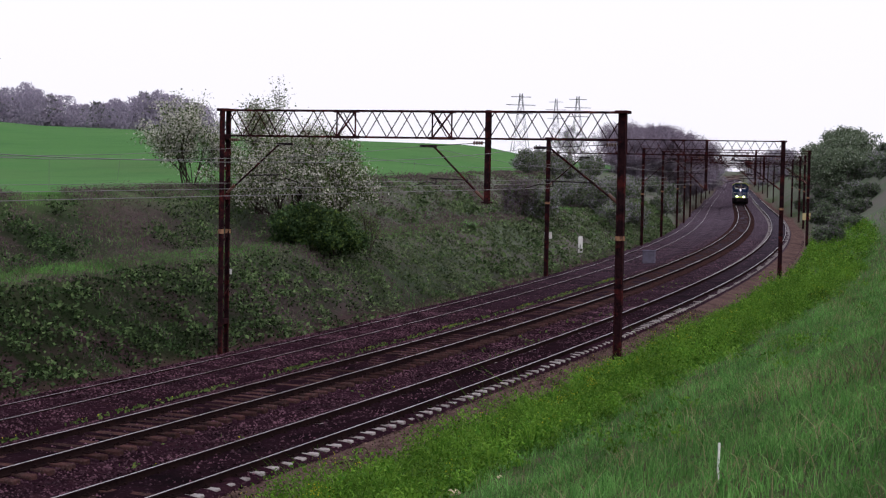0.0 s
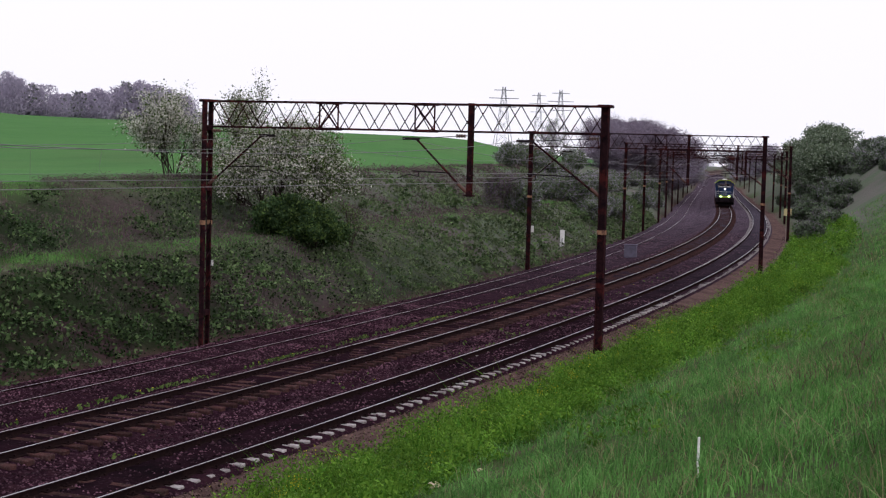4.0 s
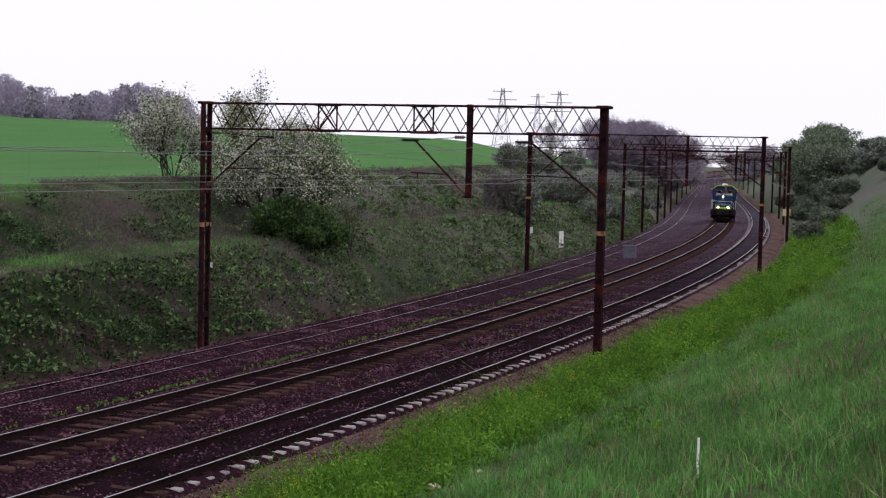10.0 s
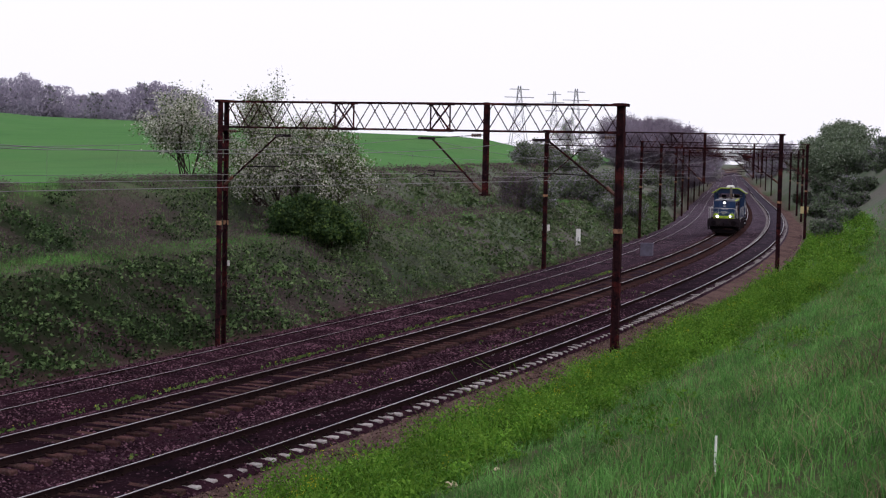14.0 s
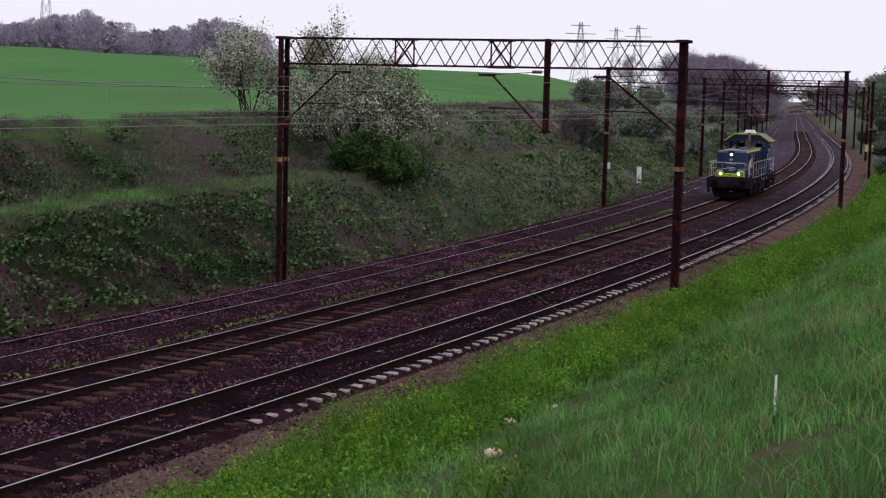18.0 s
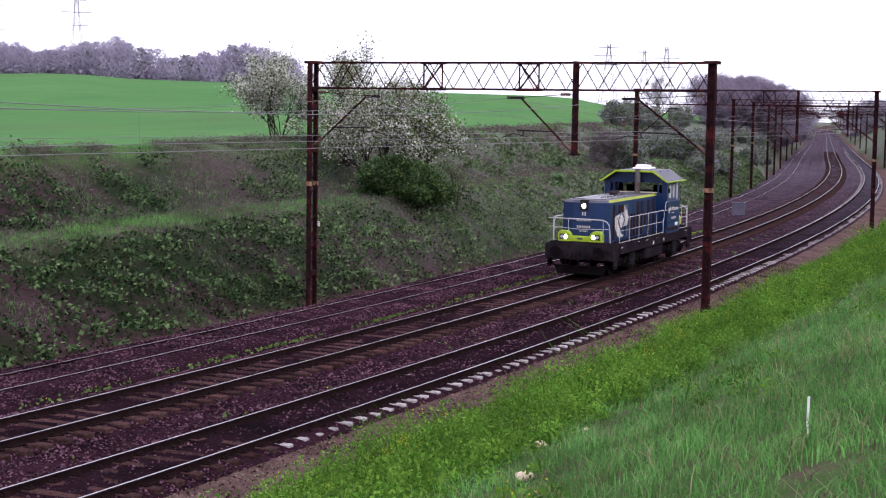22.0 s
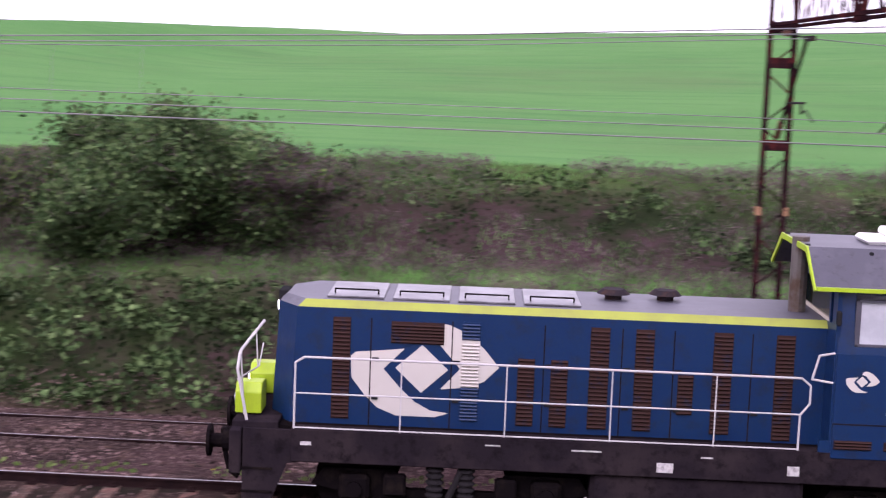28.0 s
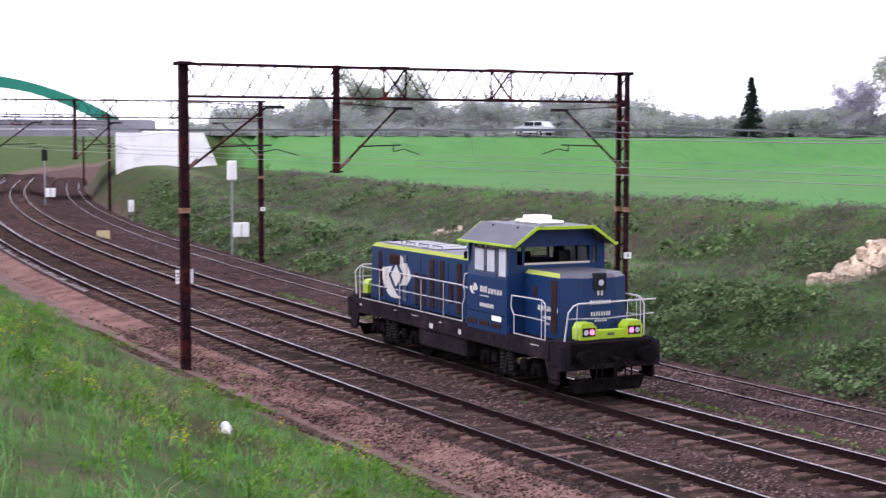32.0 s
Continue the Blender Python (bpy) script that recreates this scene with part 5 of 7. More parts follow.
def bank_scrub():
    """Brambles, dry stems and grass over the far bank."""
    rg = np.random.default_rng(21)
    groups = []
    for n, s0, s1, big in ((170000, -48, 85, 1.0), (50000, 85, 190, 1.7), (26000, -130, -48, 1.5)):
        p, s, o = scatter(rg, n, s0, s1, 8.0, 23.2)
        f = patch(p, 0.28)
        g = patch(p, 0.9, 7.0)
        low = o < 12.9 + 0.8 * g
        leafy = np.where(low, f + 0.35 * g > -0.42 + 0.3 * smooth(-5, -30, s), f + 0.3 * g > 0.1 + 0.12 * smooth(0, -30, s))
        bench = np.abs(o - 14.3) < 1.1
        lush = leafy & ~bench & (o < 19.6 + 1.2 * f)
        q = p[lush]
        u = rg.random(len(q))
        lift = (0.12 + 1.25 * np.clip(0.5 * f[lush] + 1.0 * g[lush] + 0.22, 0, 1)) * np.where(u < 0.75, 0.72 + 0.28 * u / 0.75, u - 0.5) * np.where(o[lush] < 14, np.clip((13.5 - o[lush]) / 2.6, 0.12, 1), 1.0)
        q = q + np.stack([rg.normal(0, 0.05, len(q)), rg.normal(0, 0.05, len(q)), lift], 1)
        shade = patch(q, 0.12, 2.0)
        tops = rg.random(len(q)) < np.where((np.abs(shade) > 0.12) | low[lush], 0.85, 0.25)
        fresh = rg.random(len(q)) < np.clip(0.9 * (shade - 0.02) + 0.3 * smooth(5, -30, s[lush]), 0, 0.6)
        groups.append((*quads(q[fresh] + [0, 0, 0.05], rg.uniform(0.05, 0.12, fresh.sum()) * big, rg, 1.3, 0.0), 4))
        # paler leaves in the west, and past 45 m east as painted haze
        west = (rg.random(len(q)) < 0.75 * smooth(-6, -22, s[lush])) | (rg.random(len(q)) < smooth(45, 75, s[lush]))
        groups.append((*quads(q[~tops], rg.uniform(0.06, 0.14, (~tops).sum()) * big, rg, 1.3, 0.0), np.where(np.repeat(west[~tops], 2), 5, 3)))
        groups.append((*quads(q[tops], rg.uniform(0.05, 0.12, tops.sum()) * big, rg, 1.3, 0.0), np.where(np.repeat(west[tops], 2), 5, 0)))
        # sprays of paler leaves, a highlight put into their colour
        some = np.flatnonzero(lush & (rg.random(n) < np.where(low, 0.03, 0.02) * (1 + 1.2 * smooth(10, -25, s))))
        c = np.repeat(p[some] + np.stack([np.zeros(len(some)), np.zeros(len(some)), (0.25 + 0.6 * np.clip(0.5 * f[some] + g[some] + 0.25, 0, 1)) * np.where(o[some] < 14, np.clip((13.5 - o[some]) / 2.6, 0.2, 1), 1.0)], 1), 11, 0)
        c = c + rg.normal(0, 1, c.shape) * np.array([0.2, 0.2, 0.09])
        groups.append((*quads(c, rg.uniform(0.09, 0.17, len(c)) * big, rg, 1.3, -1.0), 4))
        dry = ~leafy & (rg.random(n) < 0.75)
        d = np.repeat(p[dry], 2, 0)
        d = d + np.stack([rg.normal(0, 0.12, len(d)), rg.normal(0, 0.12, len(d)), 0.04 + rg.random(len(d)) ** 2 * (0.25 + 0.5 * np.clip(patch(d, 0.7, 3.0), 0, 1))], 1)
        groups.append((*quads(d, 0.022 * big, rg, 11.0, 0.1), 1))
        stray = dry & (rg.random(n) < 0.35)
        groups.append((*quads(p[stray] + [0, 0, 0.1], rg.uniform(0.05, 0.11, stray.sum()) * big, rg, 1.3), 5))
        wet = (bench | (o > 20.4) | (~leafy & (rg.random(n) < 0.4 + 0.5 * smooth(5, -20, s))))
        groups.append((*blades(p[wet], rg.uniform(0.12, 0.4, wet.sum()) * np.where(o[wet] > 19.0, 0.5, 1.0), 0.016 * big, rg, 0.4), 2))
    # the grassy bench halfway up
    p, s, o = scatter(rg, 26000, -48, 95, 13.2, 15.6)
    f = patch(p, 0.35, 4.0)
    keep = rg.random(len(p)) < np.exp(-((o - 14.3 - 0.5 * f) / 0.75) ** 2)
    p, f = p[keep], f[keep]
    green = f + rg.normal(0, 0.2, len(p)) > -0.1
    groups.append((*blades(p[green], rg.uniform(0.1, 0.3, green.sum()), 0.02, rg, 0.5), 2))
    groups.append((*blades(p[~green], rg.uniform(0.15, 0.4, (~green).sum()), 0.016, rg, 0.5), 6))
    v, t, m = merge(*groups)
    tagged(new("bank_scrub", cloud("bank_scrub", v, t, [BRAMBLE, TWIG, GRASS, SHRUB, BRAMBLE_TOP, PALE_SCRUB, STRAW], m)), "dark brambles, dry purple stems and grass on the cutting bank", "scrub", kind="stuff")


def near_bank():
    """Grass up to the camera and leafy weeds along the foot of the near bank."""
    rg = np.random.default_rng(22)
    groups = []
    for n, s0, s1, o0, o1, big in ((260000, 3, 62, -24.0, -7.2, 0.62), (30000, 62, 150, -19, -7.2, 1.8), (110000, -60, -9, -23.5, -7.2, 0.8), (9000, -120, -60, -20, -7.5, 1.8)):
        p, s, o = scatter(rg, n, s0, s1, o0, o1)
        f = patch(p, 0.5, 3.0)
        g = patch(p, 1.7, 5.0)
        trail = np.exp(-((o + 13.3 + 0.7 * f) / 0.45) ** 2) * (s > 0)
        keep = rg.random(n) < np.where(s > 0, np.clip(0.85 + 1.0 * f + 0.7 * g, 0.2, 1), np.clip(0.5 + 1.5 * f + 0.9 * g, 0.22, 1)) * smooth(-7.0 - 1.6 * (s < 0), -8.2 - 1.6 * (s < 0), o + f) * (1 - 0.8 * trail)
        p, f, g, o, s = p[keep], f[keep], g[keep], o[keep], s[keep]
        h = rg.uniform(0.08, 0.23, len(p)) * np.clip(1 + 0.8 * f + 1.3 * g, 0.4, 2.0)
        dry = rg.random(len(p)) < np.where(s < 0, np.clip(0.3 - 1.6 * f, 0.1, 0.7), 0.04)
        pale = ~dry & (rg.random(len(p)) < np.clip(0.05 + 0.5 * f, 0.02, 0.3))
        fresh = ~dry & ~pale
        groups.append((*blades(p[fresh], h[fresh], 0.017 * big, rg, 0.45), 0))
        groups.append((*blades(p[pale], h[pale] * 1.15, 0.015 * big, rg, 0.55), 4))
        groups.append((*blades(p[dry], h[dry] * 1.1, 0.012 * big, rg, 0.5), 1))
    # leafy weeds in rounded clumps, thickest along the foot of the bank
    for n, s0, s1, o0, o1, tall, k in ((2300, 9, 75, -12.9, -7.5, 0.74, 190), (420, 75, 150, -12.5, -7.4, 0.8, 90), (900, -60, -11, -19.0, -8.0, 0.3, 60), (160, 10, 60, -16.5, -12.6, 0.3, 70)):
        p, s, o = scatter(rg, n, s0, s1, o0, o1)
        f = patch(p, 0.4, 9.0)
        keep = f > (-0.3 if k > 80 else 0.05)
        p, f, o = p[keep], f[keep], o[keep]
        edge = np.clip(1.25 - np.abs(o - (o0 + o1) / 2) / (o1 - o0), 0.5, 1.0)
        h = tall * np.clip(0.75 + 1.1 * f, 0.3, 1.4) * rg.uniform(0.45, 1.35, len(p)) * edge
        r = h * rg.uniform(0.45, 0.75, len(p)) + 0.08
        way = rg.normal(size=(len(p) * k, 3))
        way[:, 2] = np.abs(way[:, 2])
        way /= np.linalg.norm(way, axis=1)[:, None]
        shell = (0.55 + 0.5 * rg.random(len(way)) ** 0.6)[:, None]
        c = np.repeat(p, k, 0) + way * shell * np.stack([np.repeat(r, k), np.repeat(r, k), np.repeat(h, k)], 1)
        groups.append((*quads(c, rg.uniform(0.018, 0.046, len(c)) * (2.0 if k == 90 else 1.0), rg, 1.9, 0.25), 2))
        groups.append((*blades(np.repeat(p, 4, 0), np.repeat(h, 4) * rg.uniform(0.9, 1.35, len(p) * 4), 0.02, rg, 0.3), 2))
        tip = rg.random(len(p)) < (0.06 if s0 > 0 else 0.0)
        q = np.repeat(p[tip] + np.stack([0 * h[tip], 0 * h[tip], h[tip] * 1.02], 1), 14, 0)
        groups.append((*quads(q + rg.normal(0, 1, q.shape) * [0.14, 0.14, 0.05], 0.024, rg, 1.2), 3))
    # yellow flower heads, mostly west of the camera
    for n, s0, s1, o0, o1 in ((75, -45, -12, -19.5, -15.0), (30, -45, -16, -15.0, -12.0), (22, 15, 45, -12, -9)):
        p, s, o = scatter(rg, n, s0, s1, o0, o1)
        h = rg.uniform(0.4, 0.75, n)
        groups.append((*blades(np.repeat(p, 5, 0) + rg.normal(0, 0.05, (n * 5, 3)) * [1, 1, 0], np.repeat(h, 5), 0.018, rg, 0.16), 2))
        c = np.repeat(p + np.stack([np.zeros(n), np.zeros(n), h], 1), 22, 0) + rg.normal(0, 0.05, (n * 22, 3))
        groups.append((*quads(c, 0.024, rg, 1.1), 3))
    v, t, m = merge(*groups)
    tagged(new("bank_grass", cloud("bank_grass", v, t, [GRASS, STRAW, WEED, FLOWER, PALE_STRAW], m)), "fresh green grass and leafy yellow-green weeds on the near bank", "grass", kind="stuff")
    # weeds among the tracks
    groups = []
    for n, o0, o1, h1 in ((4600, 1.7, 2.9, 0.12), (1300, -3.0, -1.7, 0.07), (900, -6.9, -6.2, 0.15)):
        p, s, o = scatter(rg, n, -60, 90, o0, o1)
        f = patch(p, 0.7, 5.0)
        keep = f > (-0.05 if o0 > 0 else 0.22)
        p, o = p[keep], o[keep]
        p[:, 2] = np.interp(o, [-6.9, -5.9, -3.0, -2.3, -1.8, 1.3, 1.8, 2.6, 3.2], [-0.5, -0.24, -0.2, -0.3, -0.22, -0.2, -0.26, -0.5, -0.65])
        groups.append((*quads(p + [0, 0, 0.05] + rg.uniform(0, 1, (len(p), 3)) * [0.05, 0.05, h1], rg.uniform(0.04, 0.09, len(p)), rg, 1.6, 0.3), 0))
        few = rg.random(len(p)) < 0.1
        groups.append((*quads(p[few] + [0, 0, h1 + 0.04], 0.04, rg, 1.0), 1))
    v, t, m = merge(*groups)
    tagged(new("track_weeds", cloud("track_weeds", v, t, [SPRING, FLOWER], m)), "low green weeds with yellow flowers between the tracks", "weeds", kind="stuff")
    # dry twiggy tangle and straw in patches
    groups = []
    for s0, o0, n in ((20.5, -18.2, 110), (24, -17.6, 80), (-24, -13.5, 420), (-30, -11.5, 300), (-20, -13.2, 300), (-36, -12.0, 240)):
        p, s, o = scatter(rg, n, s0 - 1.6, s0 + 1.6, o0 - 0.9, o0 + 0.9)
        groups.append((*blades(p, rg.uniform(0.15, 0.45, n), 0.012, rg, 1.2), 0))
    v, t, m = merge(*groups)
    tagged(new("dry_tangle", cloud("dry_tangle", v, t, [STRAW], m)), "dry brown stems lying in the grass of the bank", "dry stems", kind="stuff")


bank_scrub()
near_bank()


def limbs(rg, height_m, spread, stems, fork=3, levels=3, first=0.25, upright=0.7):
    """Segments (a, b, r1, r2) of a trunk with limbs, and the tips of the last twigs."""
    out, tips = [], []

    def grow(p, d, length, r, level):
        q = p + d * length
        mid = p + d * length * 0.5 + Vector(rg.normal(0, 0.04, 3)) * length
        out.append((p, mid, r, r * 0.82))
        out.append((mid, q, r * 0.82, r * 0.62))
        if level == 0:
            tips.append(q)
            tips.append(mid)
            return
        for k in range(fork + (2 if level == levels else 0)):
            side = Vector(rg.normal(0, 1, 3))
            nd = (d * upright + side.normalized() * spread * 0.75 + Vector((0, 0, 0.18))).normalized()
            at = p.lerp(q, rg.uniform(0.12 if level == levels else 0.45, 1.0))
            grow(at, nd, length * rg.uniform(0.5, 0.8), r * 0.55, level - 1)
        tips.append(q)

    for k in range(stems):
        base = Vector((rg.normal(0, 0.25 * (stems > 1)), rg.normal(0, 0.25 * (stems > 1)), -0.3))
        d = Vector((rg.normal(0, 0.22), rg.normal(0, 0.22), 1)).normalized()
        grow(base, d, height_m * 0.42 + 0.3, height_m * 0.018 / (stems ** 0.35), levels)
    return out, tips


def limb_mesh(name, segs, mat, sides=5):
    verts, faces = [], []
    for a, b, r1, r2 in segs:
        d = (b - a)
        if d.length < 1e-4:
            continue
        u = d.orthogonal().normalized()
        w = d.normalized().cross(u)
        k = len(verts)
        for p, r in ((a, r1), (b, r2)):
            for i in range(sides):
                t = 2 * math.pi * i / sides
                verts.append(p + (u * math.cos(t) + w * math.sin(t)) * r)
        for i in range(sides):
            j = (i + 1) % sides
            faces.append((k + i, k + j, k + sides + j, k + sides + i))
    return mesh_of(name, verts, faces, mat)


def tree(name, x, y, height_m, width, seed, crown, label, category, stems=1, leaf=0.09, per_tip=10, levels=3, spread=0.8, group="", low=None, ball=0.22, z=None):
    """crown: rows of (material, share)."""
    rg = np.random.default_rng(seed)
    t = thing(name, pose(x, y, (ground_z(x, y) if z is None else z), 0, 0, 0), label, category, group)
    hazy = any(mat in (HAZE_TWIG, HAZE_LEAF, POPLAR_LEAF, FAR_TWIG) for mat, share in crown)
    bark = FAR_BARK if hazy else BARK
    segs, tips = limbs(rg, height_m, spread, stems, levels=levels)
    pts = np.array([tuple(p) for p in tips])
    top, wide = pts[:, 2].max(), np.percentile(np.hypot(pts[:, 0], pts[:, 1]), 92)
    kz, kw = height_m / top, (width / 2) / wide
    fit = lambda p: Vector((p.x * kw, p.y * kw, p.z * kz if p.z > 0 else p.z))
    segs = [(fit(a), fit(b), r1, r2) for a, b, r1, r2 in segs]
    part("trunk", limb_mesh("trunk", [q for q in segs if q[2] > height_m * 0.006], bark), None, t)
    part("branchwork", limb_mesh("branchwork", [q for q in segs if q[2] <= height_m * 0.006], bark, 3), None, t)
    pts = pts * [kw, kw, kz]
    mats, groups = [], []
    for i, (mat, share) in enumerate(crown):
        c = np.repeat(pts, max(1, int(per_tip * share * 1.5)), 0)
        c = c + rg.normal(0, 1, c.shape) * ball * np.array([1, 1, 0.8]) * (height_m / 5) ** 0.5
        c[:, 2] = np.maximum(c[:, 2], 0.05)
        if mat in (TWIG, FAR_TWIG, HAZE_TWIG):
            groups.append((*quads(c, 0.018 * (leaf / 0.09), rg, 26.0, 0.35), i))
        else:
            groups.append((*quads(c, leaf * rg.uniform(0.6, 1.3, len(c)), rg, 1.4), i))
        mats.append(mat)
    v, q, m = merge(*groups)
    part("crown", cloud("crown", v, q, mats, m), None, t)
    return t


def at(az, d):
    return d * math.sin(radians(az)), d * math.cos(radians(az))


WHITE_TREE = "blossoming white wild plum tree at the edge of the field"
tree("blossom_tree", *at(55.6, 86), 4.9, 4.8, 31, [(BLOSSOM, 1.4), (SPRING, 0.7), (TWIG, 0.25)], WHITE_TREE, "tree", 4, 0.085, 13, group="blossoming trees by the field", ball=0.25)
tree("blossom_tree", *at(58.1, 84), 7.2, 4.2, 32, [(BLOSSOM, 0.9), (SPRING, 0.9), (TWIG, 0.35)], WHITE_TREE, "tree", 3, 0.085, 14, group="blossoming trees by the field", ball=0.25)
tree("blossom_tree", *at(59.3, 80), 6.3, 5.0, 33, [(BLOSSOM, 1.3), (SPRING, 1.0), (TWIG, 0.3)], WHITE_TREE, "tree", 3, 0.085, 14, group="blossoming trees by the field", ball=0.25)
tree("blossom_tree", *at(60.7, 79), 5.5, 3.8, 34, [(BLOSSOM, 0.9), (SPRING, 1.2), (TWIG, 0.3)], WHITE_TREE, "tree", 3, 0.085, 13, group="blossoming trees by the field", ball=0.25)
tree("green_bush", *at(60.6, 76), 2.1, 2.5, 35, [(SPRING, 0.7), (SHRUB, 1.3)], "dense green bush below the blossoming trees", "bush", 6, 0.11, 22, ball=0.3)
tree("green_bush", *at(59.5, 77), 2.0, 2.4, 36, [(SHRUB, 1.6), (SPRING, 0.4)], "dense dark green bush below the blossoming trees", "bush", 6, 0.11, 20, ball=0.3)
tree("sapling", *at(62.1, 80), 2.6, 1.1, 37, [(SPRING, 0.35), (TWIG, 0.3)], "thin sapling with few leaves on the bank", "sapling", 1, 0.06, 8)
tree("bare_bush", *at(67.64, 118), 3.2, 2.8, 38, [(TWIG, 0.6), (FAR_TWIG, 0.6), (SPRING, 0.25)], "nearly bare grey-brown bush on the bank", "bush", 5, 0.09, 12)
tree("thorn_tree", *at(38.3, 57), 4.7, 2.9, 39, [(THORN, 1.5), (TWIG, 0.35)], "sparse thorn tree with young yellow-green leaves", "tree", 2, 0.07, 9, ball=0.2)
tree("bare_bush", *at(36.4, 56), 1.6, 2.6, 40, [(FAR_TWIG, 0.2), (TWIG, 0.2), (SHRUB, 0.1)], "low purple-brown bush at the foot of a thorn tree", "bush", 5, 0.08, 12)
tree("small_bush", *at(41.6, 58), 1.2, 1.2, 41, [(TWIG, 0.5), (SPRING, 0.4)], "small half-bare bush at the edge of the field", "bush", 3, 0.06, 10, levels=2)
tree("hawthorn_bush", *at(-12.5, 38.6), 3.8, 5.6, 42, [(SHRUB, 0.5), (BRAMBLE_TOP, 1.5), (TWIG, 0.15)], "large rounded green hawthorn bush on the bank", "bush", 7, 0.1, 30, ball=0.4, z=1.1)
tree("purple_bush", *at(-7.3, 38.4), 2.0, 3.0, 43, [(TWIG, 0.7), (SHRUB, 0.3), (SPRING, 0.2)], "purple-brown half-bare bush beside a green bush", "bush", 6, 0.08, 14, z=2.2)
tree("purple_bush", *at(-17.5, 38.8), 1.7, 2.4, 44, [(TWIG, 0.5), (SHRUB, 0.3), (SPRING, 0.3)], "purple-brown half-bare bush beside a green bush", "bush", 5, 0.08, 14, z=2.2)
tree("bare_sapling", *at(-42.3, 58), 2.8, 1.9, 45, [(HAZE_TWIG, 0.5)], "bare grey sapling at the edge of the field", "sapling", 1, 0.06, 6)


def spruce(x, y, height_m, seed, label):
    rg = np.random.default_rng(seed)
    t = thing("spruce", pose(x, y, ground_z(x, y)), label, "tree", "spruces by the road")
    part("trunk", rod(bmesh.new(), (0, 0, -0.3), (0, 0, height_m), 0.16, 7, 0.02), BARK, t)
    pts = []
    z = height_m * 0.08
    while z < height_m:
        r = 0.31 * (height_m - z) * rg.uniform(0.75, 1.1) + 0.08
        for k in range(9):
            a = rg.uniform(0, 6.283)
            for f in np.linspace(0.15, 1, 10):
                pts.append((r * f * math.cos(a), r * f * math.sin(a), z - 0.22 * r * f + rg.normal(0, 0.04)))
        z += 0.26
    c = np.repeat(np.array(pts), 3, 0) + rg.normal(0, 0.09, (len(pts) * 3, 3))
    part("crown", cloud("crown", *quads(c, 0.14, rg, 1.8), NEEDLE), None, t)


spruce(*at(-48.25, 170), 8.5, 51, "dark green spruce standing by the road")
spruce(*at(-46.8, 180), 2.9, 52, "small dark green spruce standing by the road")

# poplars and shrubs beyond the field, haze put into their leaf colours
POPLAR = [(-43.0, 12.5), (-41.9, 14.5), (-40.9, 13.6), (-39.9, 14.4), (-38.9, 13.0), (-37.8, 13.6), (-36.7, 13.9), (-35.4, 12.6), (-34.0, 13.0), (-32.4, 11.6), (-30.6, 10.8), (-29.2, 9.6)]
rnd = random.Random(8)
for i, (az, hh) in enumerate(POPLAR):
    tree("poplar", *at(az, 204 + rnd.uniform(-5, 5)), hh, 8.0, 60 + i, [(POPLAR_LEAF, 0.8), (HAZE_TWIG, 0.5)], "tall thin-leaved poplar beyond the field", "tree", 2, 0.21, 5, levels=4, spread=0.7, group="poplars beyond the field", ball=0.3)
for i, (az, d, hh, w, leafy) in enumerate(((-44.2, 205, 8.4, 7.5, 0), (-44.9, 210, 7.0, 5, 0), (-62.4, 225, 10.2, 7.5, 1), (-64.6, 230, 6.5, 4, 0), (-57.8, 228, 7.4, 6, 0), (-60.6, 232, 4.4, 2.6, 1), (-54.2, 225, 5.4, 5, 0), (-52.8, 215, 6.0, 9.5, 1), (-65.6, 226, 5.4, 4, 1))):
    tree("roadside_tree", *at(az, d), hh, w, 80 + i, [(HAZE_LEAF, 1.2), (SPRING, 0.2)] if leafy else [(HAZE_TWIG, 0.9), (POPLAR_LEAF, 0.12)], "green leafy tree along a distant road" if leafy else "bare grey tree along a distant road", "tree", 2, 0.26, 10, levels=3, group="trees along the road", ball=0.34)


def bush_row(name, rows, seed, crown, label, category, group, size=(1.6, 3.0), leaf=0.16, z_up=0.0):
    """Four bushes built once, then copied along rows of places."""
    made = []
    rg = random.Random(seed)
    for i, (x, y) in enumerate(rows):
        if i < 4:
            hh = rg.uniform(*size)
            made.append(tree(name, x, y, hh, hh * rg.uniform(1.1, 1.6), seed + i, crown, label, category, 4, leaf, 12, levels=2, group=group, ball=0.35))
        else:
            o = made[i % 4]
            copy_thing(o, pose(x, y, ground_z(x, y) + z_up, 0, 0, rg.uniform(0, 360)))


rg = random.Random(14)
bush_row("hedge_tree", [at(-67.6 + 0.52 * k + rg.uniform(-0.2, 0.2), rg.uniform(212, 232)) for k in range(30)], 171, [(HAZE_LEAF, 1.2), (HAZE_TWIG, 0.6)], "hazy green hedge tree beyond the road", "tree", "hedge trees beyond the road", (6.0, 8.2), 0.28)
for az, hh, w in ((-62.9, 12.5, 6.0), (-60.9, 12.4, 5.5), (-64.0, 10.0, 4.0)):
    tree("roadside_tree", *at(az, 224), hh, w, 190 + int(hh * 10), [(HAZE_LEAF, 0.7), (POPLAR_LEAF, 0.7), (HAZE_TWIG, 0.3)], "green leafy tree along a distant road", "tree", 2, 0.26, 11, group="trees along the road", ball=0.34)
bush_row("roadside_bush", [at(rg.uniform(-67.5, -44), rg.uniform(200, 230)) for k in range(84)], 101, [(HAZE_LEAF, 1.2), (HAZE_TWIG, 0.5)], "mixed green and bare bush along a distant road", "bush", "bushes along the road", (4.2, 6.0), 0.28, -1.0)
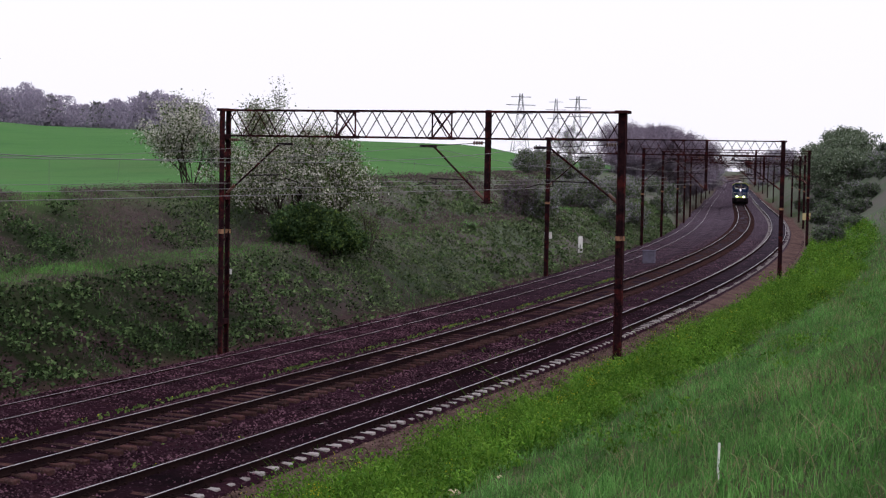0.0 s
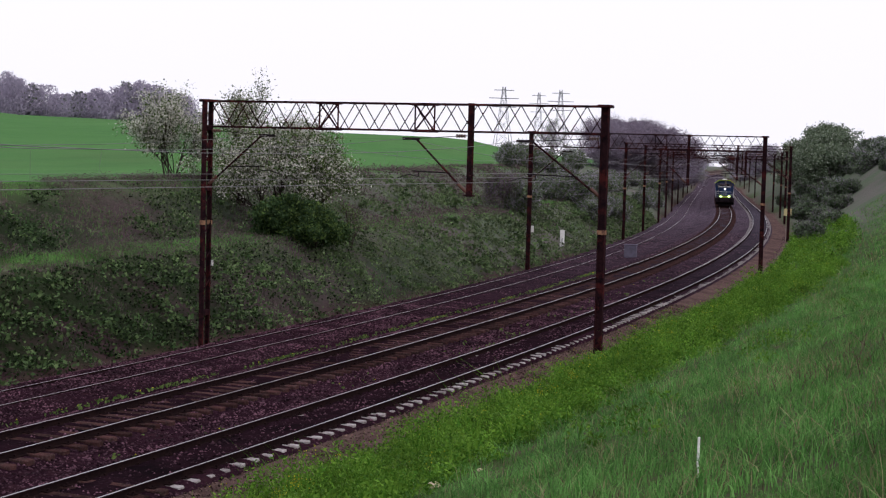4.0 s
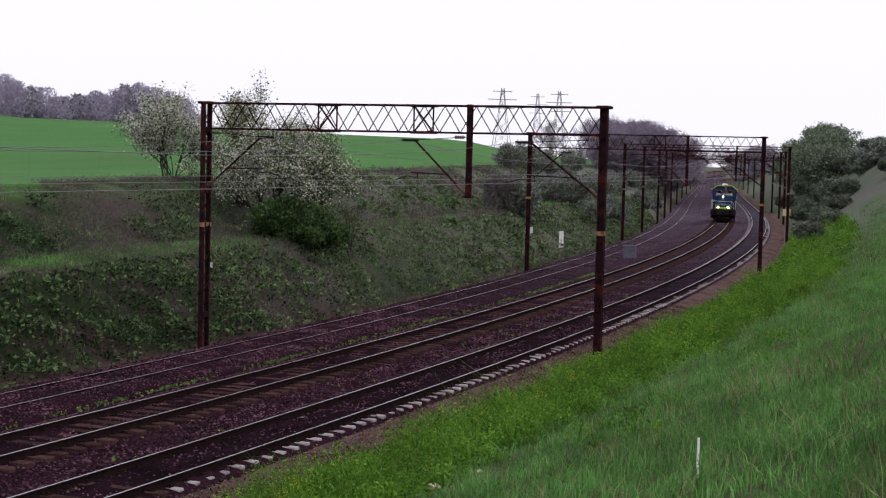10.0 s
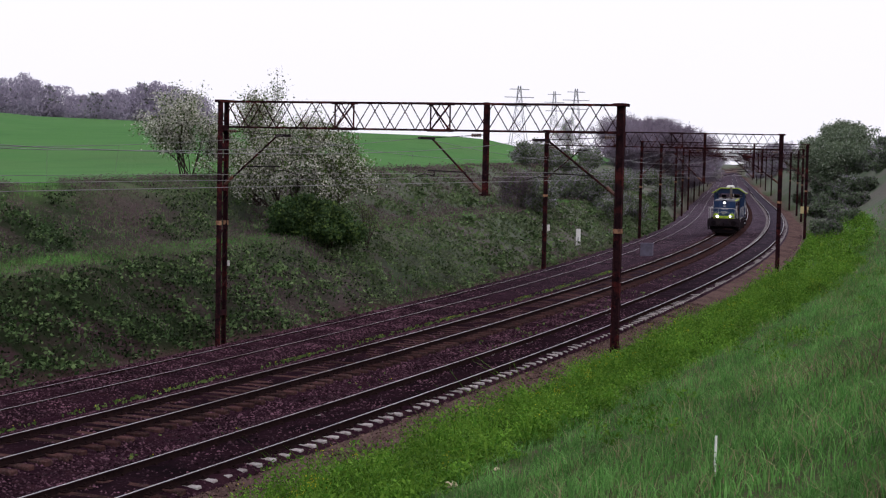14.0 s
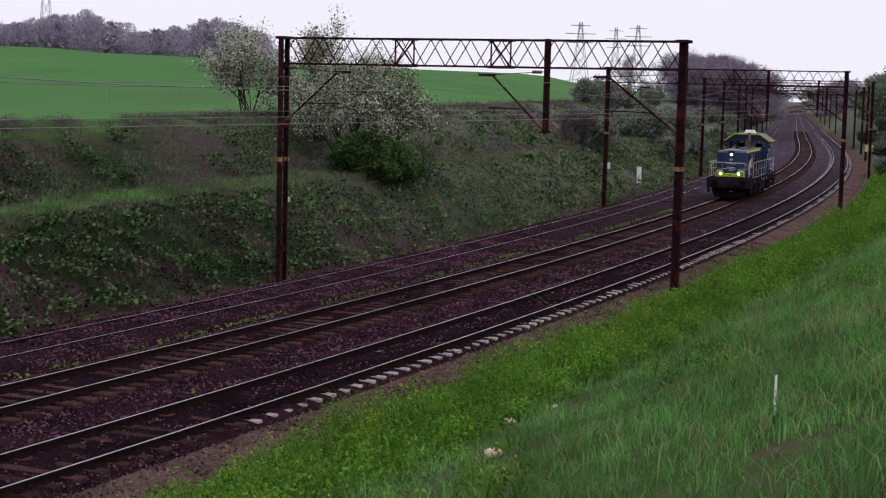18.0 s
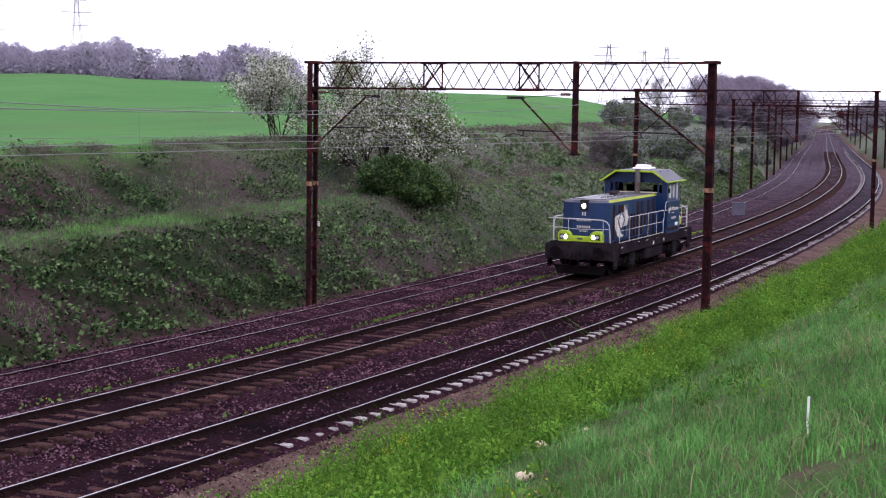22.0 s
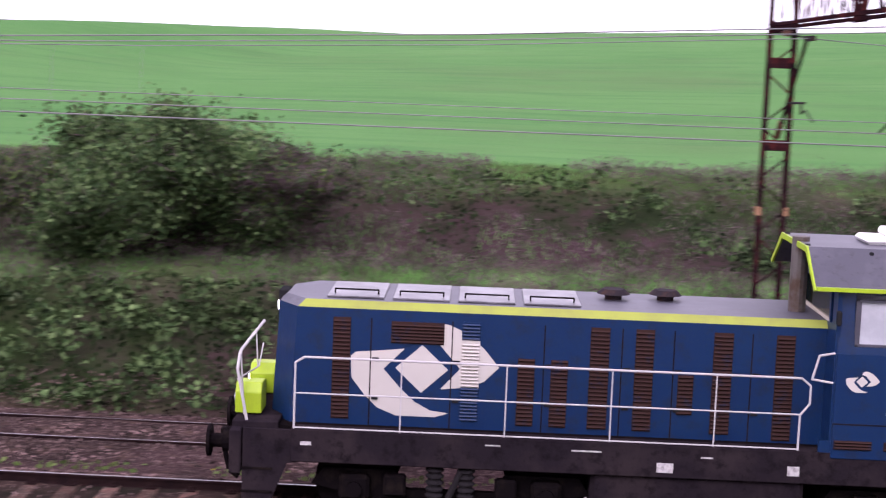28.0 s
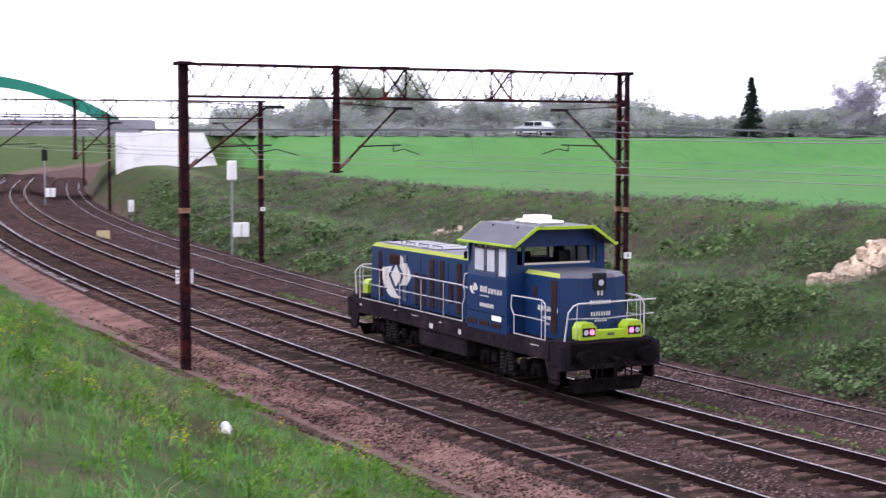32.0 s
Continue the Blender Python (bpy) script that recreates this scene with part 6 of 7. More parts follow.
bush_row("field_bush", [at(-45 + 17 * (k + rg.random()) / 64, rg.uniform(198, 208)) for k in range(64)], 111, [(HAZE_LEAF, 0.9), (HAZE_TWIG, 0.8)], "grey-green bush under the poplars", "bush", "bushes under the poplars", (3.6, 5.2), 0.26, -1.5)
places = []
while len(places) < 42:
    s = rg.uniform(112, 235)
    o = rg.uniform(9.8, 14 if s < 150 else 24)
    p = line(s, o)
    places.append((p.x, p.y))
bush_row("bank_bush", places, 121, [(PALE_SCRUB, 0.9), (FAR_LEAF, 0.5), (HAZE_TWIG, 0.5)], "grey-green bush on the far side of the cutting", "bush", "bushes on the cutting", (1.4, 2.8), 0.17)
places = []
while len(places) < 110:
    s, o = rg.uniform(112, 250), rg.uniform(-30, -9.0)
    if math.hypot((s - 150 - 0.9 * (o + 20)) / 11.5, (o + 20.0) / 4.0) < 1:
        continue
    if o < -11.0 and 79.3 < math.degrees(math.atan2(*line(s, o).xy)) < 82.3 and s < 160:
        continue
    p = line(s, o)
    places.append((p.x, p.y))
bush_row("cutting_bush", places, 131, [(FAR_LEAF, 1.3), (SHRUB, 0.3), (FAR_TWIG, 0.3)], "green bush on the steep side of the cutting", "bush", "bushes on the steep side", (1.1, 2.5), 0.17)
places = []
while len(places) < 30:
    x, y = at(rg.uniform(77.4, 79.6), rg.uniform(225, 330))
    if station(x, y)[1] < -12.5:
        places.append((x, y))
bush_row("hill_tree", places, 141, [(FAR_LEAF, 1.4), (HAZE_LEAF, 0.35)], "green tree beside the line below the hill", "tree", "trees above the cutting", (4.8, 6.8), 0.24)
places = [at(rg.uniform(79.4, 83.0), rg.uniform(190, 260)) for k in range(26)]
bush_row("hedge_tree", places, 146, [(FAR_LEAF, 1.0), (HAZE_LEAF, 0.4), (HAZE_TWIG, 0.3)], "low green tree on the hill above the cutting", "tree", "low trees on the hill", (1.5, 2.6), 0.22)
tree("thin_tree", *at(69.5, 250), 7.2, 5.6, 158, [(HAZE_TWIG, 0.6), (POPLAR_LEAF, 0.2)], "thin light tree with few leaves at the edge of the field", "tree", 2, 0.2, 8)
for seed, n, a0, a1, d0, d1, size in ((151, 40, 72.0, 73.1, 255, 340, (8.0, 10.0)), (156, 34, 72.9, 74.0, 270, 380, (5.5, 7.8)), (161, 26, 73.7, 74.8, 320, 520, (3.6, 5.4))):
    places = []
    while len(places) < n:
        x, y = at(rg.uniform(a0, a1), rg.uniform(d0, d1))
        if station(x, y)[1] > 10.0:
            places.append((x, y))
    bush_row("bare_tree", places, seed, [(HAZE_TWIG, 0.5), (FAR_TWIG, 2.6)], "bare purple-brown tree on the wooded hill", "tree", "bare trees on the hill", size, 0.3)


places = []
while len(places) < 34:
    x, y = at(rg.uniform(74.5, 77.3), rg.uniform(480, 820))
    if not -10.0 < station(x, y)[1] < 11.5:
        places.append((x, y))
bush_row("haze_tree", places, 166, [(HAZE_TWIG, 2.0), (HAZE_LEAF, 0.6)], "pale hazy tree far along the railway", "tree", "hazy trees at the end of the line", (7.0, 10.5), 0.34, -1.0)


def far_woods():
    """The bare wood on the skyline of the field, haze put into its colours."""
    rg = np.random.default_rng(77)
    groups = []
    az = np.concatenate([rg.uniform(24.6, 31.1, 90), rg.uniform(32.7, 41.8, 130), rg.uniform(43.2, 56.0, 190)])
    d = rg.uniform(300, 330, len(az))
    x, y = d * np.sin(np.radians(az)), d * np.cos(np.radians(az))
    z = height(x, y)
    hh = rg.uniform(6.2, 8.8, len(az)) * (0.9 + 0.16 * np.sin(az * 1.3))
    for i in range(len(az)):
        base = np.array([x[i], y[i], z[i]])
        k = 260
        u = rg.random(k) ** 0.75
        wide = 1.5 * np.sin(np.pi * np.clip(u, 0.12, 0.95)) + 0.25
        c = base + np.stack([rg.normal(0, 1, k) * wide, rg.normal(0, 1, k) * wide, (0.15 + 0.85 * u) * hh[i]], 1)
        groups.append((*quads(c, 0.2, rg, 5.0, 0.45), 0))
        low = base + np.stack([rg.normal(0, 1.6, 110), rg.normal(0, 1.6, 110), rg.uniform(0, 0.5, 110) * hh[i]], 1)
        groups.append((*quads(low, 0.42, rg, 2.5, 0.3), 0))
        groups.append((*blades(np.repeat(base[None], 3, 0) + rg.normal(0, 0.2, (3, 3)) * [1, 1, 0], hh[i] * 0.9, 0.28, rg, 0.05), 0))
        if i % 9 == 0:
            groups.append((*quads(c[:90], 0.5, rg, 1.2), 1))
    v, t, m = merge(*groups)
    tagged(new("far_woods", cloud("far_woods", v, t, [HAZE_TWIG, FAR_LEAF], m)), "bare hazy purple-grey wood along the skyline of the field", "woods", kind="stuff")


far_woods()


# ---------------------------------------------------------------- bridge, road and lineside things
GREEN_STEEL = material("green_steel", (0.01, 0.19, 0.125), 0.5, 0, [(0.5, (0.01, 0.15, 0.1), 0.45, 0.7)], spec=0.35)
PALE_CONCRETE = material("pale_concrete", (0.78, 0.76, 0.75), 0.9, 0, [(0.4, (0.55, 0.52, 0.51), 0.5, 0.75), (3, (0.4, 0.37, 0.37), 0.66, 0.82)], 0.15, 8)
GREY_PARAPET = material("grey_parapet", (0.22, 0.21, 0.23), 0.8, 0, [(0.8, (0.16, 0.155, 0.17), 0.45, 0.7)])
ASPHALT = material("asphalt", (0.09, 0.086, 0.088), 0.9, 0, [(1.2, (0.12, 0.115, 0.115), 0.45, 0.7)], 0.3, 30)
GREY_STEEL = material("grey_steel", (0.24, 0.24, 0.26), 0.5, 0.3, [(3, (0.17, 0.16, 0.17), 0.5, 0.7)])
GUARD = material("guard_rail_steel", (0.1, 0.1, 0.11), 0.7, 0.1, [(2, (0.07, 0.068, 0.07), 0.45, 0.7)])
SANDSTONE = material("pale_rubble", (0.46, 0.375, 0.28), 0.9, 0, [(3, (0.32, 0.245, 0.18), 0.45, 0.65)], 0.4, 14, island=0.35)
SIGN_YELLOW = material("sign_yellow", (0.5, 0.42, 0.22), 0.6)
HOUSE = material("pale_plaster", (0.45, 0.44, 0.47), 0.9, 0, [(0.05, (0.38, 0.37, 0.4), 0.45, 0.6)])
CAR_PAINT = material("car_paint", (0.42, 0.44, 0.47), 0.3, 0.3, spec=0.5)


def bridge():
    """A road bridge on two green arches over the line."""
    s = -176.0
    p = line(s)
    b = thing("arch_bridge", pose(p.x, p.y, 0, 0, 0, along(s) + 84), "road bridge with green steel arches and pale concrete abutments", "bridge")
    end, span, rise = 12.2, 34.0, 5.6
    for y in (-4.6, 4.6):
        bm = bmesh.new()
        pts = []
        for i in range(25):
            f = i / 24
            x = end - span * f
            z = 6.8 + rise * 4 * f * (1 - f)
            pts.append((x, z))
        rings = []
        for i, (x, z) in enumerate(pts):
            (xa, za), (xb, zb) = pts[max(0, i - 1)], pts[min(24, i + 1)]
            d = Vector((xb - xa, 0, zb - za)).normalized()
            rings.append([bm.verts.new((x - d.z * 0.55 * k, y + w, z + d.x * 0.55 * k)) for w, k in ((-0.4, -1), (-0.4, 1), (0.4, 1), (0.4, -1))])
        for a, c in zip(rings[:-1], rings[1:]):
            for k in range(4):
                bm.faces.new((a[k], a[(k + 1) % 4], c[(k + 1) % 4], c[k]))
        bm.faces.new(rings[0])
        bm.faces.new(rings[-1][::-1])
        bmesh.ops.recalc_face_normals(bm, faces=bm.faces[:])
        part("arch", bm, GREEN_STEEL, b, "green painted steel arch")
        for i in range(3, 22, 3):
            x, z = pts[i]
            part("hanger", rod(bmesh.new(), (x, y, 6.6), (x, y, z), 0.07), GREY_STEEL, b)
        part("parapet", box(bmesh.new(), (span + 6, 0.12, 1.0), (end - span / 2, y * 1.22, 7.5)), GREY_PARAPET, b)
        part("deck_edge", box(bmesh.new(), (span + 3, 0.5, 0.75), (end - span / 2, y * 1.2, 6.55)), GREY_PARAPET, b)
    part("deck", box(bmesh.new(), (span + 3, 10.8, 0.4), (end - span / 2, 0, 6.6)), GREY_PARAPET, b)
    for x in (end + 0.4, end - span - 0.4):
        part("abutment", box(bmesh.new(), (1.6, 11.4, 7.4), (x, 0, 2.6), bevel=0.05), PALE_CONCRETE, b)
    # retaining wall that turns away from the abutment towards the field
    back = b.matrix_basis.inverted()
    run = Vector((3.5, 9.9, 0)).normalized()
    deep = Vector((-run.y, run.x, 0)) * 4.0
    bm = bmesh.new()
    rows = []
    for q in (Vector((0, 0, 0)), deep):
        rows.append([bm.verts.new(back @ (Vector((-159.3, 53.3, z)) + run * d + q)) for d, z in ((0, -0.5), (0, 6.62), (9.3, 6.62), (10.9, 2.7), (10.9, -0.5))])
    bm.faces.new(rows[0])
    bm.faces.new(rows[1][::-1])
    for i in range(5):
        bm.faces.new((rows[0][i], rows[1][i], rows[1][(i + 1) % 5], rows[0][(i + 1) % 5]))
    bmesh.ops.recalc_face_normals(bm, faces=bm.faces[:])
    part("wing_wall", bm, PALE_CONCRETE, b, "white concrete wing wall")
    return b


bridge()


def road():
    verts, faces = [], []
    n = len(ROAD)
    for i, (x, y) in enumerate(ROAD):
        a, c = ROAD[max(0, i - 1)], ROAD[min(n - 1, i + 1)]
        d = Vector((c[0] - a[0], c[1] - a[1], 0)).normalized()
        w = Vector((-d.y, d.x, 0)) * 3.2
        for k in (-1, 1):
            q = Vector((x, y, 0)) + w * k
            verts.append((q.x, q.y, max(6.25, ground_z(x, y)) + 0.05))
    for i in range(n - 1):
        faces.append((2 * i, 2 * i + 1, 2 * i + 3, 2 * i + 2))
    tagged(new("road", mesh_of("road", verts, faces, ASPHALT)), "grey asphalt road on a grassy embankment", "road", kind="structure")
    # guard rail on its near edge
    t = thing("guard_rail", pose(0, 0, 0), "grey steel guard rail along the road", "guard rail")
    pts = [Vector(v) + Vector((0, 0, 0.6)) for v in verts[1::2]] if verts[1][0] > verts[0][0] else [Vector(v) + Vector((0, 0, 0.6)) for v in verts[0::2]]
    for a, c in zip(pts[:-1], pts[1:]):
        part("rail", beam(bmesh.new(), a, c, 0.05, 0.24), GUARD, t)
        k = int((c - a).length / 4)
        for i in range(k):
            q = a.lerp(c, i / k)
            part("post", box(bmesh.new(), (0.1, 0.1, 0.9), (q.x, q.y, q.z - 0.3)), GUARD, t)


road()


def car():
    c = thing("car", pose(-113, 98, 6.3), "small silver hatchback car driving along the road", "car")
    bm = bmesh.new()
    prism(bm, [(-1.95, 0.35), (-2.0, 0.75), (-1.85, 0.95), (1.0, 0.98), (1.85, 0.82), (2.0, 0.6), (1.95, 0.3)], 1.66, "y", 0)
    part("body", bm, CAR_PAINT, c)
    bm = bmesh.new()
    prism(bm, [(-1.8, 0.95), (-1.35, 1.42), (0.15, 1.46), (1.0, 0.98)], 1.45, "y", 0)
    part("cabin", bm, CAR_PAINT, c)
    for y in (-0.735, 0.735):
        for a, b2 in (((-1.5, 1.0), (-0.6, 1.36)), ((-0.5, 1.0), (0.6, 1.36))):
            part("window", box(bmesh.new(), (b2[0] - a[0], 0.02, 0.34), ((a[0] + b2[0]) / 2, y, 1.18)), BLACK, c)
    for x in (-1.25, 1.25):
        for y in (-0.75, 0.75):
            w = part("wheel", rod(bmesh.new(), (x, y - 0.1, 0.31), (x, y + 0.1, 0.31), 0.31, 14), BLACK, c)
            part("rim", rod(bmesh.new(), (x, y - 0.11, 0.31), (x, y + 0.11, 0.31), 0.18, 10), GREY_STEEL, w)
    for y in (-0.6, 0.6):
        part("headlight", box(bmesh.new(), (0.05, 0.3, 0.14), (1.96, y, 0.68)), WHITE, c)
    return c


road_car = car()


def along_road(d):
    """Place and heading d metres along the road, from its far end towards the bridge."""
    pts = ROAD[::-1]
    for a, b in zip(pts[:-1], pts[1:]):
        n = math.hypot(b[0] - a[0], b[1] - a[1])
        if d <= n or b == pts[-1]:
            f = d / n
            return a[0] + (b[0] - a[0]) * f, a[1] + (b[1] - a[1]) * f, math.degrees(math.atan2(b[1] - a[1], b[0] - a[0]))
        d -= n


# signals
def signal(s, off, top, lamp, label):
    t = thing("railway_signal", on_line(s, off, 0, -90), label, "signal", "lineside signals")
    z0 = ground_z(*line(s, off).xy[:]) - 0.2
    part("post", rod(bmesh.new(), (0, 0, z0), (0, 0, top - 0.2), 0.07, 10), GREY_STEEL, t)
    h = part("signal_head", box(bmesh.new(), (0.55, 0.22, 1.15), (0, 0, top - 0.5), bevel=0.06), WHITE if lamp is None else BLACK, t)
    for k in range(3):
        m = lamp if lamp is not None and k == 1 else BLACK
        part("lens", rod(bmesh.new(), (0, -0.12, top - 0.85 + 0.34 * k), (0, -0.2, top - 0.85 + 0.34 * k), 0.11, 12), m, h)
    part("base", box(bmesh.new(), (0.5, 0.5, 0.4), (0, 0, z0 + 0.2), bevel=0.03), PALE_CONCRETE, t)
    for x in (-0.75, -0.25):
        part("relay_box", box(bmesh.new(), (0.42, 0.3, 0.85), (x, 0.1, 0.75), bevel=0.02), WHITE, t, "white relay box")
    return t


signal(-86, 7.7, 4.75, None, "white-headed railway signal on a grey post beside relay boxes")
signal(-150, 2.4, 4.9, LAMP_RED, "railway signal showing red on a pale post")


def post_sign(name, s, off, z, w, h, face, label, category, stripes=(), post=True, turn=-90):
    g = ground_z(*line(s, off).xy[:])
    t = thing(name, on_line(s, off, g, turn), label, category)
    if post:
        part("post", rod(bmesh.new(), (0, 0.03, -0.2), (0, 0.03, z + h * 0.5), 0.03, 8), GREY_STEEL, t)
    p = part("plate", box(bmesh.new(), (w, 0.02, h), (0, 0, z + h / 2), bevel=0.004), face, t)
    for (x0, z0), (x1, z1), th in stripes:
        part("mark", beam(bmesh.new(), (x0 * w, -0.014, z + z0 * h), (x1 * w, -0.014, z + z1 * h), th, 0.008), BLACK, p)
    return t


post_sign("track_sign", 112.0, 9.0, 0.35, 0.34, 1.25, WHITE, "white trackside board with black edging on a post", "sign", [((-0.32, 0.1), (-0.32, 0.92), 0.035), ((0.32, 0.1), (0.32, 0.92), 0.035), ((-0.3, 0.5), (0.3, 0.5), 0.04), ((-0.3, 0.22), (0.3, 0.22), 0.03), ((-0.3, 0.78), (0.3, 0.78), 0.03)], turn=90)
post_sign("track_sign", -99.5, 2.3, 0.35, 0.85, 0.75, SIGN_YELLOW, "pale square board with a black diagonal beside the track", "sign", [((-0.42, 0.12), (0.42, 0.9), 0.06)])
post_sign("track_sign", 176.0, -7.2, 1.2, 0.9, 0.8, SIGN_YELLOW, "small yellow board on a post beside the line", "sign", [((-0.3, 0.5), (0.3, 0.5), 0.05)], turn=90)
post_sign("track_sign", -126.0, 8.0, 1.0, 0.45, 1.0, WHITE, "small white board on a post below the bank", "sign")

c = thing("relay_cabinet", on_line(110.0, 3.5, -0.62), "grey metal relay cabinet between the tracks", "cabinet")
CABINET = material("cabinet_paint", (0.12, 0.11, 0.15), 0.7, 0, [(3, (0.08, 0.07, 0.09), 0.45, 0.7)])
part("body", box(bmesh.new(), (0.5, 0.9, 0.9), (0, 0, 0.45), bevel=0.03), CABINET, c)
part("lid", box(bmesh.new(), (0.58, 0.98, 0.07), (0, 0, 0.94), bevel=0.02), CABINET, c)

# striped marker post beside the near track
m = thing("marker_post", on_line(-7.72, -5.55, -0.3), "white marker post with black diagonal stripes", "marker post")
part("board", box(bmesh.new(), (0.17, 0.05, 1.97), (0, 0, 0.98), bevel=0.01), WHITE, m)
for z in (0.85, 1.12, 1.4):
    part("stripe", beam(bmesh.new(), (-0.085, -0.029, z), (0.085, -0.029, z + 0.2), 0.06, 0.01), BLACK, m)
part("pipe", rod(bmesh.new(), (-0.05, 0.05, 0.4), (-0.05, 0.05, 2.56), 0.035, 10), GREY_STEEL, m, "thin grey pipe")
for s, o, hh, w in ((-16.2, 2.2, 0.55, 0.24), (-11.0, -5.9, 0.35, 0.1)):
    k = thing("stone_marker", on_line(s, o, -0.55 if o > 0 else -0.35), "pale concrete marker stone beside the rails", "marker stone", "marker stones")
    bm = bmesh.new()
    box(bm, (w, w * 0.8, hh + 0.2), (0, 0, hh / 2), bevel=0.03)
    part("block", bm, PALE_CONCRETE, k)
x, y = 13.5, 3.57
k = thing("white_stake", pose(x, y, ground_z(x, y)), "thin white wooden stake in the grass", "stake")
part("stick", rod(bmesh.new(), (0, 0, -0.2), (0.02, 0, 0.34), 0.012, 6), WHITE, k)


def litter():
    rg = random.Random(5)
    x, y = -23.1, 9.5
    t = thing("plastic_bag", pose(x, y, ground_z(x, y) + 0.05), "crumpled white and blue plastic bag in the grass", "bag")
    bm = bmesh.new()
    bmesh.ops.create_icosphere(bm, subdivisions=3, radius=0.1)
    for v in bm.verts:
        v.co *= 1 + 0.35 * noise.noise(v.co * 9)
        v.co.z *= 1.35
    part("bag", bm, WHITE, t)
    bm = bmesh.new()
    box(bm, (0.08, 0.015, 0.06), (0.01, -0.105, 0.03), (20, 0, 10))
    part("print", bm, BLUE, t)
    for x, y, r in ((15.95, 7.5, 0.11), (20.0, 9.15, 0.11), (20.6, 8.7, 0.06)):
        t = thing("pale_stone", pose(x, y, ground_z(x, y) + 0.02), "pale sandy stone lying in the grass", "stone", "pale stones in the grass")
        bm = bmesh.new()
        bmesh.ops.create_icosphere(bm, subdivisions=2, radius=r)
        for v in bm.verts:
            v.co *= 1 + 0.3 * noise.noise(v.co * 8 + Vector((x, y, 0)))
            v.co.z *= 0.55
        part("stone", bm, SANDSTONE, t)


litter()


def rubble(name, a, b, wide, n, seed, label, size=(0.1, 0.28)):
    """Broken stones heaped from a to b (station, offset)."""
    rg = np.random.default_rng(seed)
    f = rg.random(n)
    s = a[0] + (b[0] - a[0]) * f + np.clip(rg.normal(0, wide, n), -1.4 * wide, 1.4 * wide) * (0.35 + f)
    o = a[1] + (b[1] - a[1]) * f + rg.normal(0, 0.25, n)
    corner = np.array([(x, y, z) for z in (-1, 1) for y in (-1, 1) for x in (-1, 1)], float)
    sides = np.array([(0, 2, 3, 1), (4, 5, 7, 6), (0, 1, 5, 4), (2, 6, 7, 3), (0, 4, 6, 2), (1, 3, 7, 5)])
    verts, faces = [], []
    for i in range(n):
        p = line(s[i], o[i])
        r = rg.uniform(*size) * (1.0 if rg.random() < 0.8 else 1.5)
        m = Euler(rg.uniform(0, 6, 3)).to_matrix()
        base = Vector((p.x, p.y, ground_z(p.x, p.y) + r * 0.4 + 0.14 * rg.random()))
        k = len(verts)
        for c in corner * rg.uniform(0.45, 1.05, (8, 3)) * np.array([r, r * 0.8, r * 0.6]):
            verts.append(base + m @ Vector(c))
        faces += [tuple(k + q for q in f) for f in sides]
    tagged(new(name, mesh_of(name, verts, faces, SANDSTONE)), label, "rubble", kind="stuff")


rubble("rubble_heap", (-39.3, 14.6), (-40.5, 18.9), 0.5, 330, 3, "heap of pale broken stones tipped down the bank", (0.09, 0.23))
rubble("small_rubble", (-71.5, 14.5), (-72.3, 16.2), 0.25, 26, 4, "small heap of pale broken stones on the bank", (0.06, 0.14))
rubble("sand_slip", (146, -22), (155, -18), 1.6, 90, 5, "loose sandy stones on a scar above the cutting", (0.08, 0.2))


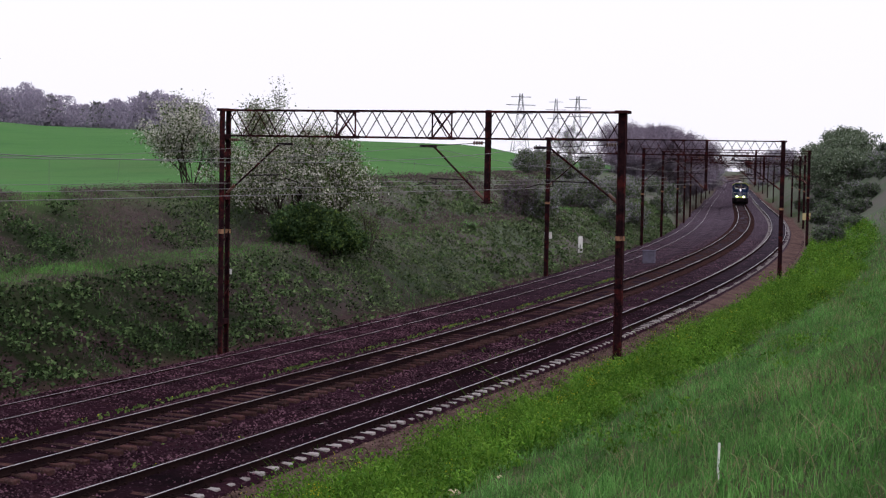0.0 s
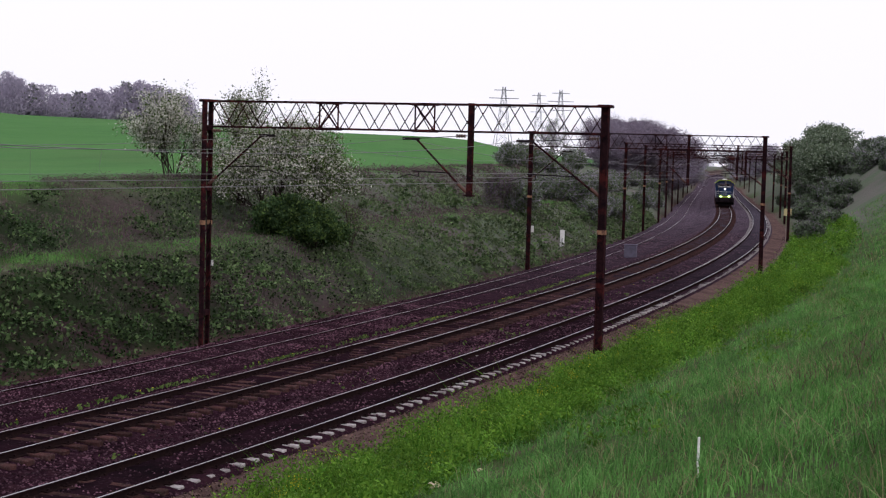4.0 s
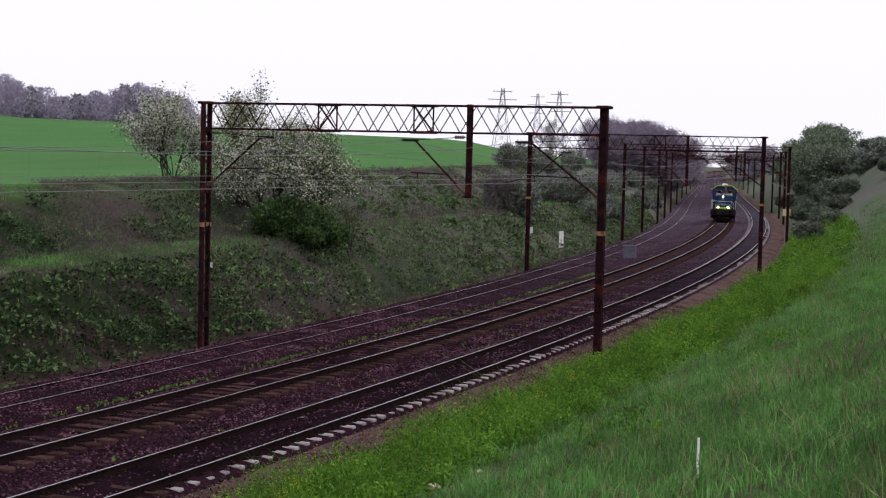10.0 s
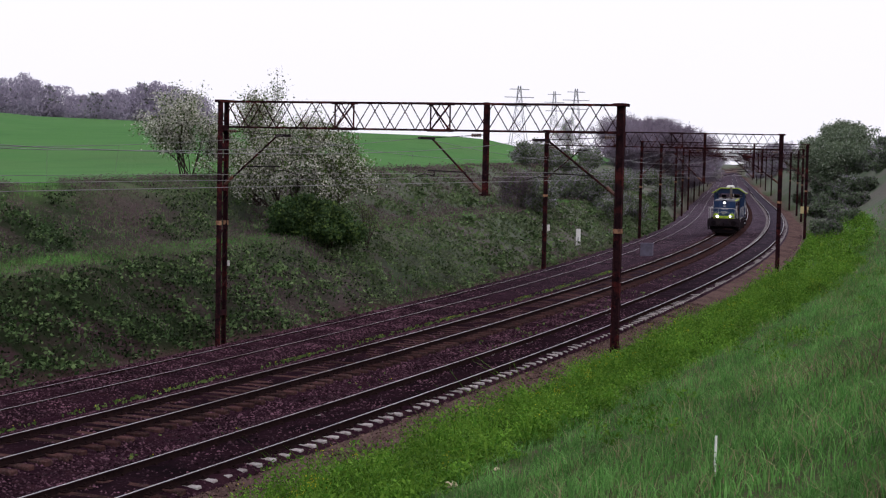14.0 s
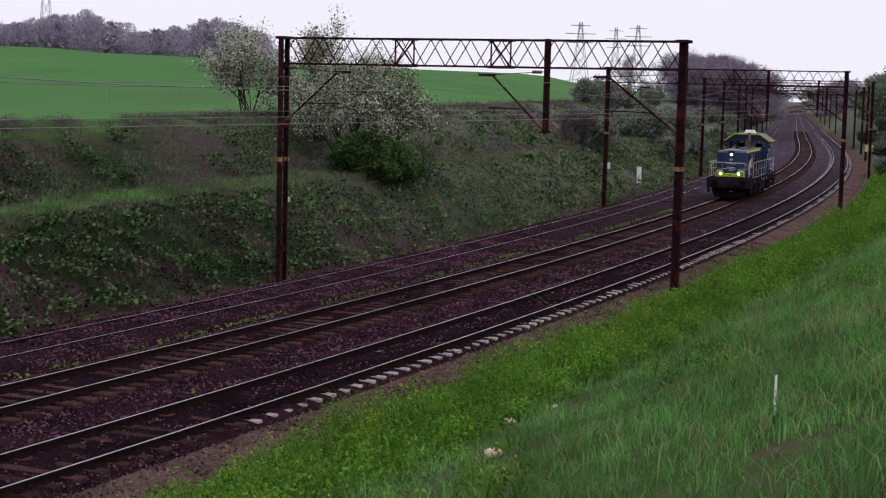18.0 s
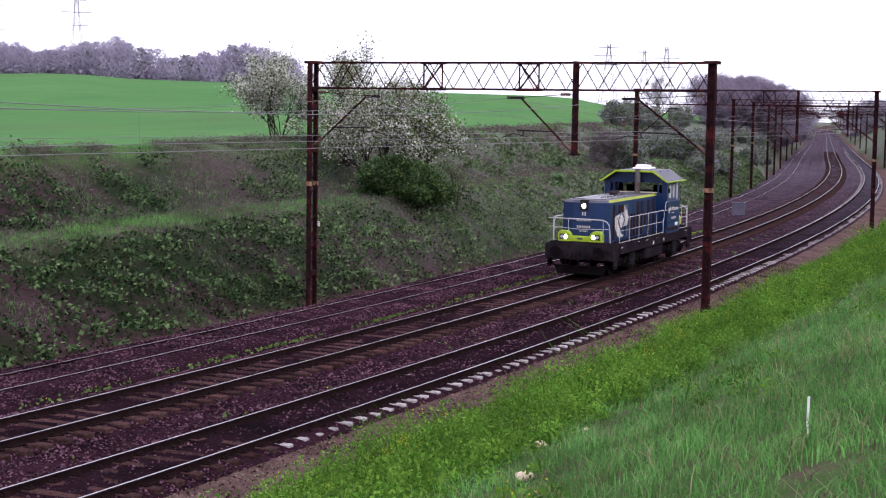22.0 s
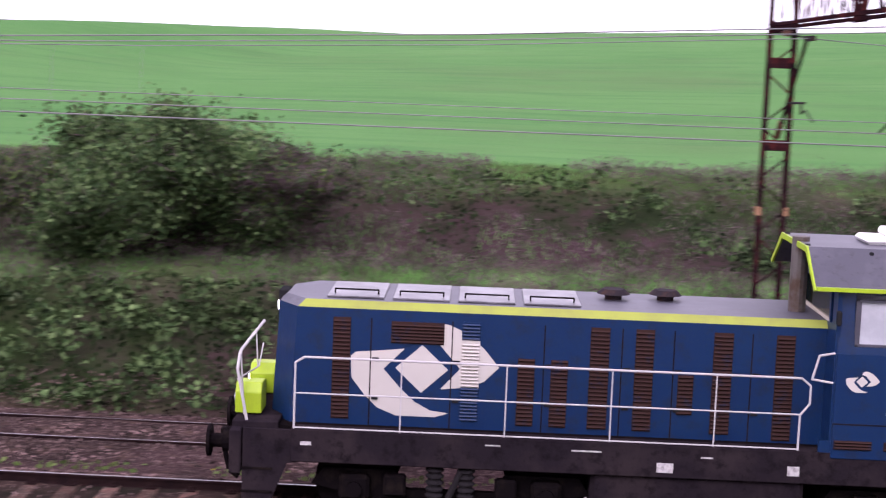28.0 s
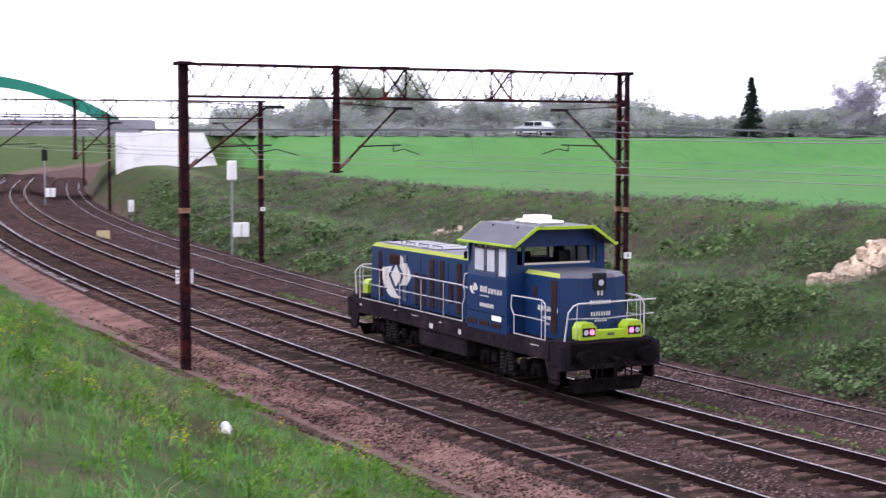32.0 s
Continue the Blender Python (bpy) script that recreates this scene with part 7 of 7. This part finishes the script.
def pylon(az, d, top):
    x, y = at(az, d)
    g = ground_z(x, y)
    t = thing("power_pylon", pose(x, y, g, 0, 0, -az + 10), "grey lattice power pylon on the horizon", "pylon", "power pylons")
    h = top - g
    leg = lambda z: 3.4 * max(0.0, 1 - z / h) ** 1.25 + 0.5
    for sx in (-1, 1):
        for sy in (-1, 1):
            for i in range(6):
                z, z2 = h * i / 6, h * (i + 1) / 6
                part("leg", beam(bmesh.new(), (sx * leg(z), sy * leg(z), z), (sx * leg(z2), sy * leg(z2), z2), 0.16, 0.16), GREY_STEEL, t)
    for i in range(6):
        z, z2 = h * i / 6, h * (i + 1) / 6
        for sy in (-1, 1):
            part("brace", beam(bmesh.new(), (-leg(z), sy * leg(z), z), (leg(z2), sy * leg(z2), z2), 0.1, 0.1), GREY_STEEL, t)
            part("brace", beam(bmesh.new(), (leg(z), sy * leg(z), z), (-leg(z2), sy * leg(z2), z2), 0.1, 0.1), GREY_STEEL, t)
    for f, w in ((0.7, 5.0), (0.83, 6.0), (0.95, 4.0)):
        part("cross_arm", beam(bmesh.new(), (-w, 0, h * f), (w, 0, h * f), 0.22, 0.3), GREY_STEEL, t)


for az, d, top in ((67.6, 620, 35.5), (69.7, 700, 38.5), (68.9, 900, 46.0), (48.2, 640, 52.0), (45.4, 900, 66.0)):
    pylon(az, d, top)

for az, d, w, hh in ((-45.3, 900, 17, 21), (-25.8, 1000, 14, 13), (-28.0, 1100, 16, 14)):
    x, y = at(az, d)
    b = thing("apartment_block", pose(x, y, 0, 0, 0, -az), "pale distant apartment block", "building", "distant blocks")
    part("wall", box(bmesh.new(), (w, 12, hh), (0, 0, hh / 2)), HOUSE, b)
    part("roof", box(bmesh.new(), (w + 0.8, 12.8, 0.6), (0, 0, hh + 0.3)), GREY_PARAPET, b)
    for fl in range(4):
        for k in range(5):
            part("window", box(bmesh.new(), (1.5, 0.1, 1.4), (-w / 2 + w * (k + 0.5) / 5, -6.05, hh * 0.4 + fl * 3.0)), GREY_PARAPET, b)


def motions():
    rows = []
    for i in range(33):
        s = loco_station(i)
        a, b = line(s - 3.4), line(s + 3.4)
        c = (a + b) / 2
        rows.append((i, pose(c.x, c.y, 0, 0, 0, math.degrees(math.atan2(b.y - a.y, b.x - a.x)))))
    walk(loco, rows)
    for w in wheelsets:
        x = w.location.x
        walk(w, [(k / 15, pose(x, 0, 0.55, 0, -math.degrees((22.75 + 9.818 * 26 - loco_station(k / 15)) / 0.55) % 360, 0)) for k in range(481)])
    rows = [(0, 20.0), (20, 20.0)] + [(t, 20.0 + 9.3 * (t - 20.0)) for t in range(21, 33)]
    keyed = []
    for t, d in rows:
        x, y, turn = along_road(d + 4.6)
        keyed.append((t, pose(x, y, max(6.25, ground_z(x, y)) + 0.06, 0, 0, turn)))
    walk(road_car, keyed)


motions()
